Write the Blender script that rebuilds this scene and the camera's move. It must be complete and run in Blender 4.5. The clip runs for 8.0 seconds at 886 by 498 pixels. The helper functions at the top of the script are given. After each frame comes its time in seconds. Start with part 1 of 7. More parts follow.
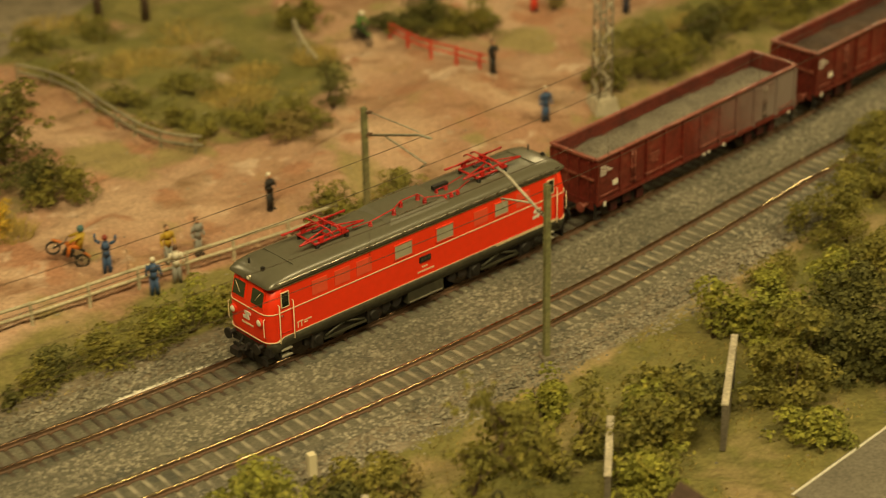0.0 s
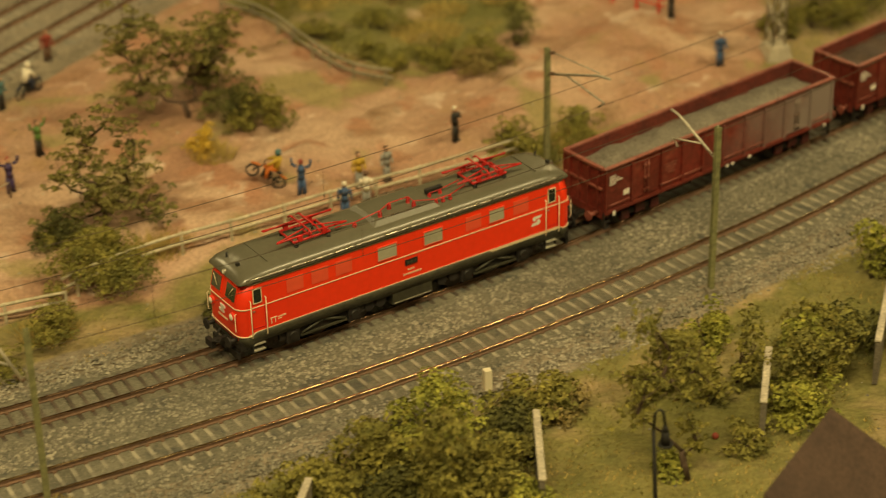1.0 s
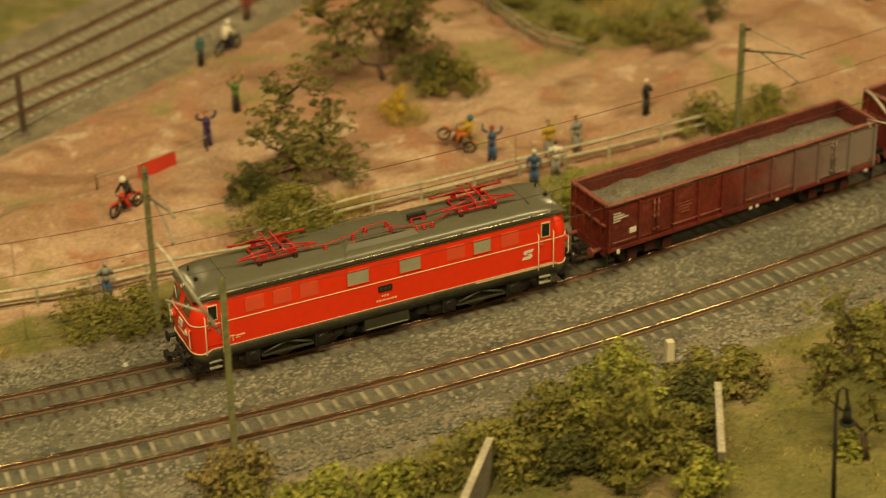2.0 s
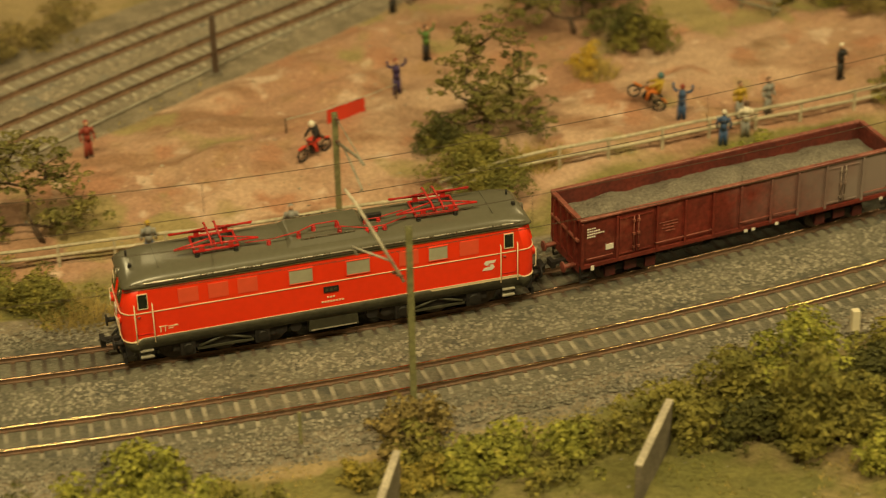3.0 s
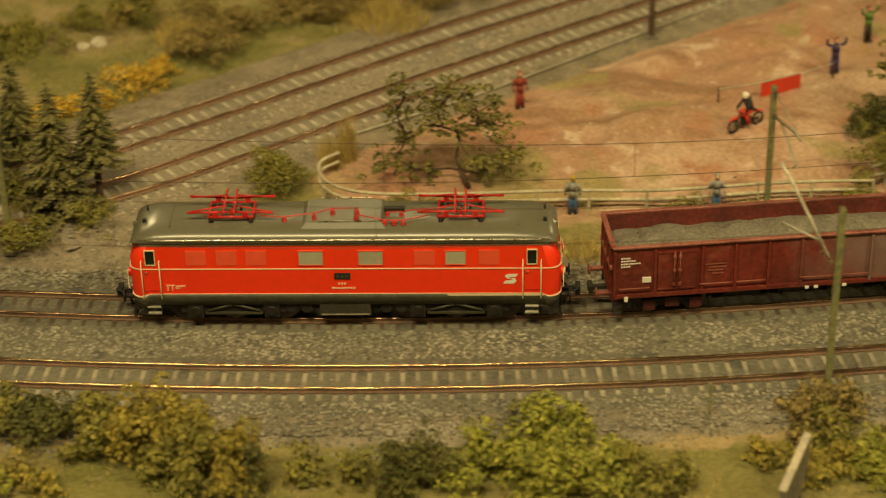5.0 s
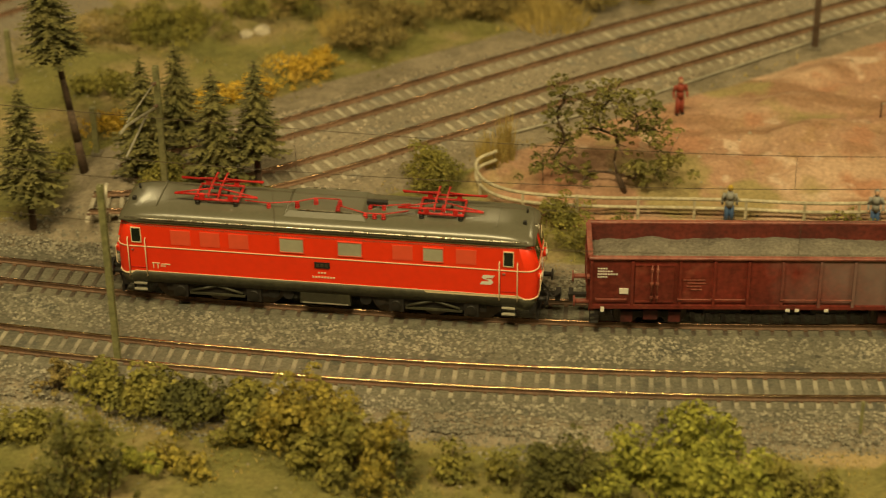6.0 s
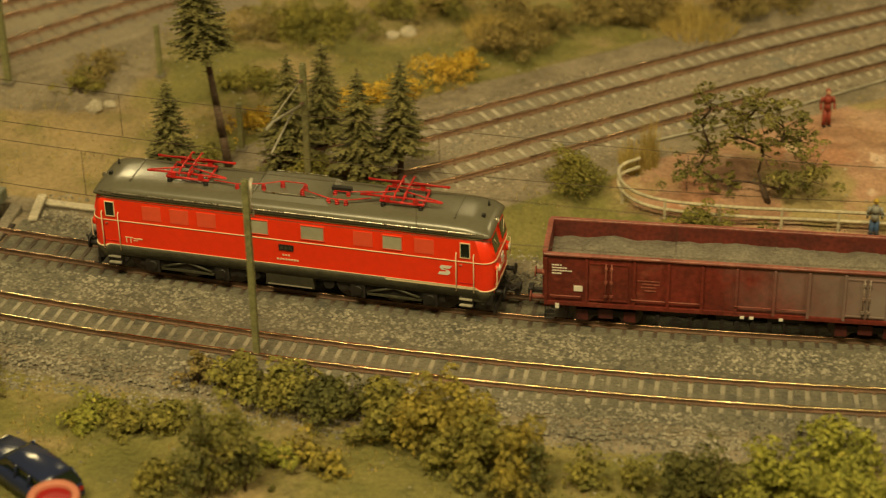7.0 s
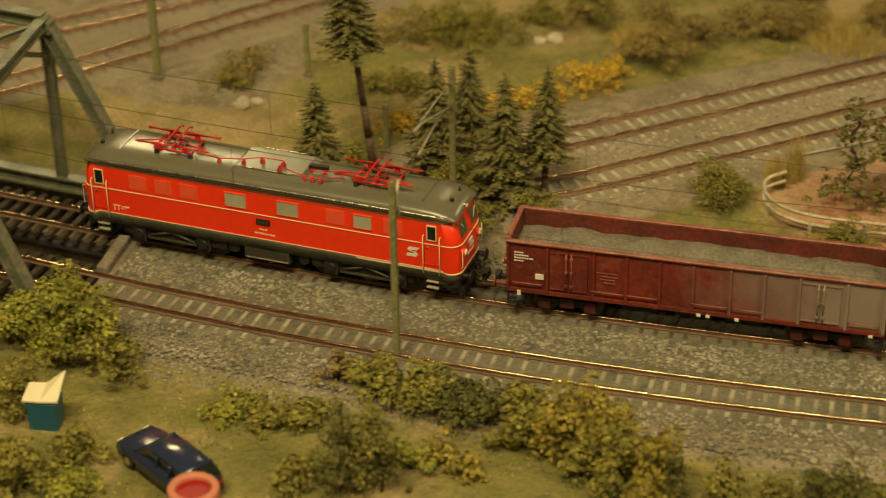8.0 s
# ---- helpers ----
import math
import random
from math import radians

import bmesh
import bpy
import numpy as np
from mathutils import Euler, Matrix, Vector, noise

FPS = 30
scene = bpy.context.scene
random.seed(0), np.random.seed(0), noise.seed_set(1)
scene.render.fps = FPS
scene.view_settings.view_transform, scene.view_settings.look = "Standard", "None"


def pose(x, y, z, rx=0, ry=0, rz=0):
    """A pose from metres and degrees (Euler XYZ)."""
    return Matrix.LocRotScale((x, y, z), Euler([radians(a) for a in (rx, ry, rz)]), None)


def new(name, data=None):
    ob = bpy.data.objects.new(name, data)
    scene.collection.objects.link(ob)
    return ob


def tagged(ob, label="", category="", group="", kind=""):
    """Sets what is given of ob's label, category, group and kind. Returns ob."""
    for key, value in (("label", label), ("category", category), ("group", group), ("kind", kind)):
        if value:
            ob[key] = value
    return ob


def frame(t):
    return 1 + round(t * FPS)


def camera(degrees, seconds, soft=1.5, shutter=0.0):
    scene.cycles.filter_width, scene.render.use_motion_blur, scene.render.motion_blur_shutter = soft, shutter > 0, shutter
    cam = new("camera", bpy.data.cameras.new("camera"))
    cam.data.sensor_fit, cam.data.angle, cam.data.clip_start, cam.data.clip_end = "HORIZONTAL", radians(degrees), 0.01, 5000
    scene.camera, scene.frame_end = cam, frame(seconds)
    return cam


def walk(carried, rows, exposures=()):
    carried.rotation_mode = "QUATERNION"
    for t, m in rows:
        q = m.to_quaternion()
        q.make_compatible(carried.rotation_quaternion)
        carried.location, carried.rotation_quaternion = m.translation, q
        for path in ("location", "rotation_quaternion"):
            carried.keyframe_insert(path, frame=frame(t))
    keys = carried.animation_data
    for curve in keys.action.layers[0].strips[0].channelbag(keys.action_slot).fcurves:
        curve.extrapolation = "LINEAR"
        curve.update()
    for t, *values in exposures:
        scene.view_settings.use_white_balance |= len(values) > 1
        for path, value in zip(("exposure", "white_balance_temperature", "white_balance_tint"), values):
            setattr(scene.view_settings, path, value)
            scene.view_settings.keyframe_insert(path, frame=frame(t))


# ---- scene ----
# A model railway, built at the true size of the model (gauge 16.5 mm), in metres.
cam = camera(22.74, 8.0, soft=1.15, shutter=0.4)
cam.data.dof.use_dof, cam.data.dof.focus_distance, cam.data.dof.aperture_fstop = True, 0.98, 9.5
# seconds, x, y, z, pitch, lean to the right, yaw
PATH = [
    (0, 0.0529, 0.0529, 0.5005, -27.457, 1.028, -24.281),
    (0.5, 0.0408, 0.0260, 0.5163, -28.158, 1.253, -21.629),
    (1, 0.0270, 0.0001, 0.5306, -29.121, 1.205, -19.264),
    (1.5, 0.0231, -0.0036, 0.5335, -29.363, 1.301, -16.862),
    (1.7, 0.0193, -0.0097, 0.5326, -29.376, 1.172, -15.809),
    (2.8, 0.0124, -0.0045, 0.5320, -30.821, 1.287, -9.968),
    (3, 0.0099, -0.0043, 0.5333, -30.899, 1.202, -9.014),
    (3.5, 0.0042, -0.0025, 0.5323, -31.034, 1.166, -5.765),
    (4, -0.0032, -0.0025, 0.5326, -31.406, 1.085, -2.445),
    (4.5, -0.0064, -0.0017, 0.5314, -31.438, 1.141, -0.236),
    (5, -0.0090, -0.0001, 0.5276, -31.417, 1.242, 2.505),
    (5.2, -0.0114, 0.0000, 0.5282, -31.450, 1.165, 3.590),
    (6.3, -0.0183, -0.0002, 0.5315, -31.493, 0.854, 7.828),
    (6.5, -0.0162, -0.0009, 0.5295, -31.369, 1.103, 8.782),
    (7, -0.0210, -0.0006, 0.5290, -31.296, 1.048, 10.674),
    (7.5, -0.0245, -0.0027, 0.5284, -31.139, 1.039, 12.313),
    (8, -0.0288, -0.0026, 0.5297, -31.125, 1.026, 14.465),
]
walk(cam, [(t, pose(x, y, z, 90 + p, 0, w) @ pose(0, 0, 0, 0, 0, -r)) for t, x, y, z, p, r, w in PATH])

# ---- world and hall lights ----
world = bpy.data.worlds.new("hall_air")
scene.world = world
world.use_nodes = True
world.node_tree.nodes["Background"].inputs[0].default_value = (1.0, 0.84, 0.62, 1)
world.node_tree.nodes["Background"].inputs[1].default_value = 0.02
LAMP_WARM = (1.0, 0.793, 0.378)
LAMPS = [(-0.38, -0.48, 2.25, 73, 1.25), (2.0, -0.25, 2.25, 50, 1.25), (-2.05, 4.45, 2.3, 58, 0.6), (3.35, 4.75, 2.3, 60, 0.6), (-0.28, 4.05, 2.3, 9, 0.3)]
for lx, ly, lz, watts, length in LAMPS:
    lamp_data = bpy.data.lights.new("ceiling_lamp_light", "AREA")
    lamp_data.shape, lamp_data.size, lamp_data.size_y = "RECTANGLE", length, 0.4 if ly < 4.2 else 0.9
    lamp_data.energy, lamp_data.color = watts, LAMP_WARM
    lamp = new("ceiling_lamp_light", lamp_data)
    lamp.matrix_world = pose(lx, ly, lz)
scene.view_settings.exposure = 0.0


# ---- materials ----
def mat(name, colour, rough=0.7, metal=0.0, second=None, scale=40.0, fine=400.0, bump=0.0, bump_scale=600.0, spec=0.5, island=0.0, third=None, obj_rand=0.0, fac=(0.38, 0.62), even=False):
    """A surface with a base colour, a second one in stains of the given scale, fine grain, and relief."""
    m = bpy.data.materials.new(name)
    m.use_nodes = True
    nt = m.node_tree
    b = nt.nodes["Principled BSDF"]
    b.inputs["Roughness"].default_value = rough
    b.inputs["Metallic"].default_value = metal
    b.inputs["Specular IOR Level"].default_value = spec
    b.inputs["Base Color"].default_value = (*colour, 1)
    co = nt.nodes.new("ShaderNodeTexCoord")

    def tex(s, detail=5.0):
        n = nt.nodes.new("ShaderNodeTexNoise")
        n.inputs["Scale"].default_value = s
        n.inputs["Detail"].default_value = detail
        nt.links.new(co.outputs["Object"], n.inputs["Vector"])
        return n

    def mix(kind, factor, a, c):
        n = nt.nodes.new("ShaderNodeMix")
        n.data_type, n.blend_type = "RGBA", kind
        for value, slot in ((factor, 0), (a, 6), (c, 7)):
            if hasattr(value, "links"):
                nt.links.new(value, n.inputs[slot])
            else:
                n.inputs[slot].default_value = value if slot == 0 else (*value, 1)
        return n.outputs[2]

    def ramp(src, lo, hi, a=0.0, c=1.0):
        n = nt.nodes.new("ShaderNodeMapRange")
        for i, v in zip((1, 2, 3, 4), (lo, hi, a, c)):
            n.inputs[i].default_value = v
        nt.links.new(src, n.inputs[0])
        return n.outputs[0]

    col = None
    if second:
        col = mix("MIX", ramp(tex(scale).outputs[0], *fac), colour, second)
        if third:
            col = mix("MIX", ramp(tex(scale * 3.1).outputs[0], 0.55, 0.68), col, third)
        grain = ramp(tex(fine, 3.0).outputs[0], 0.3, 0.7, 0.96 if even else 0.7, 1.04 if even else 1.25)
        g = nt.nodes.new("ShaderNodeCombineColor")
        for i in range(3):
            nt.links.new(grain, g.inputs[i])
        col = mix("MULTIPLY", 1.0, col, g.outputs[0])
        if not even:
            rv = ramp(tex(scale * 2.3).outputs[0], 0.3, 0.7, max(rough - 0.12, 0.02), min(rough + 0.12, 1))
            nt.links.new(rv, b.inputs["Roughness"])
    if island or obj_rand:
        src = nt.nodes.new("ShaderNodeNewGeometry").outputs["Random Per Island"] if island else nt.nodes.new("ShaderNodeObjectInfo").outputs["Random"]
        amount = island or obj_rand
        v = ramp(src, 0, 1, 1 - amount, 1 + amount)
        g2 = nt.nodes.new("ShaderNodeCombineColor")
        for i in range(3):
            nt.links.new(v, g2.inputs[i])
        col = mix("MULTIPLY", 1.0, col if col is not None else colour, g2.outputs[0])
    if col is not None:
        nt.links.new(col, b.inputs["Base Color"])
    if bump:
        bn = nt.nodes.new("ShaderNodeBump")
        bn.inputs["Strength"].default_value = bump
        bn.inputs["Distance"].default_value = 0.0008
        nt.links.new(tex(bump_scale, 4.0).outputs[0], bn.inputs["Height"])
        nt.links.new(bn.outputs[0], b.inputs["Normal"])
    return m


M = {}
M["ballast"] = mat("ballast_bed", (0.135, 0.125, 0.092), 0.9, second=(0.18, 0.165, 0.12), scale=30, fine=900, bump=1.0, bump_scale=500, third=(0.09, 0.088, 0.072))
M["ballast_far"] = mat("pale_ballast_bed", (0.232, 0.194, 0.140), 0.9, second=(0.285, 0.238, 0.172), scale=24, fine=900, bump=1.0, bump_scale=500, third=(0.20, 0.185, 0.15))
M["stone_far"] = mat("pale_ballast_stone", (0.27, 0.226, 0.166), 0.85, second=(0.37, 0.308, 0.23), scale=60, fine=900, island=0.5)
M["rail_dull"] = mat("dull_rail_head", (0.44, 0.29, 0.175), 0.24, 1.0, second=(0.26, 0.16, 0.10), scale=35, fine=500)
# a lighter rust colour for the far rails
M["rail_far"] = mat("paler_rusty_rail", (0.27, 0.165, 0.10), 0.7, second=(0.20, 0.12, 0.072), scale=70, fine=800)
M["sleeper_dust"] = mat("dust_covered_sleeper", (0.20, 0.155, 0.11), 0.9, second=(0.26, 0.21, 0.155), scale=120, fine=900, obj_rand=0.2)
M["bogie_red"] = mat("dark_red_bogie", (0.085, 0.014, 0.011), 0.6, second=(0.05, 0.012, 0.01), scale=120, fine=600)
M["stone"] = mat("ballast_stone", (0.20, 0.185, 0.14), 0.85, second=(0.30, 0.272, 0.21), scale=26, fine=900, island=0.52)
M["sleeper_far"] = mat("bleached_sleeper", (0.45, 0.40, 0.31), 0.85, second=(0.33, 0.295, 0.225), scale=120, fine=900, obj_rand=0.2)
M["sleeper_pale"] = mat("weathered_sleeper", (0.36, 0.325, 0.245), 0.85, second=(0.23, 0.21, 0.16), scale=120, fine=900, obj_rand=0.2)
M["sleeper_dark"] = mat("oiled_sleeper", (0.07, 0.052, 0.038), 0.8, second=(0.12, 0.095, 0.07), scale=120, fine=900, obj_rand=0.25)
M["rail_rust"] = mat("rusty_rail_web", (0.19, 0.11, 0.068), 0.7, second=(0.13, 0.08, 0.05), scale=70, fine=800)
M["rail_top"] = mat("worn_rail_head", (0.70, 0.52, 0.29), 0.18, 1.0, second=(0.48, 0.33, 0.20), scale=35, fine=500, fac=(0.45, 0.75))
M["red"] = mat("orange_red_enamel", (0.90, 0.046, 0.009), 0.36, second=(0.87, 0.042, 0.009), scale=25, fine=300, spec=0.4, even=True)
M["red_panel"] = mat("lighter_red_panel", (0.84, 0.105, 0.045), 0.38, second=(0.82, 0.098, 0.042), scale=60, fine=300, even=True)
M["cream"] = mat("cream_lining", (0.80, 0.66, 0.42), 0.45)
M["olive"] = mat("olive_grey_skirt", (0.060, 0.058, 0.036), 0.5, second=(0.042, 0.040, 0.026), scale=60, fine=400)
M["roof"] = mat("grey_roof_enamel", (0.138, 0.130, 0.092), 0.26, second=(0.122, 0.115, 0.08), scale=35, fine=500, spec=0.6, even=True)
M["silver"] = mat("silver_gutter", (0.62, 0.58, 0.48), 0.3, 0.9, second=(0.48, 0.44, 0.36), scale=80, fine=400)
M["black"] = mat("black_running_gear", (0.014, 0.012, 0.011), 0.65, second=(0.022, 0.018, 0.015), scale=120, fine=600)
# darkened to carry the shade beneath the skirt; small roof fittings share it
M["gear"] = mat("near_black_gear", (0.020, 0.018, 0.014), 0.6, second=(0.014, 0.012, 0.010), scale=120, fine=600)
M["panto"] = mat("red_pantograph", (0.62, 0.025, 0.02), 0.35, second=(0.5, 0.02, 0.015), scale=90, fine=500)
M["glass"] = mat("dark_cab_glass", (0.012, 0.02, 0.012), 0.08, spec=0.8)
# green base colour stands in for the greenish light reflected in the windscreens
M["windscreen_glass"] = mat("windscreen_reflection_tint", (0.04, 0.055, 0.028), 0.08, spec=0.9)
M["pane"] = mat("frosted_window_pane", (0.44, 0.42, 0.31), 0.22, second=(0.36, 0.345, 0.255), scale=60, fine=500, even=True)
M["lens"] = mat("lamp_lens", (0.85, 0.8, 0.66), 0.12)
M["wheel"] = mat("steel_wheel", (0.11, 0.09, 0.075), 0.45, 0.7, second=(0.06, 0.05, 0.045), scale=150, fine=600)
M["wagon"] = mat("red_brown_wagon_paint", (0.185, 0.028, 0.018), 0.5, second=(0.13, 0.022, 0.015), scale=45, fine=500, third=(0.22, 0.05, 0.032))
M["wagon_in"] = mat("rusty_wagon_inside", (0.17, 0.03, 0.02), 0.7, second=(0.11, 0.024, 0.018), scale=60, fine=500)
M["wagon_grey"] = mat("bleached_wagon_panel", (0.30, 0.25, 0.21), 0.6, second=(0.22, 0.14, 0.11), scale=55, fine=500)
M["rim"] = mat("pinkish_wagon_rim", (0.30, 0.10, 0.07), 0.5, second=(0.2, 0.05, 0.035), scale=70, fine=500)
M["load"] = mat("grey_gravel_load", (0.22, 0.195, 0.15), 0.95, second=(0.16, 0.14, 0.11), scale=60, fine=700, bump=1.0, bump_scale=900)
M["load_dark"] = mat("brown_ore_load", (0.10, 0.065, 0.045), 0.95, second=(0.07, 0.05, 0.04), scale=60, fine=700, bump=1.0, bump_scale=900)
M["white"] = mat("white_lettering", (0.8, 0.76, 0.66), 0.6)
M["mast"] = mat("grey_green_mast", (0.25, 0.245, 0.11), 0.6, second=(0.19, 0.19, 0.09), scale=70, fine=500)
M["pale_metal"] = mat("pale_grey_tube", (0.42, 0.39, 0.30), 0.5, second=(0.3, 0.28, 0.22), scale=80, fine=500)
M["bracket"] = mat("pale_grey_bracket", (0.62, 0.57, 0.45), 0.5, second=(0.48, 0.44, 0.35), scale=80, fine=500)
M["wire"] = mat("overhead_wire", (0.10, 0.075, 0.05), 0.5, 0.6)
M["wood_rail"] = mat("grey_fence_timber", (0.58, 0.52, 0.37), 0.8, second=(0.44, 0.39, 0.27), scale=70, fine=600)
M["wood_grey"] = mat("old_grey_timber", (0.33, 0.30, 0.20), 0.85, second=(0.23, 0.21, 0.14), scale=70, fine=600)
M["concrete"] = mat("pale_concrete", (0.55, 0.49, 0.37), 0.85, second=(0.42, 0.37, 0.28), scale=60, fine=700)
M["concrete_dark"] = mat("dark_stained_concrete", (0.23, 0.20, 0.15), 0.85, second=(0.15, 0.13, 0.10), scale=50, fine=600)
M["bark"] = mat("brown_bark", (0.07, 0.042, 0.026), 0.9, second=(0.11, 0.075, 0.05), scale=120, fine=700)
M["leaf_olive"] = mat("olive_foliage", (0.265, 0.235, 0.044), 0.85, second=(0.155, 0.15, 0.033), scale=70, fine=700, island=0.28, third=(0.33, 0.28, 0.06))
M["leaf_dark"] = mat("dark_green_foliage", (0.082, 0.083, 0.020), 0.85, second=(0.15, 0.142, 0.032), scale=70, fine=700, island=0.3)
M["leaf_bright"] = mat("light_green_foliage", (0.325, 0.32, 0.046), 0.85, second=(0.185, 0.195, 0.032), scale=70, fine=700, island=0.28, third=(0.41, 0.36, 0.06))
M["leaf_gold"] = mat("golden_olive_foliage", (0.36, 0.285, 0.045), 0.85, second=(0.20, 0.175, 0.035), scale=70, fine=700, island=0.3, third=(0.41, 0.305, 0.05))
M["leaf_tree"] = mat("ragged_tree_foliage", (0.25, 0.215, 0.055), 0.85, second=(0.155, 0.148, 0.04), scale=60, fine=700, island=0.35)
M["leaf_yellow"] = mat("yellow_blossom", (0.66, 0.44, 0.04), 0.85, second=(0.48, 0.32, 0.05), scale=45, fine=700, island=0.35)
M["leaf_straw"] = mat("straw_grass", (0.50, 0.37, 0.11), 0.9, second=(0.38, 0.29, 0.09), scale=60, fine=700, island=0.35)
M["leaf_rust"] = mat("rusty_brown_foliage", (0.31, 0.23, 0.075), 0.9, second=(0.22, 0.175, 0.058), scale=50, fine=700, island=0.4)
M["fir"] = mat("fir_needles", (0.098, 0.094, 0.027), 0.8, second=(0.175, 0.155, 0.048), scale=110, fine=800, island=0.5)
M["asphalt"] = mat("grey_road", (0.20, 0.18, 0.14), 0.9, second=(0.15, 0.135, 0.105), scale=30, fine=800)
M["tile_roof"] = mat("brown_roof", (0.085, 0.05, 0.035), 0.7, second=(0.06, 0.036, 0.026), scale=50, fine=600)
M["bridge"] = mat("green_grey_girder", (0.155, 0.165, 0.115), 0.5, second=(0.115, 0.125, 0.09), scale=40, fine=500, third=(0.19, 0.17, 0.12))
M["timber"] = mat("dark_bridge_timber", (0.055, 0.038, 0.026), 0.8, second=(0.035, 0.025, 0.018), scale=90, fine=600, obj_rand=0.3)
M["car"] = mat("dark_blue_car_paint", (0.022, 0.030, 0.075), 0.16, spec=0.6)
M["bin_blue"] = mat("blue_plastic", (0.015, 0.10, 0.17), 0.4)
M["bin_white"] = mat("cream_plastic", (0.78, 0.70, 0.5), 0.5)
M["pot"] = mat("pale_red_rim", (0.55, 0.2, 0.13), 0.6)
M["pot_in"] = mat("deep_red_inside", (0.30, 0.008, 0.008), 0.5)
M["tyre"] = mat("black_rubber", (0.015, 0.014, 0.012), 0.8)
M["hall"] = mat("hall_paint", (0.30, 0.265, 0.20), 0.9, second=(0.26, 0.23, 0.175), scale=2, fine=40)
for key, c in dict(skin=(0.55, 0.32, 0.2), blue=(0.05, 0.10, 0.22), navy=(0.02, 0.024, 0.05), yellow=(0.5, 0.33, 0.03), orange=(0.6, 0.17, 0.02), grey=(0.28, 0.28, 0.26),
                   teal=(0.07, 0.16, 0.17), dark=(0.02, 0.018, 0.016), purple=(0.05, 0.03, 0.11), redcoat=(0.28, 0.05, 0.03), green=(0.10, 0.2, 0.04), brown=(0.13, 0.07, 0.04), helmet=(0.8, 0.74, 0.6), banner=(0.65, 0.05, 0.02)).items():
    M[key] = mat("painted_" + key, c, 0.6)


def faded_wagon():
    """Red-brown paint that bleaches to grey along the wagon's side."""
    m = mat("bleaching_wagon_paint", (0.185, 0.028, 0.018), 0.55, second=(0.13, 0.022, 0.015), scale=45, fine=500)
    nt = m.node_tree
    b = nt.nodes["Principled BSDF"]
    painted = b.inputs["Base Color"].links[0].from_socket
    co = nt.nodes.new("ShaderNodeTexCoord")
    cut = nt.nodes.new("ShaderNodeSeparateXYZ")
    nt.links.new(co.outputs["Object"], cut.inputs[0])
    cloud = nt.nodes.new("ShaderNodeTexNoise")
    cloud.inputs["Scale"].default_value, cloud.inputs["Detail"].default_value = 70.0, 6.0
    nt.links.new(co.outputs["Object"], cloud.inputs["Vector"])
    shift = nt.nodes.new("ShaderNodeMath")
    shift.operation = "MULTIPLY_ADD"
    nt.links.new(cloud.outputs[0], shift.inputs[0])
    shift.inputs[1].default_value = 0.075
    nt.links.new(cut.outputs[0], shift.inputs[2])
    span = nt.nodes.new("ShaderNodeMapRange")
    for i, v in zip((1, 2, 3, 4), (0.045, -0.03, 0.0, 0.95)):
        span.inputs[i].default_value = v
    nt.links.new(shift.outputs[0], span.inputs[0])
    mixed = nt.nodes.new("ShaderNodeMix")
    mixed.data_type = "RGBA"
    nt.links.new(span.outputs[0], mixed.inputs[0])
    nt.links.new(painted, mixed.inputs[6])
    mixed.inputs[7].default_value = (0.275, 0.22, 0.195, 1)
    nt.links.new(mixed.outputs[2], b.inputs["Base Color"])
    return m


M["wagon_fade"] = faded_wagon()


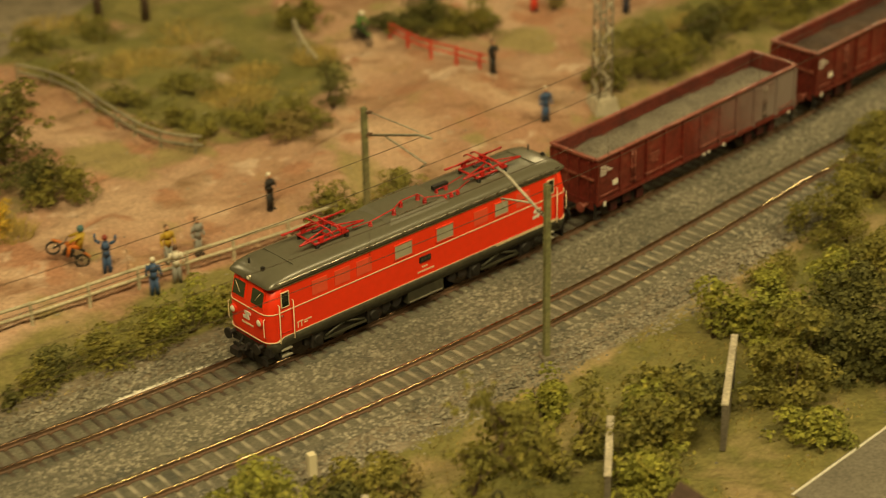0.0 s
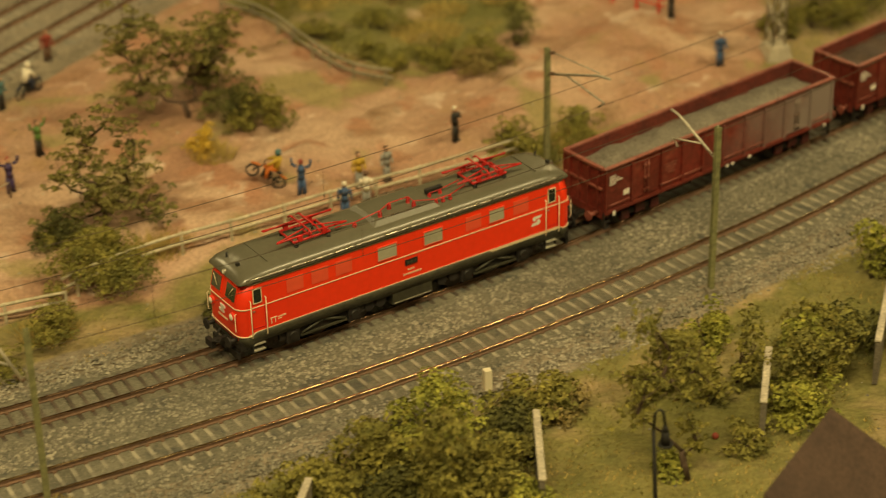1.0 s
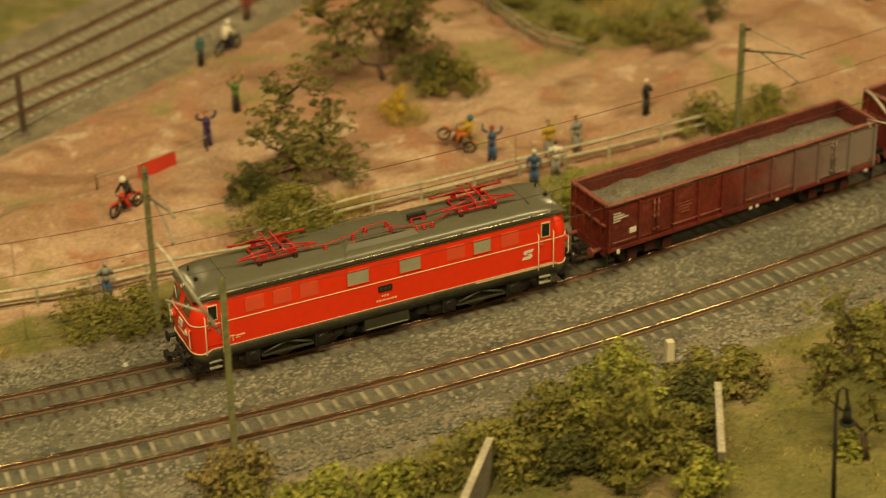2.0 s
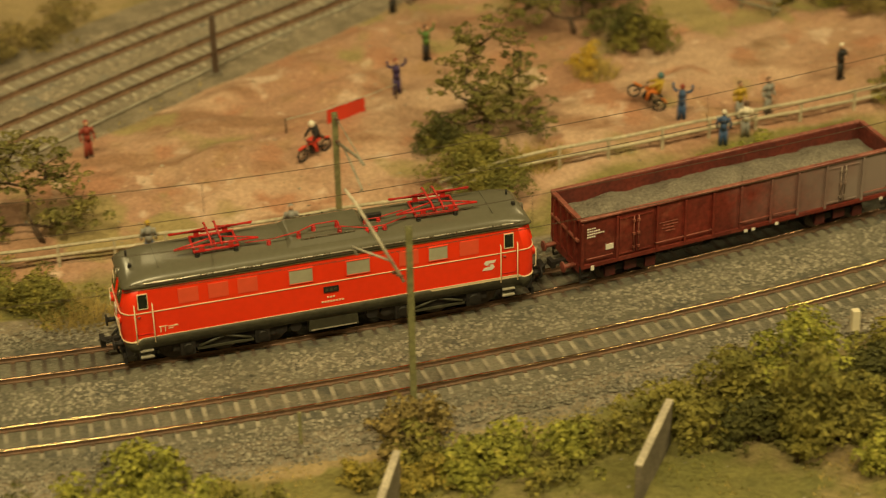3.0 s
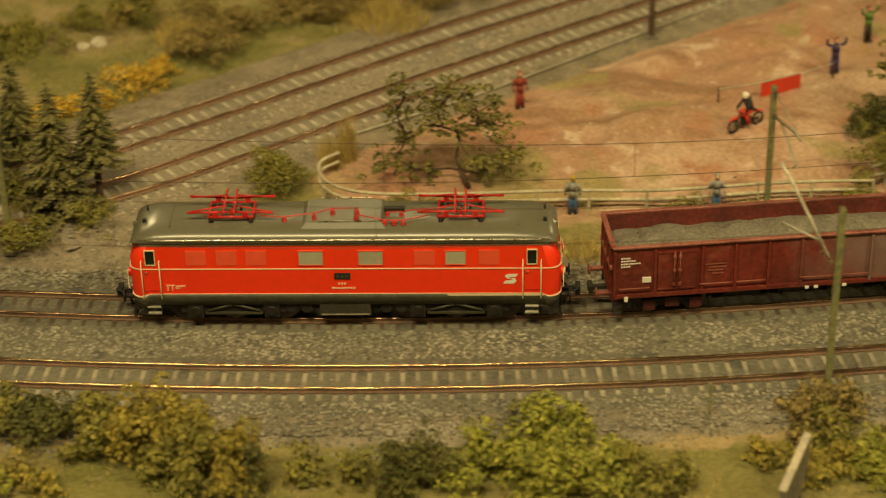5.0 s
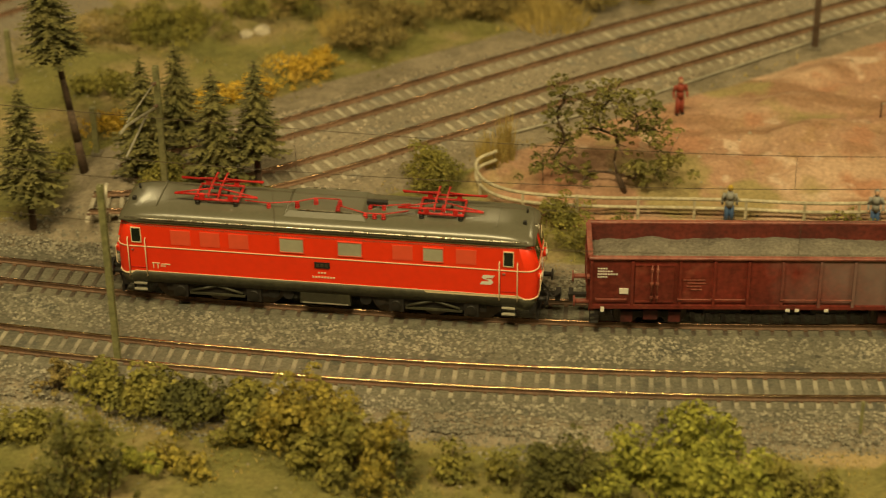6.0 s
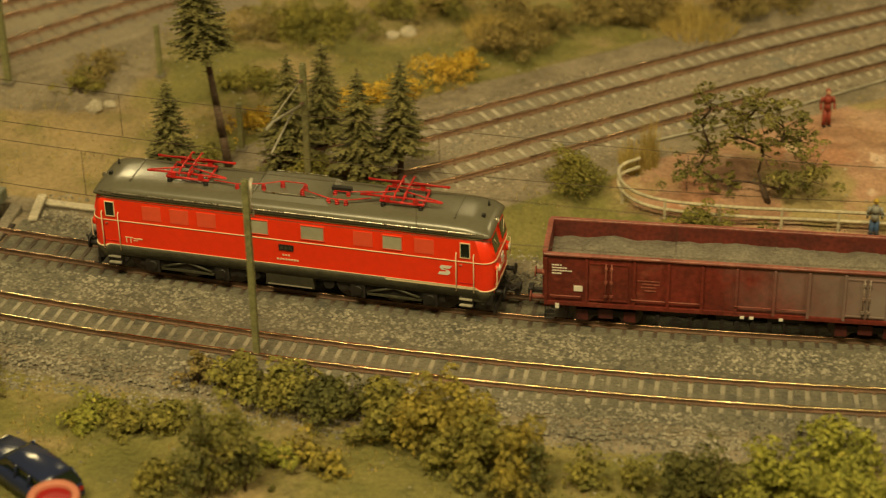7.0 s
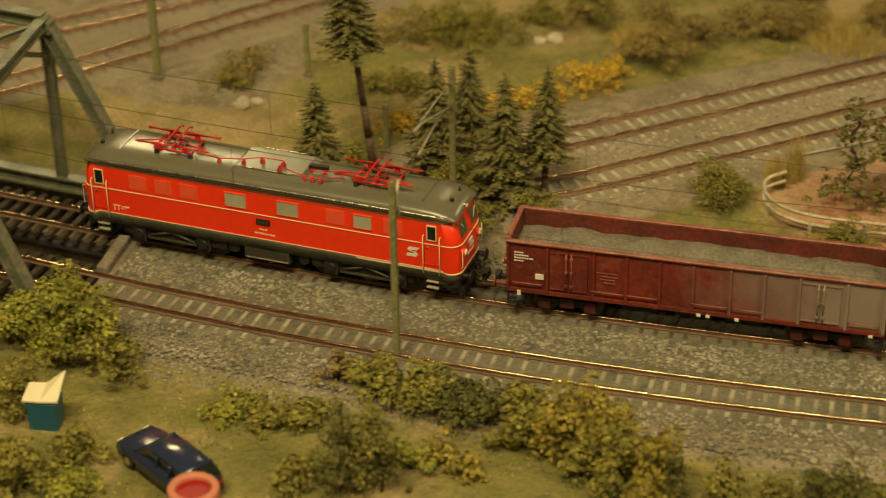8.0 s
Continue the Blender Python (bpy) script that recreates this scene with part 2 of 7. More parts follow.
def ground_material():
    """Earth, red-brown sand and grass, laid out by the ground's own map, broken up by grain."""
    m = bpy.data.materials.new("modelled_ground")
    m.use_nodes = True
    nt = m.node_tree
    b = nt.nodes["Principled BSDF"]
    b.inputs["Roughness"].default_value = 0.95
    b.inputs["Specular IOR Level"].default_value = 0.2
    co = nt.nodes.new("ShaderNodeTexCoord")
    at = nt.nodes.new("ShaderNodeAttribute")
    at.attribute_name = "cover"
    sp = nt.nodes.new("ShaderNodeSeparateColor")
    nt.links.new(at.outputs["Color"], sp.inputs[0])

    def tex(s, detail=6.0):
        n = nt.nodes.new("ShaderNodeTexNoise")
        n.inputs["Scale"].default_value, n.inputs["Detail"].default_value = s, detail
        nt.links.new(co.outputs["Object"], n.inputs["Vector"])
        return n.outputs[0]

    def rng(src, lo, hi, a=0.0, c=1.0):
        n = nt.nodes.new("ShaderNodeMapRange")
        for i, v in zip((1, 2, 3, 4), (lo, hi, a, c)):
            n.inputs[i].default_value = v
        nt.links.new(src, n.inputs[0])
        return n.outputs[0]

    def mix(fac, a, c):
        n = nt.nodes.new("ShaderNodeMix")
        n.data_type = "RGBA"
        for value, slot in ((fac, 0), (a, 6), (c, 7)):
            if hasattr(value, "links"):
                nt.links.new(value, n.inputs[slot])
            else:
                n.inputs[slot].default_value = (*value, 1)
        return n.outputs[2]

    def add(a, c, k):
        n = nt.nodes.new("ShaderNodeMath")
        n.operation = "MULTIPLY_ADD"
        nt.links.new(c, n.inputs[0])
        n.inputs[1].default_value = k
        nt.links.new(a, n.inputs[2])
        return n.outputs[0]

    grass = mix(rng(tex(28), 0.35, 0.65), (0.165, 0.16, 0.05), (0.24, 0.21, 0.075))
    grass = mix(rng(tex(75), 0.5, 0.7), grass, (0.15, 0.145, 0.05))
    sand = mix(rng(tex(14), 0.36, 0.64), (0.42, 0.238, 0.155), (0.42, 0.265, 0.178))
    sand = mix(rng(tex(60), 0.52, 0.72), sand, (0.37, 0.23, 0.125))
    sand = mix(rng(tex(220), 0.6, 0.75), sand, (0.58, 0.39, 0.26))
    sand = mix(rng(tex(9, 4.0), 0.48, 0.58), sand, (0.53, 0.36, 0.25))
    sand = mix(rng(tex(33, 6.0), 0.56, 0.64), sand, (0.42, 0.22, 0.135))
    sand = mix(rng(tex(48, 7.0), 0.60, 0.66), sand, (0.60, 0.44, 0.33))
    # dark streaks put the shade of ruts and ridges into the sand colour
    mp = nt.nodes.new("ShaderNodeMapping")
    mp.inputs["Rotation"].default_value, mp.inputs["Scale"].default_value = (0, 0, 0.5), (14, 52, 30)
    nt.links.new(co.outputs["Object"], mp.inputs["Vector"])
    streak = nt.nodes.new("ShaderNodeTexNoise")
    streak.inputs["Scale"].default_value, streak.inputs["Detail"].default_value = 1.0, 5.0
    nt.links.new(mp.outputs[0], streak.inputs["Vector"])
    sand = mix(rng(streak.outputs[0], 0.54, 0.66), sand, (0.31, 0.18, 0.11))
    sand = mix(rng(tex(24, 4.0), 0.60, 0.70), sand, (0.29, 0.18, 0.105))
    sand = mix(rng(tex(17, 7.0), 0.57, 0.63), sand, (0.33, 0.26, 0.12))
    earth = mix(rng(tex(40), 0.35, 0.65), (0.31, 0.235, 0.12), (0.38, 0.285, 0.15))
    col = mix(rng(add(sp.outputs[1], tex(55), 0.9), 0.75, 1.05), earth, grass)
    gravel = mix(rng(tex(90), 0.4, 0.6), (0.205, 0.172, 0.122), (0.285, 0.238, 0.172))
    col = mix(rng(add(sp.outputs[2], tex(45), 0.7), 0.70, 0.95), col, gravel)
    col = mix(rng(add(sp.outputs[0], tex(40), 0.8), 0.75, 1.0), col, sand)
    grain = rng(tex(520, 3.0), 0.3, 0.7, 0.82, 1.16)
    cc = nt.nodes.new("ShaderNodeCombineColor")
    for i in range(3):
        nt.links.new(grain, cc.inputs[i])
    mul = nt.nodes.new("ShaderNodeMix")
    mul.data_type, mul.blend_type = "RGBA", "MULTIPLY"
    mul.inputs[0].default_value = 1.0
    nt.links.new(col, mul.inputs[6])
    nt.links.new(cc.outputs[0], mul.inputs[7])
    nt.links.new(mul.outputs[2], b.inputs["Base Color"])
    bn = nt.nodes.new("ShaderNodeBump")
    bn.inputs["Strength"].default_value, bn.inputs["Distance"].default_value = 1.0, 0.0030
    nt.links.new(tex(170, 5.0), bn.inputs["Height"])
    nt.links.new(bn.outputs[0], b.inputs["Normal"])
    return m


M["ground"] = ground_material()


# ---- mesh helpers ----
def box(bm, c, s, slot=0, turn=None, taper=1.0):
    """A box of size s round c; taper narrows its top."""
    vs = []
    for dz in (-0.5, 0.5):
        k = taper if dz > 0 else 1.0
        for dx, dy in ((-0.5, -0.5), (0.5, -0.5), (0.5, 0.5), (-0.5, 0.5)):
            v = Vector((dx * s[0] * k, dy * s[1] * k, dz * s[2]))
            if turn is not None:
                v = turn @ v
            vs.append(bm.verts.new(v + Vector(c)))
    out = []
    for f in ((3, 2, 1, 0), (4, 5, 6, 7), (0, 1, 5, 4), (1, 2, 6, 5), (2, 3, 7, 6), (3, 0, 4, 7)):
        face = bm.faces.new([vs[i] for i in f])
        face.material_index = slot
        out.append(face)
    return out


def rod(bm, a, b, r0, r1=None, n=8, slot=0, caps=True):
    """A tapered round bar from a to b."""
    a, b = Vector(a), Vector(b)
    r1 = r0 if r1 is None else r1
    d = (b - a).normalized()
    u = d.orthogonal().normalized()
    w = d.cross(u)
    rings = []
    for p, r in ((a, r0), (b, r1)):
        rings.append([bm.verts.new(p + (u * math.cos(2 * math.pi * i / n) + w * math.sin(2 * math.pi * i / n)) * r) for i in range(n)])
    for i in range(n):
        f = bm.faces.new((rings[0][i], rings[0][(i + 1) % n], rings[1][(i + 1) % n], rings[1][i]))
        f.material_index, f.smooth = slot, True
    if caps:
        for ring, rev in ((rings[0], True), (rings[1], False)):
            f = bm.faces.new(ring[::-1] if rev else ring)
            f.material_index = slot


def tube(bm, pts, r, n=6, slot=0):
    """A round bar swept along a row of points."""
    pts = [Vector(p) for p in pts]
    rings = []
    for k, p in enumerate(pts):
        d = (pts[min(k + 1, len(pts) - 1)] - pts[max(k - 1, 0)]).normalized()
        ref = Vector((0.31, 0.17, 0.94)) if abs(d.z) < 0.9 else Vector((0.94, 0.31, 0.17))
        u = d.cross(ref).normalized()
        w = d.cross(u)
        rings.append([bm.verts.new(p + (u * math.cos(2 * math.pi * i / n) + w * math.sin(2 * math.pi * i / n)) * r) for i in range(n)])
    for a, b in zip(rings[:-1], rings[1:]):
        for i in range(n):
            f = bm.faces.new((a[i], a[(i + 1) % n], b[(i + 1) % n], b[i]))
            f.material_index, f.smooth = slot, True
    for e in (rings[0][::-1], rings[-1]):
        bm.faces.new(e).material_index = slot


def ball(bm, c, r, n=8, slot=0, squash=(1, 1, 1)):
    made = bmesh.ops.create_uvsphere(bm, u_segments=n, v_segments=max(n // 2, 4), radius=r)
    for v in made["verts"]:
        v.co = Vector((v.co.x * squash[0], v.co.y * squash[1], v.co.z * squash[2])) + Vector(c)
        for f in v.link_faces:
            f.material_index, f.smooth = slot, True


def ring(bm, c, axis, r, thick, n=16, slot=0):
    """A round tyre or hoop about an axis."""
    axis = Vector(axis).normalized()
    u = axis.orthogonal().normalized()
    w = axis.cross(u)
    pts = [Vector(c) + (u * math.cos(2 * math.pi * i / n) + w * math.sin(2 * math.pi * i / n)) * r for i in range(n + 1)]
    tube(bm, pts, thick, 5, slot)


def loft(bm, sections, slot=0, close=True, caps=True, smooth=False):
    """Skins a row of sections, each a list of points in the same order."""
    rings = [[bm.verts.new(p) for p in sec] for sec in sections]
    n = len(rings[0])
    for a, b in zip(rings[:-1], rings[1:]):
        for i in range(n if close else n - 1):
            f = bm.faces.new((a[i], a[(i + 1) % n], b[(i + 1) % n], b[i]))
            f.material_index, f.smooth = slot, smooth
    if caps and close:
        for sec, rev in ((rings[0], True), (rings[-1], False)):
            f = bm.faces.new(sec[::-1] if rev else sec)
            f.material_index = slot
    return rings


def bevelled(bm, width, segments=1):
    bmesh.ops.bevel(bm, geom=bm.edges[:], offset=width, segments=segments, affect="EDGES", clamp_overlap=True)


def part(name, bm, materials, parent=None, label="", fix=True):
    """Links a bmesh as one mesh object, under a thing or a part where one is given."""
    if fix:
        bmesh.ops.recalc_face_normals(bm, faces=bm.faces[:])
    me = bpy.data.meshes.new(name)
    bm.to_mesh(me)
    bm.free()
    for m in materials if isinstance(materials, (list, tuple)) else [materials]:
        me.materials.append(M[m])
    ob = new(name, me)
    if parent is not None:
        ob.parent = parent
    if label:
        ob["label"] = label
    return ob


def raw(name, verts, faces, materials, parent=None, slots=None):
    me = bpy.data.meshes.new(name)
    me.from_pydata(verts, [], faces)
    for m in materials if isinstance(materials, (list, tuple)) else [materials]:
        me.materials.append(M[m])
    if slots is not None:
        me.polygons.foreach_set("material_index", slots)
    me.update()
    ob = new(name, me)
    if parent is not None:
        ob.parent = parent
    return ob


def thing(name, label, category, group="", kind="", at=None):
    ob = tagged(new(name), label, category, group, kind)
    ob.empty_display_size = 0.01
    if at is not None:
        ob.matrix_world = at
    return ob


# ---- the lie of the land ----
NEAR = (0.76325803, 0.0570155, 0.28353249, 0.01844128, -0.01231679)
LINE = (0.81645837, 0.06189541, 0.31410929, 0.0544598, -0.13322351)


def y_line(x):
    return sum(k * x ** i for i, k in enumerate(LINE))


def y_near(x):
    y = sum(k * x ** i for i, k in enumerate(NEAR))
    k = min(max((x - 0.5) / 0.15, 0), 1)
    return y * (1 - k) + (y_line(x) - 0.0545) * k


def ease(a, b, v):
    v = min(max((v - a) / (b - a), 0), 1)
    return v * v * (3 - 2 * v)


def lerp_path(path, x):
    for (x0, y0), (x1, y1) in zip(path[:-1], path[1:]):
        if x <= x1:
            return y0 + (y1 - y0) * (x - x0) / (x1 - x0)
    return y1


FAR_A = [(-0.42, 0.80), (-0.30, 0.883), (-0.211, 0.949), (-0.0535, 1.071), (0.072, 1.160), (0.16, 1.230), (0.40, 1.42)]
FAR_B = [(-0.42, 0.862), (-0.34, 0.872), (-0.27, 0.874), (-0.208, 0.900), (-0.13, 0.958), (-0.052, 1.019), (0.065, 1.106), (0.128, 1.150), (0.234, 1.238), (0.45, 1.42)]


FAR_C = [(-0.75, 0.86), (-0.51, 1.02), (-0.465, 1.058), (-0.3, 1.2)]
FAR_D = [(-0.75, 0.72), (-0.49, 0.965), (-0.395, 1.07), (-0.25, 1.21)]


def base_ground(x, y):
    d_back, d_front = y - y_line(x), y_near(x) - y
    if d_front > 0:
        return -0.0035 - 0.0055 * ease(0.02, 0.05, d_front)
    if d_back < 0:
        return -0.0035
    return -0.0035 - 0.0035 * ease(0.02, 0.04, d_back) + 0.0135 * ease(0.05, 0.16, d_back)


def sand_cover(x, y):
    """How far the red-brown sand of the cross-country course lies here."""
    d = y - y_line(x)
    edge = lerp_path(FAR_B, x) if x < 0.45 else 9.0
    s = ease(0.062, 0.10, d + 0.02 * noise.noise((x * 14, y * 14, 1)))
    s *= ease(-0.14, -0.09, x + 0.25 * (y - 0.93)) * ease(0.035, 0.055, edge - y)
    # the grown-over bank beyond the guard rail
    t = (y - 1.065) / 0.16
    left, right = 0.385 - 0.07 * t, 0.40 + 0.09 * min(max(t * 2.2, 0), 1)
    bank = ease(-0.012, 0.012, x - left) * ease(-0.015, 0.015, right - x) * ease(1.062, 1.085, y) * (0.72 + 0.3 * noise.noise((x * 25, y * 25, 4)))
    bank = max(bank, 0.9 * ease(0.60, 0.64, x) * ease(0.06, 0.08, y - y_line(x)) * ease(0.19, 0.13, y - y_line(x)))
    return s * (1 - 0.95 * bank)


def height(x, y):
    z = base_ground(x, y)
    d_back, d_front = y - y_line(x), y_near(x) - y
    rough = ease(0.05, 0.11, d_back) + 0.8 * ease(0.05, 0.09, d_front)
    if d_back > 0.05:
        near_rails = min(abs(lerp_path(FAR_B, x) - y), abs(lerp_path(FAR_A, x) - y)) if x < 0.45 else 9
        rough *= ease(0.03, 0.07, near_rails)
    z += 0.0045 * sand_cover(x, y) * rough * abs(noise.noise((x * 9 + y * 5, y * 42 - x * 14, 7)))
    along, across = x + 0.38 * y, y - 0.38 * x
    sandy = sand_cover(x, y) * rough
    z += sandy * (0.0034 * abs(noise.noise((along * 7, across * 40, 21))) - 0.0022 * max(0, 0.22 - abs(noise.noise((along * 5, across * 27, 23)))) / 0.22 + 0.011 * max(0, noise.noise((x * 11, y * 13, 25)) - 0.12))
    z += rough * (0.0036 * noise.noise((x * 22, y * 22, 3)) + 0.0012 * noise.noise((x * 90 + y * 60, y * 24 - x * 16, 13)) + 0.0024 * abs(noise.noise((x * 38, y * 26, 9))) + 0.0009 * noise.noise((x * 75, y * 75, 5)))
    # low bank under the far tracks
    if d_back > 0.02 and x < 0.45:
        off = min(abs(lerp_path(FAR_B, x) - y), abs(lerp_path(FAR_A, x) - y)) - 0.02
        k = ease(0.05, 0.018, off) * ease(-0.34, -0.27, x) * ease(0.034, 0.055, d_back)
        if x < -0.33:
            off = min(abs(lerp_path(FAR_C, x) - y), abs(lerp_path(FAR_D, x) - y)) - 0.03
            k = max(k, ease(0.05, 0.012, off))
        z += (0.0062 - z) * k
    # river bed under the bridge
    z -= 0.05 * ease(0.394, 0.42, -x) * ease(0.045, 0.03, max(d_back, 0)) * ease(0.04, 0.03, max(d_front, 0))
    return z


def on(x, y, up=0.0):
    return (x, y, height(x, y) + up)


def build_ground():
    x0, x1, y0, y1, step = -0.78, 1.06, 0.46, 1.62, 0.004
    nx, ny = round((x1 - x0) / step) + 1, round((y1 - y0) / step) + 1
    verts, cover = [], []
    for j in range(ny):
        for i in range(nx):
            x, y = x0 + i * step, y0 + j * step
            verts.append((x, y, height(x, y)))
            s = sand_cover(x, y)
            d_back, d_front = y - y_line(x), y_near(x) - y
            g = 0.5 + 0.5 * noise.noise((x * 9, y * 9, 8))
            if d_front > 0.045:
                g = 0.32 + 0.62 * (0.5 + 0.6 * noise.noise((x * 16, y * 16, 8)))
            tuft = noise.noise((x * 16, y * 16, 8))
            for goal, k in (
                    (0.72 + 0.3 * tuft, ease(-0.23, -0.19, x) * ease(-0.08, -0.12, x) * ease(0.035, 0.055, d_back) * ease(0.16, 0.12, d_back)),
                    (0.58 + 0.5 * tuft, ease(-0.38, -0.32, x) * ease(-0.18, -0.22, x) * ease(0.03, 0.05, d_back) * ease(0.26, 0.20, d_back)),
                    (0.80 + 0.35 * tuft, ease(0.28, 0.33, x) * ease(0.54, 0.48, x) * ease(1.04, 1.07, y) * ease(1.40, 1.30, y))):
                g += (goal - g) * k
            rock_cover = ease(-0.33, -0.40, x) * ease(0.94, 0.97, y)
            if d_back > 0.03 and x < 0.4:
                off = min(abs(lerp_path(FAR_B, x) - y), abs(lerp_path(FAR_A, x) - y))
                rock_cover = max(rock_cover, ease(0.052, 0.040, off) * ease(-0.34, -0.27, x))
            rock_cover = max(rock_cover, 0.8 * ease(0.045, 0.034, d_front) * ease(0.0, 0.01, d_front), 0.75 * ease(0.055, 0.045, d_back) * ease(0.0, 0.01, d_back))
            cover += [s, g, rock_cover, 1.0]
    faces = [(j * nx + i, j * nx + i + 1, (j + 1) * nx + i + 1, (j + 1) * nx + i) for j in range(ny - 1) for i in range(nx - 1)]
    ob = raw("ground", verts, faces, "ground")
    at = ob.data.color_attributes.new("cover", "FLOAT_COLOR", "POINT")
    at.data.foreach_set("color", cover)
    for p in ob.data.polygons:
        p.use_smooth = True
    tagged(ob, "modelled ground of red-brown sand, dry grass and earth", "ground", kind="structure")
    # the board below and the hall
    bm = bmesh.new()
    box(bm, (0.14, 1.04, -0.09), (1.9, 1.2, 0.04))
    tagged(part("baseboard", bm, "timber"), "dark timber board carrying the model landscape", "baseboard", kind="structure")
    bm = bmesh.new()
    for c, s in (((0.1, 1.5, -0.95), (9, 9, 0.1)),):
        box(bm, c, s)
    tagged(part("floor", bm, "hall"), "plain floor of the exhibition hall", "floor", kind="structure")
    bm = bmesh.new()
    box(bm, (0.1, 1.5, 2.65), (9, 9, 0.1))
    tagged(part("ceiling", bm, "hall"), "plain ceiling of the exhibition hall", "ceiling", kind="structure")
    for nm, c, s in (("wall_north", (0.1, 6.05, 0.85), (9, 0.1, 3.5)), ("wall_south", (0.1, -3.05, 0.85), (9, 0.1, 3.5)), ("wall_east", (4.65, 1.5, 0.85), (0.1, 9, 3.5)), ("wall_west", (-4.45, 1.5, 0.85), (0.1, 9, 3.5))):
        bm = bmesh.new()
        box(bm, c, s)
        tagged(part(nm, bm, "hall"), "plain painted wall of the hall", "wall", kind="structure")
    for lx, ly, lz, _, length in LAMPS:
        lt = thing("ceiling_light", "long ceiling light hung under the hall ceiling", "light", "ceiling lights", at=pose(lx, ly, lz))
        bm = bmesh.new()
        box(bm, (0, 0, 0.04), (length + 0.05, 0.45 if ly < 4.2 else 0.95, 0.05))
        part("housing", bm, "pale_metal", lt)
        for sx in (-0.4 * length, 0.4 * length):
            bm = bmesh.new()
            rod(bm, (sx, 0, 0.06), (sx, 0, 2.602 - lz), 0.008)
            part("hanger", bm, "pale_metal", lt)


build_ground()


# ---- tracks ----
def polyline_arc(fn, x0, x1, step):
    """Points about step apart along y = fn(x)."""
    pts, x = [], x0
    while x < x1:
        pts.append((x, fn(x)))
        slope = (fn(x + 1e-4) - fn(x - 1e-4)) / 2e-4
        x += step / math.sqrt(1 + slope * slope)
    return pts


def smooth_path(path):
    """A rounded curve through a row of points, by x."""
    def fn(x):
        if x <= path[0][0]:
            i = 0
        else:
            i = max(k for k in range(len(path)) if path[k][0] <= x)
        i = min(i, len(path) - 2)
        p1, p2 = path[i], path[i + 1]
        p0 = path[i - 1] if i else (2 * p1[0] - p2[0], 2 * p1[1] - p2[1])
        p3 = path[i + 2] if i + 2 < len(path) else (2 * p2[0] - p1[0], 2 * p2[1] - p1[1])
        h = p2[0] - p1[0]
        t = (x - p1[0]) / h
        m1 = (p2[1] - p0[1]) / (p2[0] - p0[0]) * h
        m2 = (p3[1] - p1[1]) / (p3[0] - p1[0]) * h
        return (2 * t ** 3 - 3 * t ** 2 + 1) * p1[1] + (t ** 3 - 2 * t ** 2 + t) * m1 + (-2 * t ** 3 + 3 * t ** 2) * p2[1] + (t ** 3 - t ** 2) * m2
    return fn


def normals(pts):
    out = []
    for i, (x, y) in enumerate(pts):
        a, b = pts[max(i - 1, 0)], pts[min(i + 1, len(pts) - 1)]
        d = math.hypot(b[0] - a[0], b[1] - a[1])
        out.append((-(b[1] - a[1]) / d, (b[0] - a[0]) / d))
    return out


RAIL = [(-0.0010, -0.0025), (0.0010, -0.0025), (0.0010, -0.0022), (0.0003, -0.0019), (0.0003, -0.0009), (0.00058, -0.0006), (0.00060, -0.0003), (0.00046, -0.00009), (0.00018, 0.0), (-0.00018, 0.0), (-0.00046, -0.00009), (-0.00060, -0.0003), (-0.00058, -0.0006), (-0.0003, -0.0009), (-0.0003, -0.0019), (-0.0010, -0.0022)]


def rail_mesh(pts, off, top, parent, web="rail_rust", head="rail_top"):
    bm = bmesh.new()
    secs = [[(x + nx * (off + u), y + ny * (off + u), top + v) for u, v in RAIL] for (x, y), (nx, ny) in zip(pts, normals(pts))]
    rings = loft(bm, secs)
    bm.faces.ensure_lookup_table()
    n = len(RAIL)
    for k, f in enumerate(bm.faces[:-2]):
        if 6 <= k % n <= 10:
            f.material_index, f.smooth = 1, True
    return part("rail", bm, [web, head], parent)


def sleeper_mesh(material, length=0.030, width=0.0021):
    bm = bmesh.new()
    box(bm, (0, 0, -0.00055), (width, length, 0.0011), 0, None, 0.9)
    for s in (-1, 1):
        for e in (-1, 1):
            box(bm, (0, s * 0.00825 + e * 0.0017, 0.00025), (0.0016, 0.0011, 0.0007), 1)
    ob = part("sleeper", bm, [material, "rail_rust"])
    me = ob.data
    bpy.data.objects.remove(ob)
    return me


def build_track(name, fn, x0, x1, top, material, label, pitch=0.0069, skip=None, length=0.030, web="rail_rust", head="rail_top"):
    tr = thing(name, label, "railway track", kind="structure")
    fine = polyline_arc(fn, x0, x1, 0.012)
    for off in (0.00825, -0.00825):
        rail_mesh(fine, off, top, tr, web, head)
    me = sleeper_mesh(material, length)
    rnd = random.Random(len(fine))
    pts = polyline_arc(fn, x0, x1, pitch)
    for (x, y), (nx, ny) in zip(pts, normals(pts)):
        if skip and skip(x):
            continue
        s = new("sleeper", me)
        s.parent = tr
        s.matrix_basis = pose(x + rnd.gauss(0, 0.0002), y + rnd.gauss(0, 0.0002), top - 0.00245 + rnd.gauss(0, 0.00012), 0, 0, math.degrees(math.atan2(ny, nx)) - 90 + rnd.gauss(0, 0.8))
    return tr


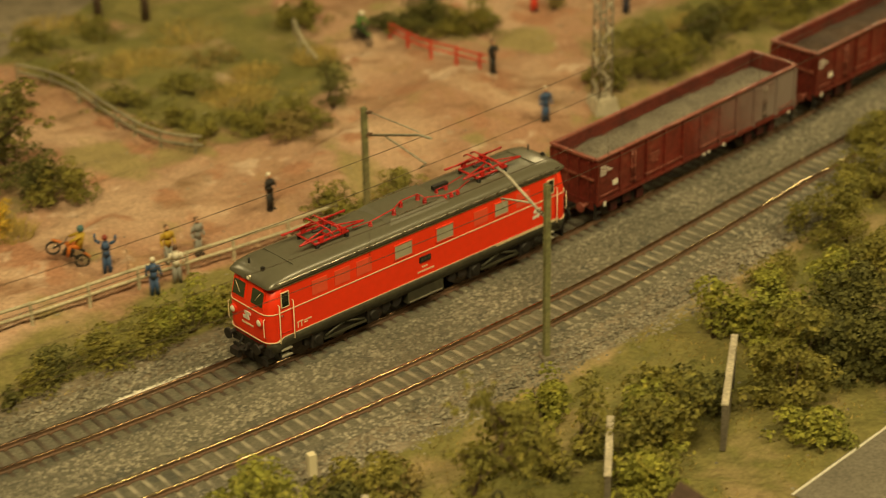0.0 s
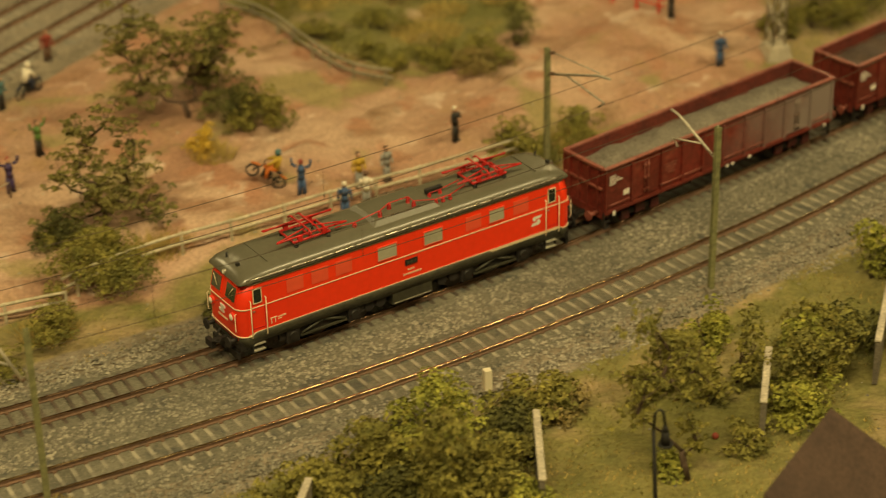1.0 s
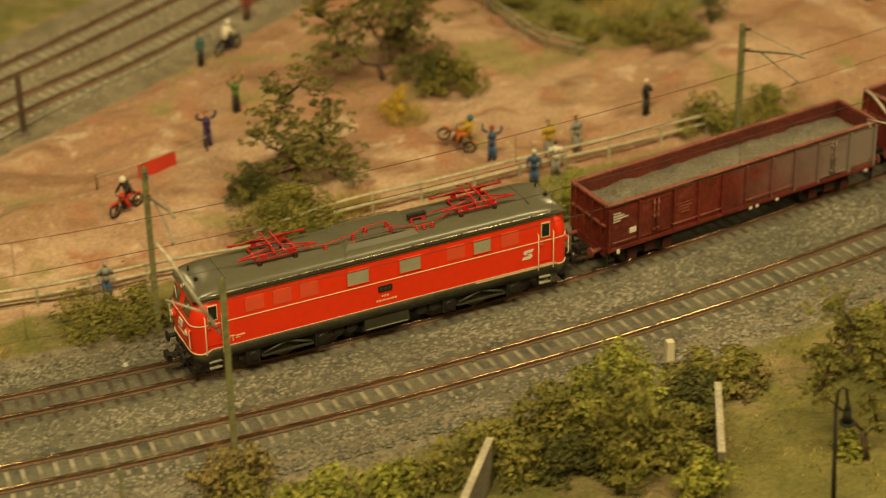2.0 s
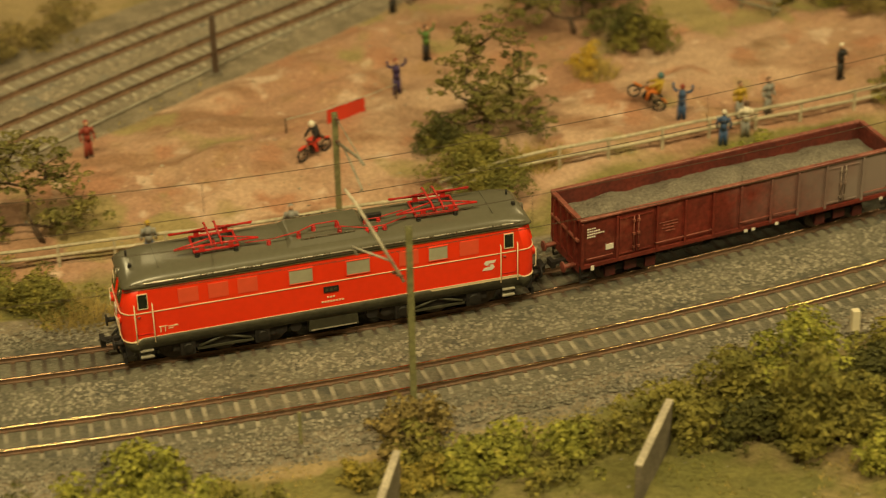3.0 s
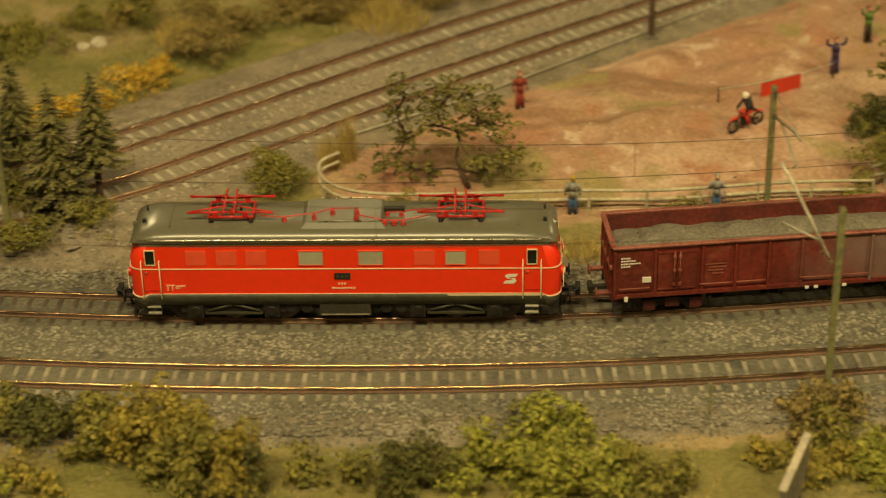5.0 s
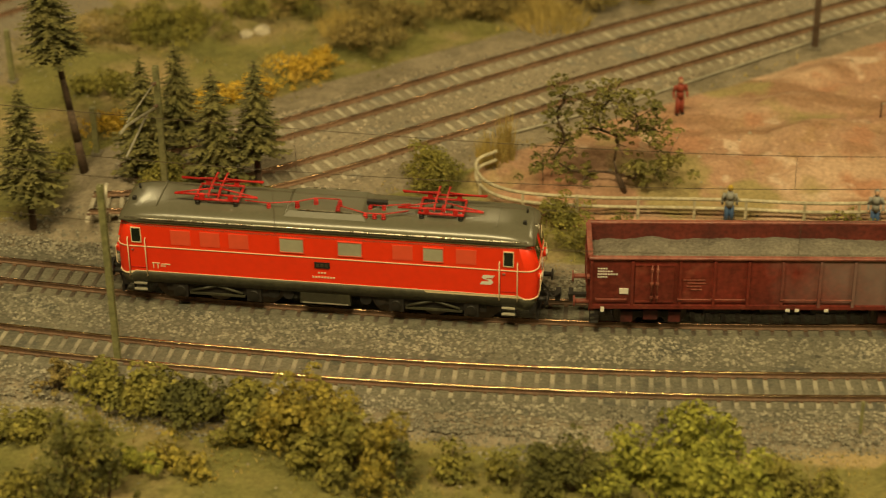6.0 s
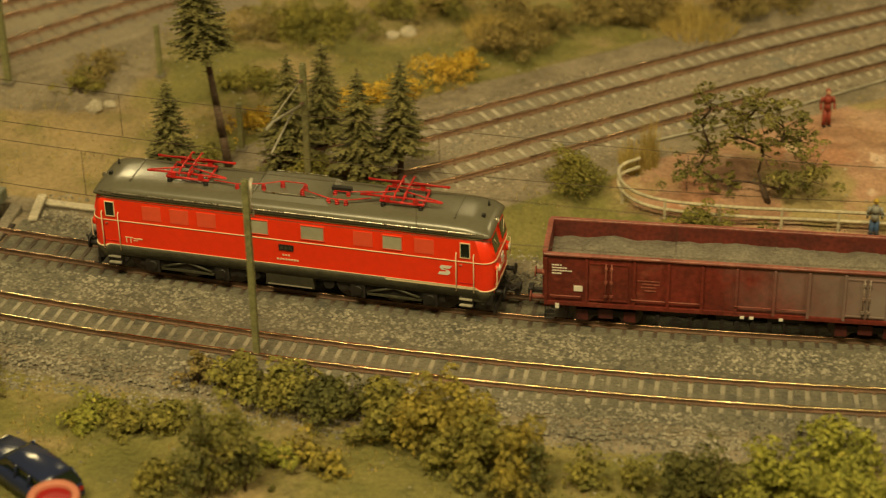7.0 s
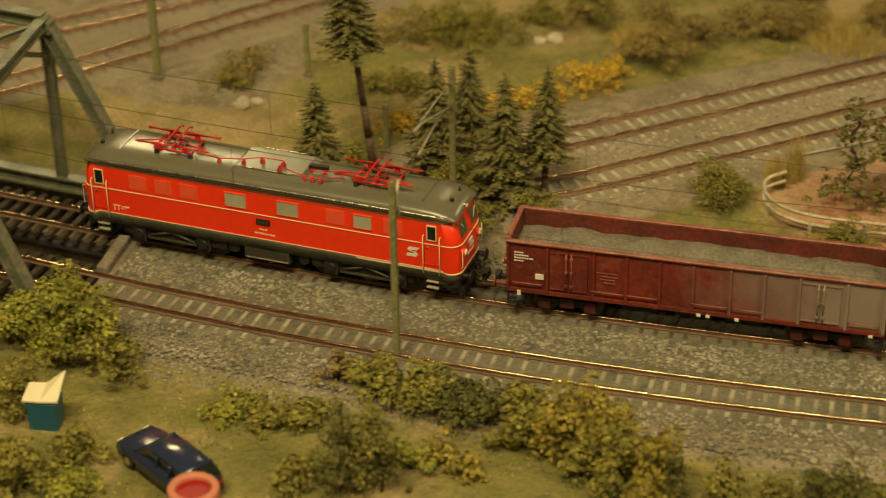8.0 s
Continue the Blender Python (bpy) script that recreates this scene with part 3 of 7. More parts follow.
def ballast_strip(name, fn, x0, x1, top, half, label, shoulder=0.012, material="ballast"):
    pts = polyline_arc(fn, x0, x1, 0.004)
    prof = [(-half - shoulder, -0.0085), (-half - shoulder * 0.5, -0.0052), (-half, -0.0029), (-0.0095, -0.0027), (-0.0072, -0.0027), (0, -0.0026), (0.0072, -0.0027), (0.0095, -0.0027), (half, -0.0029), (half + shoulder * 0.5, -0.0052), (half + shoulder, -0.0085)]
    verts, faces, n = [], [], len(prof)
    for (x, y), (nx, ny) in zip(pts, normals(pts)):
        for u, v in prof:
            px, py = x + nx * u, y + ny * u
            if abs(u) > half:
                swell = 1 + 0.10 * noise.noise((px * 55, py * 55, 6))
                px, py = x + nx * u * swell, y + ny * u * swell
            verts.append((px, py, top + v + 0.0003 * noise.noise((px * 160, py * 160, 2))))
    for i in range(len(pts) - 1):
        for j in range(n - 1):
            a = i * n + j
            faces.append((a, a + 1, a + n + 1, a + n))
    ob = raw(name, verts, faces, material)
    return tagged(ob, label, "ballast", kind="structure")


fn_a, fn_b = smooth_path(FAR_A), smooth_path(FAR_B)
fn_c, fn_d = smooth_path(FAR_C), smooth_path(FAR_D)
DECK = -0.393
build_track("track_1", y_line, -0.60, 0.98, 0.0, "sleeper_dark", "railway track with dark oiled sleepers in grey ballast", skip=lambda x: x < DECK, head="rail_dull")
build_track("track_2", y_near, -0.60, 0.98, 0.0, "sleeper_pale", "railway track with pale weathered sleepers in grey ballast", skip=lambda x: x < DECK)
build_track("track_3", fn_b, -0.285, 0.30, 0.010, "sleeper_far", "far railway track with pale sleepers and brown rails", web="rail_far", head="rail_dull")
build_track("track_4", fn_a, -0.275, 0.26, 0.010, "sleeper_far", "far railway track with pale sleepers and brown rails", web="rail_far", head="rail_dull")
build_track("track_5", fn_c, -0.62, -0.40, 0.010, "sleeper_dust", "distant rusty railway track beside a gravel slope", 0.0085, web="rail_far", head="rail_dull")
build_track("track_6", fn_d, -0.62, -0.36, 0.010, "sleeper_dust", "distant rusty railway track beside a gravel slope", 0.0085, web="rail_far", head="rail_dull")


def mid_line(x):
    return 0.5 * (y_line(x) + y_near(x))


ballast_strip("ballast_1", mid_line, DECK, 0.98, 0.0, 0.047, "grey stone ballast under both main tracks", 0.014)
ballast_strip("ballast_2", lambda x: 0.5 * (fn_a(x) + fn_b(x)), -0.245, 0.3, 0.010, 0.036, "pale grey ballast under the far pair of tracks", material="ballast_far")
ballast_strip("ballast_3", lambda x: 0.5 * (fn_c(x) + fn_d(x)), -0.56, -0.36, 0.010, 0.045, "brown-grey ballast under distant tracks", material="ballast_far")


def scatter_stones(name, fn, x0, x1, half, top, count, seed, label, size=(0.0005, 0.0012), material="stone", between=(y_line, y_near)):
    """Loose stones, each a small uneven lump, lying lower between the rails so that the sleepers stay bare."""
    rng = np.random.default_rng(seed)
    xs, us = rng.uniform(x0, x1, count), rng.uniform(-half, half, count)
    oct_v = np.array([(1, 0, 0), (-1, 0, 0), (0, 1, 0), (0, -1, 0), (0, 0, 1), (0, 0, -0.6)])
    oct_f = np.array([(0, 2, 4), (2, 1, 4), (1, 3, 4), (3, 0, 4), (2, 0, 5), (1, 2, 5), (3, 1, 5), (0, 3, 5)])
    grid = np.linspace(x0 - 0.1, x1 + 0.1, 600)
    line = np.array([fn(v) for v in grid])
    slope = np.interp(xs, grid, np.gradient(line, grid))
    k = 1 / np.sqrt(1 + slope * slope)
    px, py = xs - slope * k * us, np.interp(xs, grid, line) + k * us
    tracks = [np.interp(px, grid, [f(v) for v in grid]) for f in between]
    drop = 0.0024 * np.maximum(0, (np.abs(us) - half * 0.74) / (half * 0.26))
    drop += np.where(np.minimum(np.abs(py - tracks[0]), np.abs(py - tracks[1])) * k < 0.0158, 0.0010, 0.0)
    r = rng.uniform(size[0], size[1], count) * rng.uniform(0.75, 1.2, count)
    v = oct_v[None] * r[:, None, None] * rng.uniform(0.55, 1.2, (count, 6, 3))
    a = rng.uniform(0, 6.28, count)[:, None]
    c, s = np.cos(a), np.sin(a)
    v = np.stack([v[:, :, 0] * c - v[:, :, 1] * s + px[:, None], v[:, :, 0] * s + v[:, :, 1] * c + py[:, None], v[:, :, 2] * 0.85 + (top - 0.0026 - drop)[:, None]], 2)
    faces = (oct_f[None] + 6 * np.arange(count)[:, None, None]).reshape(-1, 3)
    ob = raw(name, v.reshape(-1, 3).tolist(), faces.tolist(), material)
    return tagged(ob, label, "ballast stones", kind="stuff")


scatter_stones("ballast_stones", mid_line, -0.39, 0.82, 0.062, 0.0, 78000, 5, "loose grey and pale ballast stones between the rails", (0.0006, 0.0013))
scatter_stones("far_ballast_stones", lambda x: 0.5 * (fn_a(x) + fn_b(x)), -0.245, 0.26, 0.046, 0.010, 12000, 6, "loose pale grey ballast stones on the far tracks", (0.0006, 0.0014), "stone_far", (fn_a, fn_b))


# ---- the train ----
def side_plate(bm, x, z, w, h, side, slot, half, depth=0.0003):
    box(bm, (x, side * (half + depth * 0.5 - 0.0001), z), (w, depth, h), slot)


def build_loco():
    half, front = 0.0152, 0.0930
    lo = thing("electric_locomotive", "orange-red electric locomotive with grey roof and two red pantographs", "locomotive")
    # body shell: rounded ends, slightly raked above the waist
    def outline(z, inset, wide):
        r, pts = 0.0055, []
        f, w = front - inset, wide
        for sx, sy, a0 in ((1, 1, 0), (-1, 1, 90), (-1, -1, 180), (1, -1, 270)):
            for k in range(5):
                a = radians(a0 + 22.5 * k)
                pts.append((sx * (f - r) + math.cos(a) * r, sy * (w - r) + math.sin(a) * r, z))
        return pts
    bm = bmesh.new()
    loft(bm, [outline(0.0128, 0.0003, half), outline(0.0167, 0, half), outline(0.029, 0, half), outline(0.0418, 0.0032, half - 0.0002)], smooth=True)
    for f in bm.faces:
        f.smooth = f.calc_area() < 1e-4
    body = part("body", bm, "red", lo, "orange-red body shell")

    def dipped(z, inset, wide):
        """The same outline with its ends drawn down round the cabs."""
        pts = [(x, y, z - 0.0017) for x, y, _ in outline(z, inset, wide)]
        side = [0.0868, 0.0858, 0.0846]
        row = [(x, z - 0.0017 * k) for x, k in zip(side, (0.85, 0.4, 0.0))]
        row += [(-x, v) for x, v in reversed(row)]
        return pts[:5] + [(x, wide, v) for x, v in row] + pts[5:15] + [(-x, -wide, v) for x, v in row] + pts[15:]
    bm = bmesh.new()
    loft(bm, [dipped(0.0108, 0.0012, half - 0.0004), dipped(0.0142, 0.0004, half + 0.0003), dipped(0.0163, 0.0004, half + 0.0003)], smooth=True)
    part("skirt", bm, "olive", lo, "olive-grey lower skirt")
    bm = bmesh.new()
    loft(bm, [dipped(0.01645, -0.0002, half + 0.0004), dipped(0.01695, -0.0002, half + 0.0004)], smooth=True)
    for z, th, ins, wd in ((0.0291, 0.0005, -0.0002, half + 0.0002), (0.0412, 0.0005, 0.0028, half + 0.0002)):
        loft(bm, [outline(z - th / 2, ins, wd), outline(z + th / 2, ins, wd)], smooth=True)
    part("lining", bm, "cream", lo, "thin cream lining")
    # roof with rounded shoulders and drooping ends
    bm = bmesh.new()
    secs = []
    prof = [(-0.0158, 0.0417), (-0.0156, 0.0436), (-0.0143, 0.0456), (-0.0110, 0.0471), (-0.005, 0.0477), (0, 0.0478), (0.005, 0.0477), (0.0110, 0.0471), (0.0143, 0.0456), (0.0156, 0.0436), (0.0158, 0.0417)]
    for x, k, w in ((-0.0915, 0.0, 0.86), (-0.0905, 0.35, 0.93), (-0.087, 0.72, 0.985), (-0.080, 0.95, 1), (-0.070, 1, 1), (0.070, 1, 1), (0.080, 0.95, 1), (0.087, 0.72, 0.985), (0.0905, 0.35, 0.93), (0.0915, 0.0, 0.86)):
        secs.append([(x, y * w, 0.0417 + (z - 0.0417) * k) for y, z in prof])
    loft(bm, secs, smooth=True)
    roof = part("roof", bm, "roof", lo, "dark grey enamelled roof")
    bm = bmesh.new()
    for s in (-1, 1):
        tube(bm, [(-0.088, s * 0.0147, 0.0432), (-0.080, s * 0.0158, 0.0438), (0.080, s * 0.0158, 0.0438), (0.088, s * 0.0147, 0.0432)], 0.00042, 6)
    part("gutter", bm, "silver", lo, "bright metal rain gutter")
    bm = bmesh.new()
    loft(bm, [[(0.019, -0.0118, 0.0466), (0.019, 0.0118, 0.0466), (0.016, 0.0095, 0.0494), (0.016, -0.0095, 0.0494)], [(-0.019, -0.0118, 0.0466), (-0.019, 0.0118, 0.0466), (-0.016, 0.0095, 0.0494), (-0.016, -0.0095, 0.0494)]])
    bevelled(bm, 0.0004)
    part("roof_hatch", bm, "roof", lo, "raised grey roof section")
    bm = bmesh.new()
    for s in (-1, 1):
        box(bm, (0, s * 0.0098, 0.0496), (0.024, 0.0005, 0.0004))
    part("hatch_rail", bm, "silver", lo, "pale metal strip")
    for x in (0.0745, -0.0745):
        bm = bmesh.new()
        box(bm, (x, 0, 0.0478), (0.0004, 0.021, 0.0004))
        part("roof_seam", bm, "roof", lo)
    for x in (0.086, -0.086):
        bm = bmesh.new()
        box(bm, (x, 0.004, 0.0462), (0.0015, 0.0015, 0.003))
        part("whistle", bm, "gear", lo)
        bm = bmesh.new()
        rod(bm, (x, -0.006, 0.0455), (x, -0.006, 0.0485), 0.0005)
        part("aerial", bm, "gear", lo)
    # windows
    def pane_set(x, w, h, z, side, kind):
        bm = bmesh.new()
        t = 0.00032
        for dx, dz, sw, sh in ((0, h / 2, w + t, t), (0, -h / 2, w + t, t), (-w / 2, 0, t, h), (w / 2, 0, t, h)):
            side_plate(bm, x + dx, z + dz, sw, sh, side, 0, half, 0.0006)
        win = part("window", bm, "red_panel" if kind == "pane" else "cream", lo)
        bm = bmesh.new()
        side_plate(bm, x, z, w - t, h - t, side, 0, half, 0.0004)
        part("pane", bm, kind, win)
    for side in (1, -1):
        for x in (0.0142, -0.0114):
            pane_set(x, 0.0106, 0.0070, 0.0347, side, "pane")
        pane_set(-0.0477, 0.0088, 0.0068, 0.0347, side, "pane")
        for x in (0.0834, -0.0803):
            pane_set(x, 0.0042, 0.0072, 0.0350, side, "glass")
        for x in (0.0636, 0.0505, 0.0377, -0.0344, -0.0620):
            bm = bmesh.new()
            side_plate(bm, x, 0.0347, 0.0088, 0.0072, side, 0, half, 0.0003)
            part("panel", bm, "red_panel", lo, "lighter red blanked window panel")
        for x in (0.0834, -0.0803):
            bm = bmesh.new()
            for dx in (-0.0036, 0.0036):
                side_plate(bm, x + dx, 0.0235, 0.0002, 0.0135, side, 0, half, 0.0004)
            side_plate(bm, x, 0.0185, 0.0072, 0.0002, side, 0, half, 0.0004)
            side_plate(bm, x + 0.002, 0.0275, 0.0012, 0.0004, side, 1, half, 0.0008)
            part("door", bm, ["panto", "silver"], lo, "narrow cab door")
            for dx in (-0.0039, 0.0039):
                bm = bmesh.new()
                y = side * (half + 0.0011)
                tube(bm, [(x + dx, side * half, 0.0335), (x + dx, y, 0.0332), (x + dx, y, 0.0145), (x + dx, side * half, 0.0142)], 0.00028, 6)
                part("handrail", bm, "cream", lo, "thin pale handrail")
            bm = bmesh.new()
            for z in (0.0098, 0.0066):
                box(bm, (x, side * (half - 0.001), z), (0.0058, 0.0026, 0.0005))
            part("step", bm, "pale_metal", lo)
            bm = bmesh.new()
            for dx in (-0.003, 0.003):
                box(bm, (x + dx, side * (half - 0.0014), 0.0088), (0.0004, 0.0016, 0.0064))
            part("step_bracket", bm, "black", lo)
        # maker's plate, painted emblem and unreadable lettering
        bm = bmesh.new()
        side_plate(bm, 0.0011, 0.0256, 0.0068, 0.0028, side, 0, half, 0.0006)
        for k in range(3):
            side_plate(bm, -0.0009 + k * 0.002, 0.0256, 0.0012, 0.0014, side, 1, half, 0.0008)
        part("plate", bm, ["black", "olive"], lo, "small black plate")
        for z, x0, n, h in ((0.0216, 0.0026, 3, 0.0007), (0.0194, 0.0052, 8, 0.0008)):
            bm = bmesh.new()
            for k in range(n):
                side_plate(bm, x0 - k * 0.0013, z, 0.0009, h, side, 0, half)
            part("lettering", bm, "cream", lo, "small cream lettering bars")
        bm = bmesh.new()
        for dx, dz, w, h in ((0.0, 0.0008, 0.0036, 0.0004), (0.0012, -0.0006, 0.0004, 0.0028), (-0.0008, -0.0006, 0.0004, 0.0026), (-0.0034, 0.0004, 0.0024, 0.0004), (-0.0054, 0.0005, 0.002, 0.0006), (-0.0032, -0.0006, 0.0022, 0.0003)):
            side_plate(bm, 0.0755 + dx, 0.0202 + dz, w, h, side, 0, half)
        part("lettering", bm, "cream", lo, "small cream lettering bars")
        bm = bmesh.new()
        yy = side * (half + 0.0003)
        wing = [(3.4, 2.5), (-1.6, 2.5), (-2.6, 1.2), (-1.6, 0.1), (0.3, 0.0), (0.6, -0.7), (-2.4, -0.9), (-3.4, -2.5), (1.4, -2.5), (2.6, -1.2), (1.8, 0.3), (-0.2, 0.4), (-0.6, 0.9), (2.2, 0.9)]
        bm.faces.new([bm.verts.new((-0.0712 - side * u * 0.00098, yy, 0.0240 + v * 0.00098)) for u, v in wing])
        part("emblem", bm, "white", lo, "white winged emblem")
        # springs and bogie side frames
        for bx in (0.049, -0.0475):
            bm = bmesh.new()
            y = side * 0.0133
            box(bm, (bx, y - side * 0.001, 0.0088), (0.046, 0.0016, 0.0058), 0)
            for e in (-1, 1):
                rod(bm, (bx + e * 0.0005, y + side * 0.0006, 0.0104), (bx + e * 0.0115, y + side * 0.0006, 0.0070), 0.0007, 0.0006, 6, 2)
                box(bm, (bx + e * 0.0165, y, 0.0075), (0.0065, 0.0022, 0.0075), 0)
                rod(bm, (bx + e * 0.0165, y, 0.0075), (bx + e * 0.0165, y + side * 0.0022, 0.0075), 0.0022, 0.0022, 10, 1)
            box(bm, (bx, y + side * 0.0006, 0.0059), (0.025, 0.0010, 0.0009), 2)
            part("bogie_frame", bm, ["black", "gear", "olive"], lo, "dark bogie side frame with leaf spring")
        bm = bmesh.new()
        box(bm, (0.0005, side * 0.0128, 0.0082), (0.0225, 0.004, 0.0062), 0, None, 0.96)
        box(bm, (0.0005, side * 0.0146, 0.0056), (0.0205, 0.0006, 0.0006), 1)
        part("equipment_box", bm, ["olive", "pale_metal"], lo, "olive underfloor equipment box")
        for x in (0.0205, -0.0205):
            bm = bmesh.new()
            for dx in (-0.0032, 0.0032):
                rod(bm, (x + dx, side * 0.0095, 0.0082), (x + dx, side * 0.0135, 0.0082), 0.0026, 0.0026, 10, 0)
            part("reservoir", bm, ["black"], lo)
    bm = bmesh.new()
    box(bm, (0, 0, 0.0095), (0.168, 0.019, 0.0058))
    part("frame", bm, "black", lo)
    # ends: windscreens, lamps, emblem, buffers, hose and coupling
    for e in (1, -1):
        rake = pose(0, 0, 0, 0, -e * 14, 0).to_3x3()
        for s in (1, -1):
            bm = bmesh.new()
            box(bm, (e * (front - 0.0018), s * 0.0066, 0.0355), (0.0012, 0.0092, 0.0082), 0, rake)
            ws = part("windscreen", bm, "red", lo)
            bm = bmesh.new()
            box(bm, (e * (front - 0.00165), s * 0.0066, 0.0355), (0.0012, 0.0080, 0.0070), 0, rake)
            part("pane", bm, "windscreen_glass", ws)
            bm = bmesh.new()
            rod(bm, (e * (front - 0.0012), s * 0.009, 0.0385), (e * (front - 0.0006), s * 0.0055, 0.034), 0.0002, 0.0002, 5)
            part("wiper", bm, "cream", ws)
            bm = bmesh.new()
            rod(bm, (e * (front - 0.0006), s * 0.0095, 0.0247), (e * (front + 0.0011), s * 0.0095, 0.0247), 0.0023, 0.0020, 14)
            hl = part("headlight", bm, "red", lo, "round headlight in a red bezel")
            bm = bmesh.new()
            ball(bm, (e * (front + 0.0010), s * 0.0095, 0.0247), 0.0017, 10, 0, (0.5, 1, 1))
            part("lens", bm, "lens", hl)
            bm = bmesh.new()
            rod(bm, (e * 0.0915, s * 0.0102, 0.0128), (e * 0.0965, s * 0.0102, 0.0128), 0.0011, 0.0011, 10)
            rod(bm, (e * 0.0965, s * 0.0102, 0.0128), (e * 0.0972, s * 0.0102, 0.0128), 0.0027, 0.0026, 14)
            part("buffer", bm, "black", lo, "black round buffer")
            bm = bmesh.new()
            tube(bm, [(e * front, s * 0.0128, 0.0275), (e * (front + 0.0009), s * 0.0128, 0.0272), (e * (front + 0.0009), s * 0.0128, 0.0185), (e * front, s * 0.0128, 0.018)], 0.00022, 5)
            part("handrail", bm, "cream", lo)
        bm = bmesh.new()
        rod(bm, (e * 0.0885, 0, 0.0432), (e * 0.0915, 0, 0.0428), 0.0012, 0.0014, 10)
        tl = part("top_light", bm, "silver", lo, "small lamp above the windscreens")
        bm = bmesh.new()
        ball(bm, (e * 0.0915, 0, 0.0428), 0.0010, 8, 0, (0.5, 1, 1))
        part("lens", bm, "lens", tl)
        bm = bmesh.new()
        box(bm, (e * (front + 0.0003), 0.0006, 0.0262), (0.0005, 0.0042, 0.0013))
        box(bm, (e * (front + 0.0003), -0.0006, 0.0236), (0.0005, 0.0042, 0.0013))
        box(bm, (e * (front + 0.0003), 0, 0.0249), (0.0005, 0.0018, 0.0016))
        part("emblem", bm, "white", lo, "white winged emblem")
        bm = bmesh.new()
        for k in range(6):
            box(bm, (e * (front + 0.0002), -0.0035 + k * 0.0014, 0.0205), (0.0003, 0.001, 0.0009))
        part("lettering", bm, "cream", lo)
        bm = bmesh.new()
        box(bm, (e * 0.0905, 0, 0.0098), (0.003, 0.027, 0.0045), 0)
        box(bm, (e * 0.0925, 0, 0.0045), (0.0012, 0.024, 0.0035), 0)
        tube(bm, [(e * 0.0925, 0.005, 0.0115), (e * 0.0955, 0.005, 0.008), (e * 0.0945, 0.005, 0.0048)], 0.0006, 6, 0)
        tube(bm, [(e * 0.0925, -0.005, 0.0115), (e * 0.0955, -0.005, 0.008), (e * 0.0945, -0.005, 0.0048)], 0.0006, 6, 0)
        part("buffer_beam", bm, "black", lo)
        bm = bmesh.new()
        box(bm, (e * 0.0962, 0, 0.0092), (0.0085, 0.0022, 0.0018), 0)
        box(bm, (e * 0.1005, 0, 0.0092), (0.0022, 0.006, 0.0036), 0)
        tube(bm, [(e * 0.0965, 0.0035, 0.0125), (e * 0.0985, 0.0045, 0.0105), (e * 0.1015, 0.004, 0.0125)], 0.0005, 6, 0)
        part("coupling", bm, "black", lo, "black coupling hook and hose")
    # wheelsets
    for k, x in enumerate((0.0705, 0.049, 0.0275, -0.0265, -0.0475, -0.069)):
        w = new("wheelset", wheelset_mesh(0.0072))
        w.parent = lo
        w.matrix_basis = pose(x, 0, 0.0072)
        WHEELS.append((w, x, 0.0072))
    # pantographs
    for px in (0.0485, -0.0500):
        pg = part_pantograph(px, lo)
    # roof line: insulators and busbar
    ins = [(0.0255, 0.006), (0.0125, 0.0075), (0.005, 0.0035), (-0.0055, 0.0035), (-0.0055, 0.0085), (-0.0175, 0.0092), (-0.0215, 0.0092), (-0.0255, 0.0092), (-0.0185, 0.002), (-0.0245, 0.002)]
    tops = []
    for x, y in ins:
        z = 0.0492 if abs(x) < 0.017 else 0.0466
        bm = bmesh.new()
        for k in range(3):
            rod(bm, (x, y, z + 0.0009 * k), (x, y, z + 0.0006 + 0.0009 * k), 0.00125 - 0.0001 * k, 0.0009, 9)
        rod(bm, (x, y, z + 0.0024), (x, y, z + 0.0032), 0.0005, 0.0004, 6)
        part("insulator", bm, "panto", lo, "red ribbed insulator")
        tops.append((x, y, z + 0.0031))
    bm = bmesh.new()
    tube(bm, [(0.036, 0.006, 0.0503), tops[0], tops[1], tops[2], tops[3], tops[4], tops[5], tops[6], tops[7], (-0.036, 0.006, 0.0503)], 0.00028, 5)
    tube(bm, [tops[8], tops[9], (-0.036, 0.001, 0.0508)], 0.00028, 5)
    part("busbar", bm, "panto", lo, "thin red roof busbar")
    bm = bmesh.new()
    box(bm, (-0.0215, 0.001, 0.0505), (0.009, 0.0022, 0.0018))
    part("switch", bm, "gear", lo, "grey main switch on the roof")
    return lo


WHEELS = []
WHEEL_MESH = {}


def wheelset_mesh(r):
    if r not in WHEEL_MESH:
        bm = bmesh.new()
        for s in (-1, 1):
            rod(bm, (0, s * 0.0072, 0), (0, s * 0.0090, 0), r + 0.0006, r, 20)
            rod(bm, (0, s * 0.0090, 0), (0, s * 0.0094, 0), r * 0.72, r * 0.7, 16)
            for k in range(6):
                a = math.pi * k / 3
                box(bm, (math.cos(a) * r * 0.5, s * 0.0095, math.sin(a) * r * 0.5), (r * 0.16, 0.0004, r * 0.16))
        rod(bm, (0, -0.0072, 0), (0, 0.0072, 0), 0.001, 0.001, 8)
        ob = part("wheelset", bm, "wheel")
        WHEEL_MESH[r] = ob.data
        bpy.data.objects.remove(ob)
    return WHEEL_MESH[r]


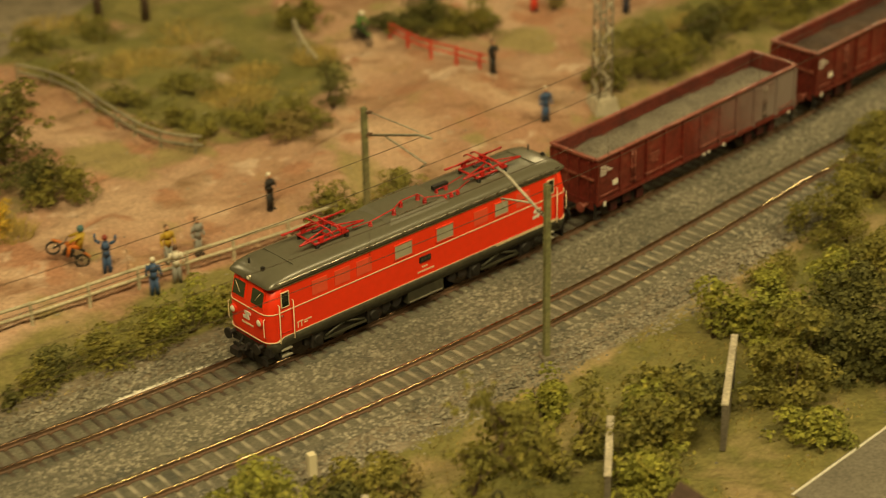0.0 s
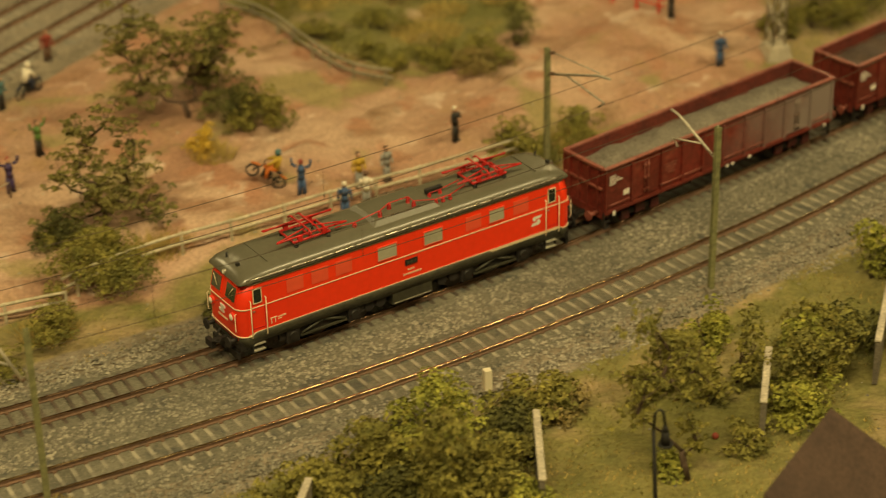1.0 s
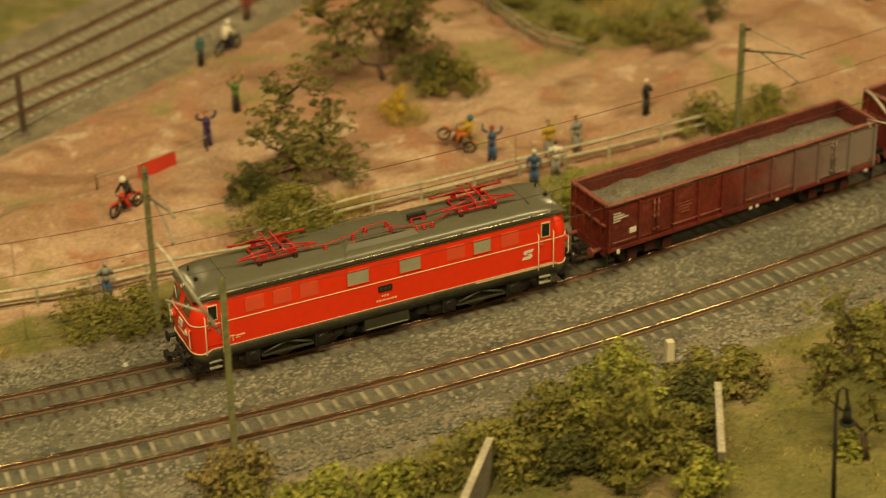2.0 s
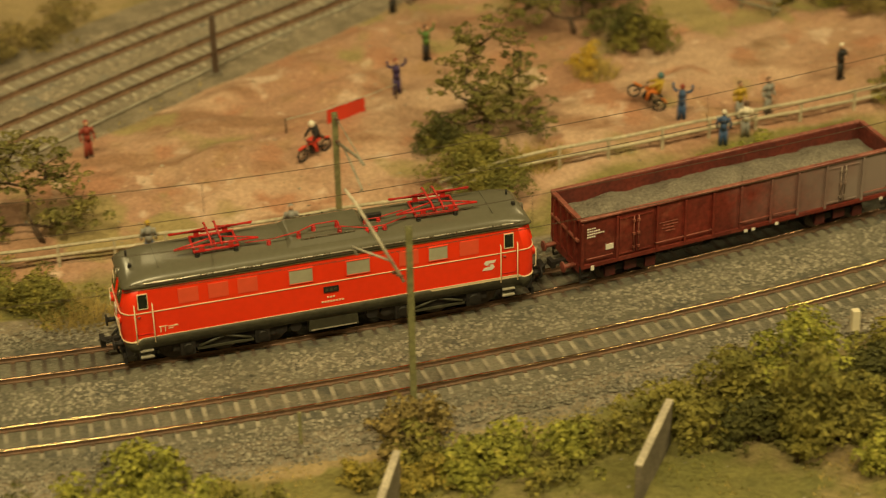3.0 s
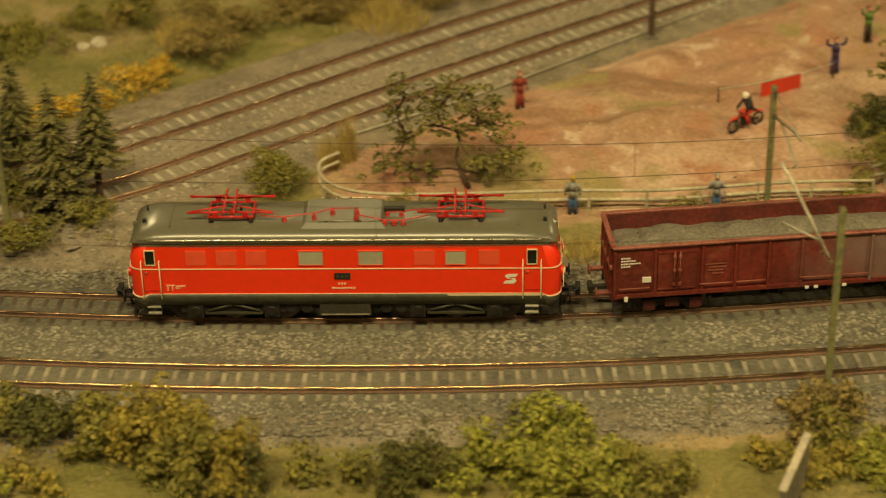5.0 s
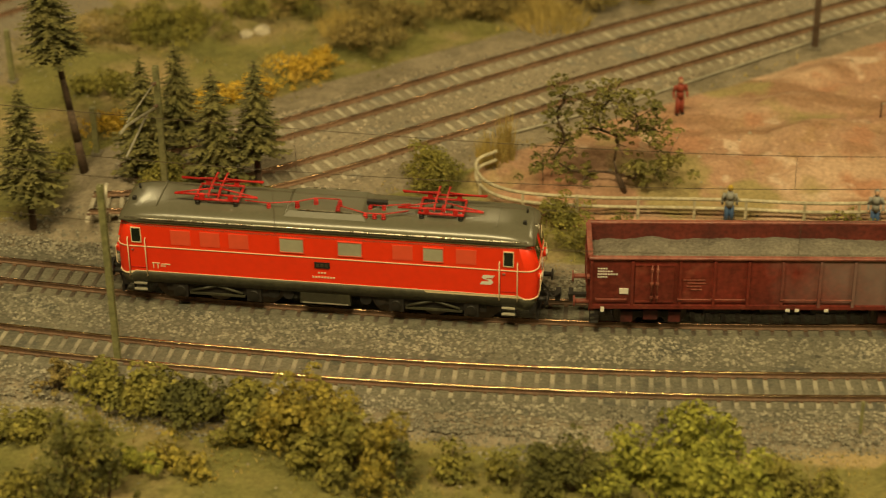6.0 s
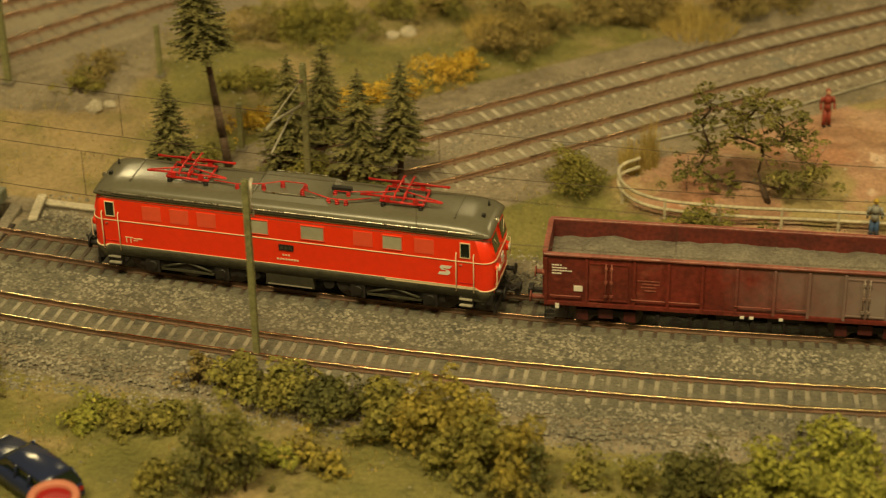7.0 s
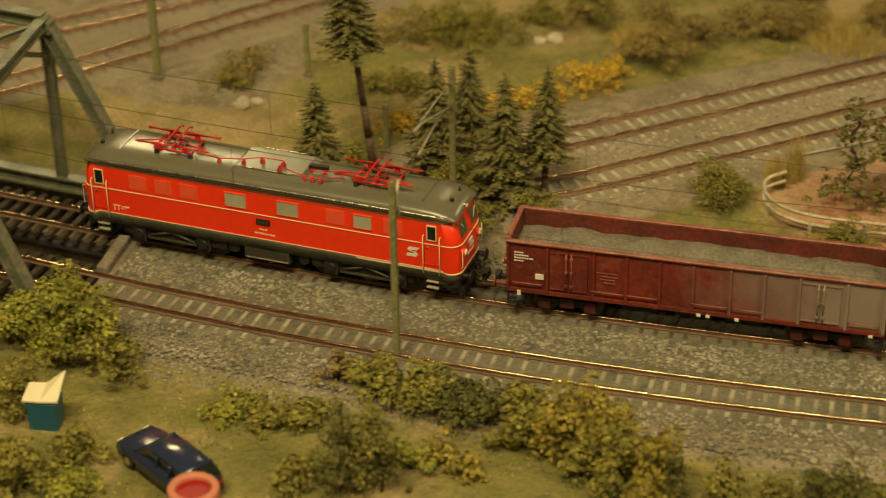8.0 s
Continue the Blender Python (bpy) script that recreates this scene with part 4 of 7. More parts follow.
def part_pantograph(px, lo):
    bm = bmesh.new()
    z = 0.0499
    for y in (-0.0065, 0.0065):
        tube(bm, [(px - 0.0095, y, z), (px + 0.0095, y, z)], 0.0006, 6)
    for x in (-0.0095, 0.0, 0.0095):
        tube(bm, [(px + x, -0.0065, z), (px + x, 0.0065, z)], 0.0006, 6)
    for x in (-0.0085, 0.0085):
        for y in (-0.0065, 0.0065):
            box(bm, (px + x * 0.75, y, z + 0.0013), (0.0022, 0.0016, 0.0026))
    pg = part("pantograph", bm, "panto", lo, "folded red diamond pantograph")
    for y in (-0.0058, 0.0058):
        for e in (-1, 1):
            bm = bmesh.new()
            tube(bm, [(px - e * 0.0045, y, z + 0.0022), (px + e * 0.0185, y * 1.15, z + 0.0016 + (0.0007 if y > 0 else 0.0012))], 0.00048, 6)
            part("lower_arm", bm, "panto", pg)
            bm = bmesh.new()
            tube(bm, [(px + e * 0.0180, y * 1.1, z + 0.0024), (px + e * 0.0015, y * 0.75, z + 0.0046)], 0.00036, 6)
            part("upper_arm", bm, "panto", pg)
    for x in (-0.002, 0.0024):
        bm = bmesh.new()
        tube(bm, [(px + x, -0.0105, z + 0.0036), (px + x, -0.008, z + 0.0052), (px + x, 0.008, z + 0.0052), (px + x, 0.0105, z + 0.0036)], 0.00045, 6)
        part("contact_strip", bm, "panto", pg)
    for x in (-0.0085, 0.0085):
        for y in (-0.0065, 0.0065):
            bm = bmesh.new()
            for k in range(3):
                rod(bm, (px + x, y, 0.0466 + k * 0.001), (px + x, y, 0.0472 + k * 0.001), 0.0012, 0.0009, 9)
            part("insulator", bm, "gear", pg, "dark ribbed insulator")
    bm = bmesh.new()
    tube(bm, [(px - 0.004, 0, z), (px - 0.004, 0, z + 0.002), (px + 0.006, 0, z + 0.0025)], 0.0007, 6)
    part("spring", bm, "gear", pg)
    return pg


def build_wagon(grey_from, load_key, load_seed):
    """A four-axle high-sided open wagon with a heaped load."""
    L, half, z0, z1 = 0.0820, 0.0148, 0.0132, 0.0368
    wg = thing("open_wagon", "red-brown open goods wagon heaped with gravel", "wagon", "goods wagons")
    t = 0.0008
    posts = [-0.0815, -0.0655, -0.0455, -0.0305, -0.0160, 0.0, 0.0145, 0.0290, 0.0435, 0.0640, 0.0815]
    # side and end walls, panel by panel between the ribs
    for side in (1, -1):
        for a, b in zip(posts[:-1], posts[1:]):
            bm = bmesh.new()
            box(bm, ((a + b) / 2, side * (half - t / 2), (z0 + z1) / 2), (b - a, t, z1 - z0), 0)
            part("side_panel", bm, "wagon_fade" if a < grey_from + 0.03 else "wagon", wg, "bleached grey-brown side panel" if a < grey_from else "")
        for p in posts:
            bm = bmesh.new()
            box(bm, (p, side * (half + 0.0006), (z0 + z1) / 2 - 0.0006), (0.0013, 0.0014, z1 - z0 - 0.0012), 0, None, 0.85)
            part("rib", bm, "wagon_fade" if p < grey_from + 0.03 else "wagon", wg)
        bm = bmesh.new()
        box(bm, (0, side * (half + 0.0001), z1 + 0.0004), (2 * L + 0.0012, 0.0022, 0.0012), 0)
        bevelled(bm, 0.0003)
        part("top_rim", bm, "rim", wg, "paler pinkish top rim")
        bm = bmesh.new()
        box(bm, (0, side * (half + 0.0005), z0 - 0.0003), (2 * L, 0.0012, 0.0018), 0)
        part("sill", bm, "wagon", wg)
        # doors with locking bars and hinges
        for c in (0.0545, -0.0545):
            for e in (-1, 1):
                bm = bmesh.new()
                box(bm, (c + e * 0.0043, side * (half + 0.0003), 0.0245), (0.0080, 0.0006, 0.0185), 0)
                box(bm, (c + e * 0.0043, side * (half + 0.0007), 0.0338), (0.0080, 0.0005, 0.0006), 0)
                box(bm, (c + e * 0.0043, side * (half + 0.0007), 0.0155), (0.0080, 0.0005, 0.0006), 0)
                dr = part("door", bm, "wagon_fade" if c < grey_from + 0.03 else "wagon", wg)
                bm = bmesh.new()
                rod(bm, (c + e * 0.0012, side * (half + 0.0011), 0.0155), (c + e * 0.0012, side * (half + 0.0011), 0.034), 0.0003, 0.0003, 6)
                for z in (0.018, 0.0248, 0.0315):
                    box(bm, (c + e * 0.0012, side * (half + 0.0011), z), (0.0012, 0.001, 0.0012))
                part("locking_bar", bm, "wagon_grey" if c < grey_from else "rim", dr)
        for a, b in ((0.0445, 0.0300), (0.0285, 0.0155), (0.0005, -0.0150), (-0.0170, -0.0300), (0.0795, 0.0665), (-0.0665, -0.0795)):
            bm = bmesh.new()
            y = side * (half + 0.0016)
            tube(bm, [(a, side * half, 0.0168), (a, y, 0.0172), (b, y, 0.0172), (b, side * half, 0.0168)], 0.00032, 5)
            part("grab_rail", bm, "rim", wg)
        # lettering as bars, and white tags on the sill
        for n, z in ((4, 0.0318), (6, 0.0304), (8, 0.0290), (4, 0.0276)):
            bm = bmesh.new()
            for k in range(n):
                box(bm, (0.0785 - k * 0.0011, side * (half + 0.0002), z), (0.0008, 0.0003, 0.0005))
            part("lettering", bm, "white", wg, "small white lettering bars")
        for row in range(4):
            bm = bmesh.new()
            box(bm, (0.0375 - 0.001 * (row % 2), side * (half + 0.0002), 0.0262 - row * 0.0016), (0.0095 - row * 0.0016, 0.0003, 0.0004))
            part("lettering", bm, "rim", wg, "faint reddish lettering bar")
        for x, y, z, w, h in ((0.0675, 0.0002, 0.0205, 0.0038, 0.0026), (0.0765, 0.0012, 0.0118, 0.0016, 0.0024), (-0.0030, 0.0012, 0.0117, 0.0018, 0.0013), (-0.0070, 0.0012, 0.0117, 0.0018, 0.0013), (-0.0195, 0.0012, 0.0117, 0.0018, 0.0013), (-0.0765, 0.0012, 0.0117, 0.0018, 0.0013)):
            bm = bmesh.new()
            box(bm, (x, side * (half + y), z), (w, 0.0005, h))
            part("tag", bm, "white", wg, "small white tag")
    for e in (1, -1):
        bm = bmesh.new()
        box(bm, (e * (L - t / 2), 0, (z0 + z1) / 2), (t, 2 * half - 2 * t, z1 - z0), 0)
        part("end_wall", bm, "wagon_grey" if (e < 0 and grey_from > -0.05) else "wagon", wg)
        for y in (-0.0105, -0.0035, 0.0035, 0.0105):
            bm = bmesh.new()
            box(bm, (e * (L + 0.0006), y, (z0 + z1) / 2 - 0.0006), (0.0014, 0.0012, z1 - z0 - 0.002), 0)
            part("rib", bm, "wagon", wg)
        bm = bmesh.new()
        box(bm, (e * (L + 0.0008), 0, 0.0262), (0.0012, 2 * half - 0.002, 0.001), 0)
        part("crossbar", bm, "rim", wg)
        bm = bmesh.new()
        box(bm, (e * (L + 0.0001), 0, z1 + 0.0004), (0.0022, 2 * half - 0.0022, 0.0012), 0)
        part("top_rim", bm, "rim", wg)
        for s in (1, -1):
            bm = bmesh.new()
            rod(bm, (e * L, s * 0.0102, 0.0122), (e * (L + 0.0062), s * 0.0102, 0.0122), 0.0011, 0.0011, 10)
            rod(bm, (e * (L + 0.0062), s * 0.0102, 0.0122), (e * (L + 0.0069), s * 0.0102, 0.0122), 0.0026, 0.0025, 14)
            part("buffer", bm, "rim", wg)
            bm = bmesh.new()
            for z in (0.0075, 0.0042):
                box(bm, (e * (L - 0.002), s * (half - 0.0006), z), (0.004, 0.002, 0.0004))
            box(bm, (e * (L - 0.0002), s * (half - 0.0006), 0.0082), (0.0004, 0.0014, 0.0084))
            part("step", bm, "black", wg)
        bm = bmesh.new()
        box(bm, (e * (L - 0.0008), 0, 0.0115), (0.0025, 0.027, 0.0042), 0)
        part("buffer_beam", bm, "wagon", wg)
        bm = bmesh.new()
        box(bm, (e * (L + 0.004), 0, 0.0090), (0.0095, 0.0022, 0.0016), 0)
        box(bm, (e * (L + 0.0075), 0, 0.0092), (0.002, 0.0055, 0.0034), 0)
        part("coupling", bm, "black", wg)
        # bogie
        for s in (1, -1):
            bm = bmesh.new()
            x = e * 0.0555
            box(bm, (x, s * 0.0112, 0.0066), (0.0215, 0.0014, 0.0030), 0)
            for d in (-0.0103, 0.0103):
                box(bm, (x + d, s * 0.0120, 0.0060), (0.0052, 0.0018, 0.0052), 1)
            box(bm, (x, s * 0.0120, 0.0070), (0.0062, 0.0020, 0.0046), 1)
            part("bogie_frame", bm, ["black", "bogie_red"], wg)
        for d in (-0.0103, 0.0103):
            w = new("wheelset", wheelset_mesh(0.0053))
            w.parent = wg
            w.matrix_basis = pose(e * 0.0555 + d, 0, 0.0053)
            WHEELS.append((w, e * 0.0555 + d, 0.0053))
    bm = bmesh.new()
    box(bm, (0, 0, 0.0136), (2 * L - 0.002, 2 * half - 0.002, 0.0008))
    part("floor", bm, "wagon_in", wg)
    bm = bmesh.new()
    box(bm, (0, 0, 0.0105), (2 * L - 0.004, 0.008, 0.0042))
    for x in (-0.022, 0.0, 0.024):
        box(bm, (x, 0, 0.0088), (0.016, 0.019, 0.0055))
    part("underframe", bm, "black", wg)
    bm = bmesh.new()
    for s in (1, -1):
        box(bm, (0, s * (half - t - 0.0002), 0.0255), (2 * L - 2 * t, 0.0003, 0.0225), 0)
    for e in (1, -1):
        box(bm, (e * (L - t - 0.0002), 0, 0.0255), (0.0003, 2 * half - 3 * t, 0.0225), 0)
    part("lining", bm, "wagon_in", wg, "rusty red inner wall")
    # load
    nx, ny = 110, 22
    verts, faces = [], []
    for j in range(ny):
        for i in range(nx):
            u, v = i / (nx - 1), j / (ny - 1)
            x, y = (u - 0.5) * (2 * L - 0.0024), (v - 0.5) * (2 * half - 0.0024)
            heap = 0.0062 * min(1, 7 * u, 7 * (1 - u)) * (1 - 0.8 * (2 * v - 1) ** 2) * (0.80 + 0.2 * math.sin(u * 14 + load_seed) + 0.12 * math.sin(u * 37 + 2 * load_seed))
            n = noise.noise((x * 120, y * 120, load_seed)) * 0.0011 + noise.noise((x * 420, y * 420, load_seed)) * 0.0005
            verts.append((x, y, 0.0288 + heap + n))
    for j in range(ny - 1):
        for i in range(nx - 1):
            a = j * nx + i
            faces.append((a, a + 1, a + nx + 1, a + nx))
    gl = raw("gravel_load", verts, faces, load_key, wg)
    gl["label"] = "heaped gravel load"
    return wg


LOCO = build_loco()
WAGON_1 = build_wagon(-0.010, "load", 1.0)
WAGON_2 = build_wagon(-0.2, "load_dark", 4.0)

# arc length along the main track, 0 at x = 0
ARC_X = np.linspace(-0.65, 1.05, 3401)
ARC_S = np.concatenate([[0], np.cumsum(np.hypot(np.diff(ARC_X), np.diff([y_line(v) for v in ARC_X])))])
ARC_S -= np.interp(0, ARC_X, ARC_S)
RUN = [(0.0, 0.4226), (0.5, 0.3685), (1.0, 0.3102), (1.5, 0.2561), (3.0, 0.0890), (3.5, 0.0414), (4.0, -0.0060), (4.5, -0.0458), (5.0, -0.0866), (6.5, -0.2002), (7.0, -0.2411), (7.5, -0.2810), (8.0, -0.3204)]


def run_at(t):
    return float(np.interp(t, [r[0] for r in RUN], [r[1] for r in RUN]))


def track_point(s):
    x = float(np.interp(s, ARC_S, ARC_X))
    return x, y_line(x)


def ride(s, pivot):
    """The pose of a vehicle whose middle is at s and whose bogies sit that far from it; it faces the way of travel."""
    (ax, ay), (bx, by) = track_point(s - pivot), track_point(s + pivot)
    return pose((ax + bx) / 2, (ay + by) / 2, 0, 0, 0, math.degrees(math.atan2(ay - by, ax - bx)))


def motions():
    walk(LOCO, [(t, ride(s, 0.0485)) for t, s in RUN])
    walk(WAGON_1, [(t, ride(s + 0.1955, 0.0555)) for t, s in RUN])
    walk(WAGON_2, [(t, ride(s + 0.3795, 0.0555)) for t, s in RUN])
    times = [k / 15 for k in range(121)]
    for w, x, r in WHEELS:
        walk(w, [(t, pose(x, 0, r) @ pose(0, 0, 0, 0, math.degrees((run_at(0) - run_at(t)) / r), 0)) for t in times])


# ---- plants ----
LEAVES = dict(olive="leaf_olive", dark="leaf_dark", bright="leaf_bright", yellow="leaf_yellow", straw="leaf_straw", rust="leaf_rust", gold="leaf_gold")
PLANT = dict(olive="olive-green foam bush on dry grass", dark="dark green foam bush with gaps", bright="light green leafy bush among dry grass", yellow="low bush with yellow blossom", straw="clump of dry straw-coloured grass", rust="low rusty-brown shrub on the slope", gold="golden-olive leafy bush in dry grass")


def leaf_cloud(rng, clumps, per, size):
    """Small uneven leaf flakes on and in round clumps; clumps are (x, y, z, radius, squash)."""
    vs = []
    for cx, cy, cz, r, sq in clumps:
        n = max(12, int(per * (r / 0.008) ** 2))
        d = rng.normal(size=(n, 3))
        d /= np.linalg.norm(d, axis=1)[:, None]
        d[:, 2] = np.where(d[:, 2] < -0.35, -d[:, 2], d[:, 2])
        rad = r * rng.uniform(0.6, 1.08, n) ** 0.5
        c = np.array((cx, cy, cz)) + d * rad[:, None] * np.array((1, 1, sq))
        nrm = d + rng.normal(size=(n, 3)) * 0.42
        nrm /= np.linalg.norm(nrm, axis=1)[:, None]
        u = np.cross(nrm, rng.normal(size=(n, 3)))
        u /= np.linalg.norm(u, axis=1)[:, None]
        w = np.cross(nrm, u)
        s = (size * rng.uniform(0.5, 1.3, n))[:, None]
        vs.append(np.stack([c - u * s, c - w * s * 0.7 + nrm * s * 0.25, c + u * s, c + w * s * 0.7 + nrm * s * 0.25], 1).reshape(-1, 3))
    v = np.concatenate(vs)
    return v.tolist(), np.arange(len(v)).reshape(-1, 4).tolist()


def plant_bush(x, y, r, h, kind, rng):
    z = height(x, y)
    h = max(h * 1.12, 0.007)
    r *= 1.12
    if kind == "straw":
        n = int(260 * (r / 0.012))
        a, q = rng.uniform(0, 6.28, n), r * np.sqrt(rng.uniform(0, 1, n)) * 0.9
        bx, by = np.cos(a) * q, np.sin(a) * q
        top = h * rng.uniform(0.45, 0.95, n) * (1 - 0.5 * q / r)
        lean = rng.normal(size=(n, 2)) * 0.0022
        wd = rng.uniform(0.0002, 0.00045, n)
        v = np.stack([np.stack([bx - wd, by, np.zeros(n) - 0.001], 1), np.stack([bx + wd, by, np.zeros(n) - 0.001], 1), np.stack([bx + lean[:, 0] + q * np.cos(a) * 0.3 / 1, by + lean[:, 1], top], 1)], 1).reshape(-1, 3)
        ob = raw("grass_clump", v.tolist(), np.arange(len(v)).reshape(-1, 3).tolist(), LEAVES[kind])
        ob.location = (x, y, z)
        return tagged(ob, PLANT[kind], "grass clump", "grass clumps")
    clumps = []
    near = y < 0.83
    count = 18 + int((26 if near else 34) * r / 0.015)
    lobes = [(rng.uniform(0, 6.28), rng.uniform(0.15, 0.75), rng.uniform(0.55, 1.15)) for _ in range(5)]
    for _ in range(count):
        la, lq, lh = lobes[int(rng.integers(5))]
        a, q = la + rng.normal() * 0.5, r * abs(lq + rng.normal() * 0.22)
        top = h * lh * max(0.35, 1 - 0.5 * (q / r) ** 2)
        cz = rng.uniform(0.10, 0.92) * top
        cr = min(rng.uniform(0.13, 0.30) * min(r, h * 1.2), 0.0055) * (1.2 if near else 1.0)
        clumps.append((math.cos(a) * q, math.sin(a) * q, cz, cr, rng.uniform(0.65, 1.0)))
    v, f = leaf_cloud(rng, clumps, 120 if near else 190, 0.00118 if near else 0.00078)
    ob = thing("bush", "", "", at=pose(x, y, z))
    raw("foliage", v, f, LEAVES[kind], ob)
    bm = bmesh.new()
    for la, lq, lh in lobes:
        rod(bm, (0, 0, -0.001), (math.cos(la) * lq * r * 0.8, math.sin(la) * lq * r * 0.8, h * lh * 0.6), 0.0004, 0.0002, 5)
    part("stem", bm, "bark", ob, fix=False)
    return tagged(ob, PLANT[kind], "bush", "bushes")


FRONT_EAST = [
    (0.5830, 0.7720, 0.0180, 0.0400, 'dark'), (0.5720, 0.7520, 0.0160, 0.0340, 'dark'),
    (0.4699, 0.7588, 0.0147, 0.0286, 'olive'), (0.4565, 0.7377, 0.0156, 0.0363, 'bright'), (0.4876, 0.7527, 0.0148, 0.0315, 'dark'), (0.5908, 0.8027, 0.0186, 0.034, 'bright'),
    (0.6266, 0.8225, 0.0164, 0.0286, 'olive'), (0.4586, 0.7269, 0.0214, 0.0415, 'olive'), (0.4417, 0.7114, 0.0163, 0.0244, 'bright'), (0.5299, 0.809, 0.0157, 0.0243, 'bright'),
    (0.5476, 0.7886, 0.022, 0.0452, 'bright'), (0.53, 0.7422, 0.0198, 0.0461, 'olive'), (0.5572, 0.7612, 0.0153, 0.0355, 'dark'), (0.5905, 0.779, 0.0209, 0.0395, 'dark'),
    (0.577, 0.7459, 0.0152, 0.0353, 'dark'), (0.5236, 0.7146, 0.0145, 0.014, 'bright'), (0.6404, 0.8622, 0.0255, 0.0362, 'olive'), (0.6808, 0.8964, 0.0235, 0.0273, 'olive'),
    (0.5876, 0.8419, 0.0164, 0.0127, 'olive'), (0.3390, 0.7620, 0.0180, 0.0165, 'olive'),
]
FRONT_MIDDLE = [
    (0.4271, 0.7716, 0.0156, 0.0288, 'bright'), (0.4263, 0.7465, 0.0127, 0.037, 'olive'), (0.3946, 0.7502, 0.0152, 0.0324, 'olive'), (0.3809, 0.7501, 0.0101, 0.0206, 'olive'),
    (0.4074, 0.736, 0.0101, 0.0263, 'olive'), (0.4591, 0.7527, 0.0098, 0.027, 'dark'), (0.4059, 0.6991, 0.0097, 0.0141, 'olive'), (0.3691, 0.694, 0.0084, 0.0112, 'bright'),
    (0.3420, 0.7580, 0.0140, 0.0150, 'rust'), (0.3157, 0.7489, 0.0112, 0.013, 'dark'), (0.3057, 0.7159, 0.012, 0.0168, 'olive'), (0.2832, 0.7462, 0.0196, 0.0343, 'bright'),
    (0.2811, 0.7114, 0.019, 0.0277, 'olive'), (0.2464, 0.7277, 0.0191, 0.0306, 'olive'), (0.2203, 0.7239, 0.0166, 0.022, 'olive'), (0.2561, 0.7115, 0.0165, 0.0192, 'dark'),
    (0.2313, 0.7161, 0.013, 0.0192, 'olive'), (0.2614, 0.7438, 0.0158, 0.0169, 'olive'), (0.2657, 0.6933, 0.0197, 0.0566, 'olive'), (0.2898, 0.7006, 0.0176, 0.0327, 'olive'),
    (0.3126, 0.7381, 0.0146, 0.0198, 'dark'), (0.2983, 0.683, 0.0138, 0.0215, 'bright'),
]
FRONT_POSTS = [
    (0.106, 0.737, 0.010, 0.019, 'rust'), (0.118, 0.733, 0.010, 0.022, 'rust'), (0.112, 0.728, 0.009, 0.016, 'olive'), (0.084, 0.717, 0.008, 0.010, 'gold'),
    (0.106, 0.706, 0.009, 0.010, 'gold'), (0.118, 0.708, 0.008, 0.011, 'gold'), (0.134, 0.712, 0.012, 0.016, 'bright'), (0.152, 0.712, 0.012, 0.018, 'bright'),
    (0.170, 0.711, 0.012, 0.018, 'bright'), (0.184, 0.716, 0.010, 0.017, 'olive'), (0.197, 0.719, 0.008, 0.020, 'olive'), (0.160, 0.700, 0.009, 0.010, 'olive'),
]
FRONT_WEST = [
    (-0.098, 0.702, 0.008, 0.013, 'olive'), (-0.080, 0.700, 0.008, 0.011, 'olive'), (-0.063, 0.694, 0.010, 0.030, 'dark'), (-0.048, 0.695, 0.011, 0.028, 'dark'),
    (-0.031, 0.702, 0.011, 0.026, 'bright'), (-0.012, 0.703, 0.010, 0.020, 'bright'), (0.000, 0.719, 0.015, 0.019, 'bright'), (0.002, 0.692, 0.012, 0.022, 'bright'),
    (0.018, 0.692, 0.012, 0.022, 'bright'), (0.034, 0.694, 0.012, 0.018, 'olive'), (0.048, 0.695, 0.009, 0.013, 'olive'),
]
FRONT_SLOPE = [
    (-0.245, 0.735, 0.012, 0.012, 'olive'), (-0.226, 0.733, 0.013, 0.016, 'olive'), (-0.206, 0.727, 0.013, 0.018, 'dark'), (-0.186, 0.722, 0.013, 0.020, 'olive'),
    (-0.167, 0.718, 0.014, 0.031, 'gold'), (-0.151, 0.716, 0.013, 0.034, 'gold'), (-0.137, 0.712, 0.011, 0.028, 'gold'), (-0.143, 0.698, 0.012, 0.028, 'olive'),
    (-0.123, 0.697, 0.012, 0.034, 'gold'), (-0.117, 0.689, 0.007, 0.026, 'dark'), (-0.155, 0.700, 0.009, 0.018, 'olive'), (-0.269, 0.737, 0.0055, 0.020, 'rust'),
]
FRONT_BRIDGE = [
    (-0.3876, 0.729, 0.0234, 0.043, 'bright'), (-0.365, 0.7252, 0.0147, 0.0256, 'olive'), (-0.4127, 0.7447, 0.0151, 0.0234, 'bright'), (-0.3949, 0.6968, 0.0144, 0.0195, 'olive'),
    (-0.375, 0.6447, 0.016, 0.020, 'olive'), (-0.3593, 0.6599, 0.013, 0.013, 'olive'), (-0.350, 0.641, 0.013, 0.015, 'bright'), (-0.305, 0.710, 0.011, 0.010, 'bright'),
    (-0.285, 0.711, 0.012, 0.012, 'olive'), (-0.268, 0.708, 0.011, 0.011, 'olive'), (-0.246, 0.669, 0.012, 0.046, 'dark'), (-0.238, 0.671, 0.012, 0.050, 'olive'), (-0.230, 0.673, 0.009, 0.036, 'dark'),
    (-0.222, 0.690, 0.009, 0.013, 'bright'), (-0.208, 0.692, 0.010, 0.015, 'gold'), (-0.196, 0.690, 0.007, 0.010, 'gold'), (-0.262, 0.668, 0.011, 0.016, 'olive'),
]
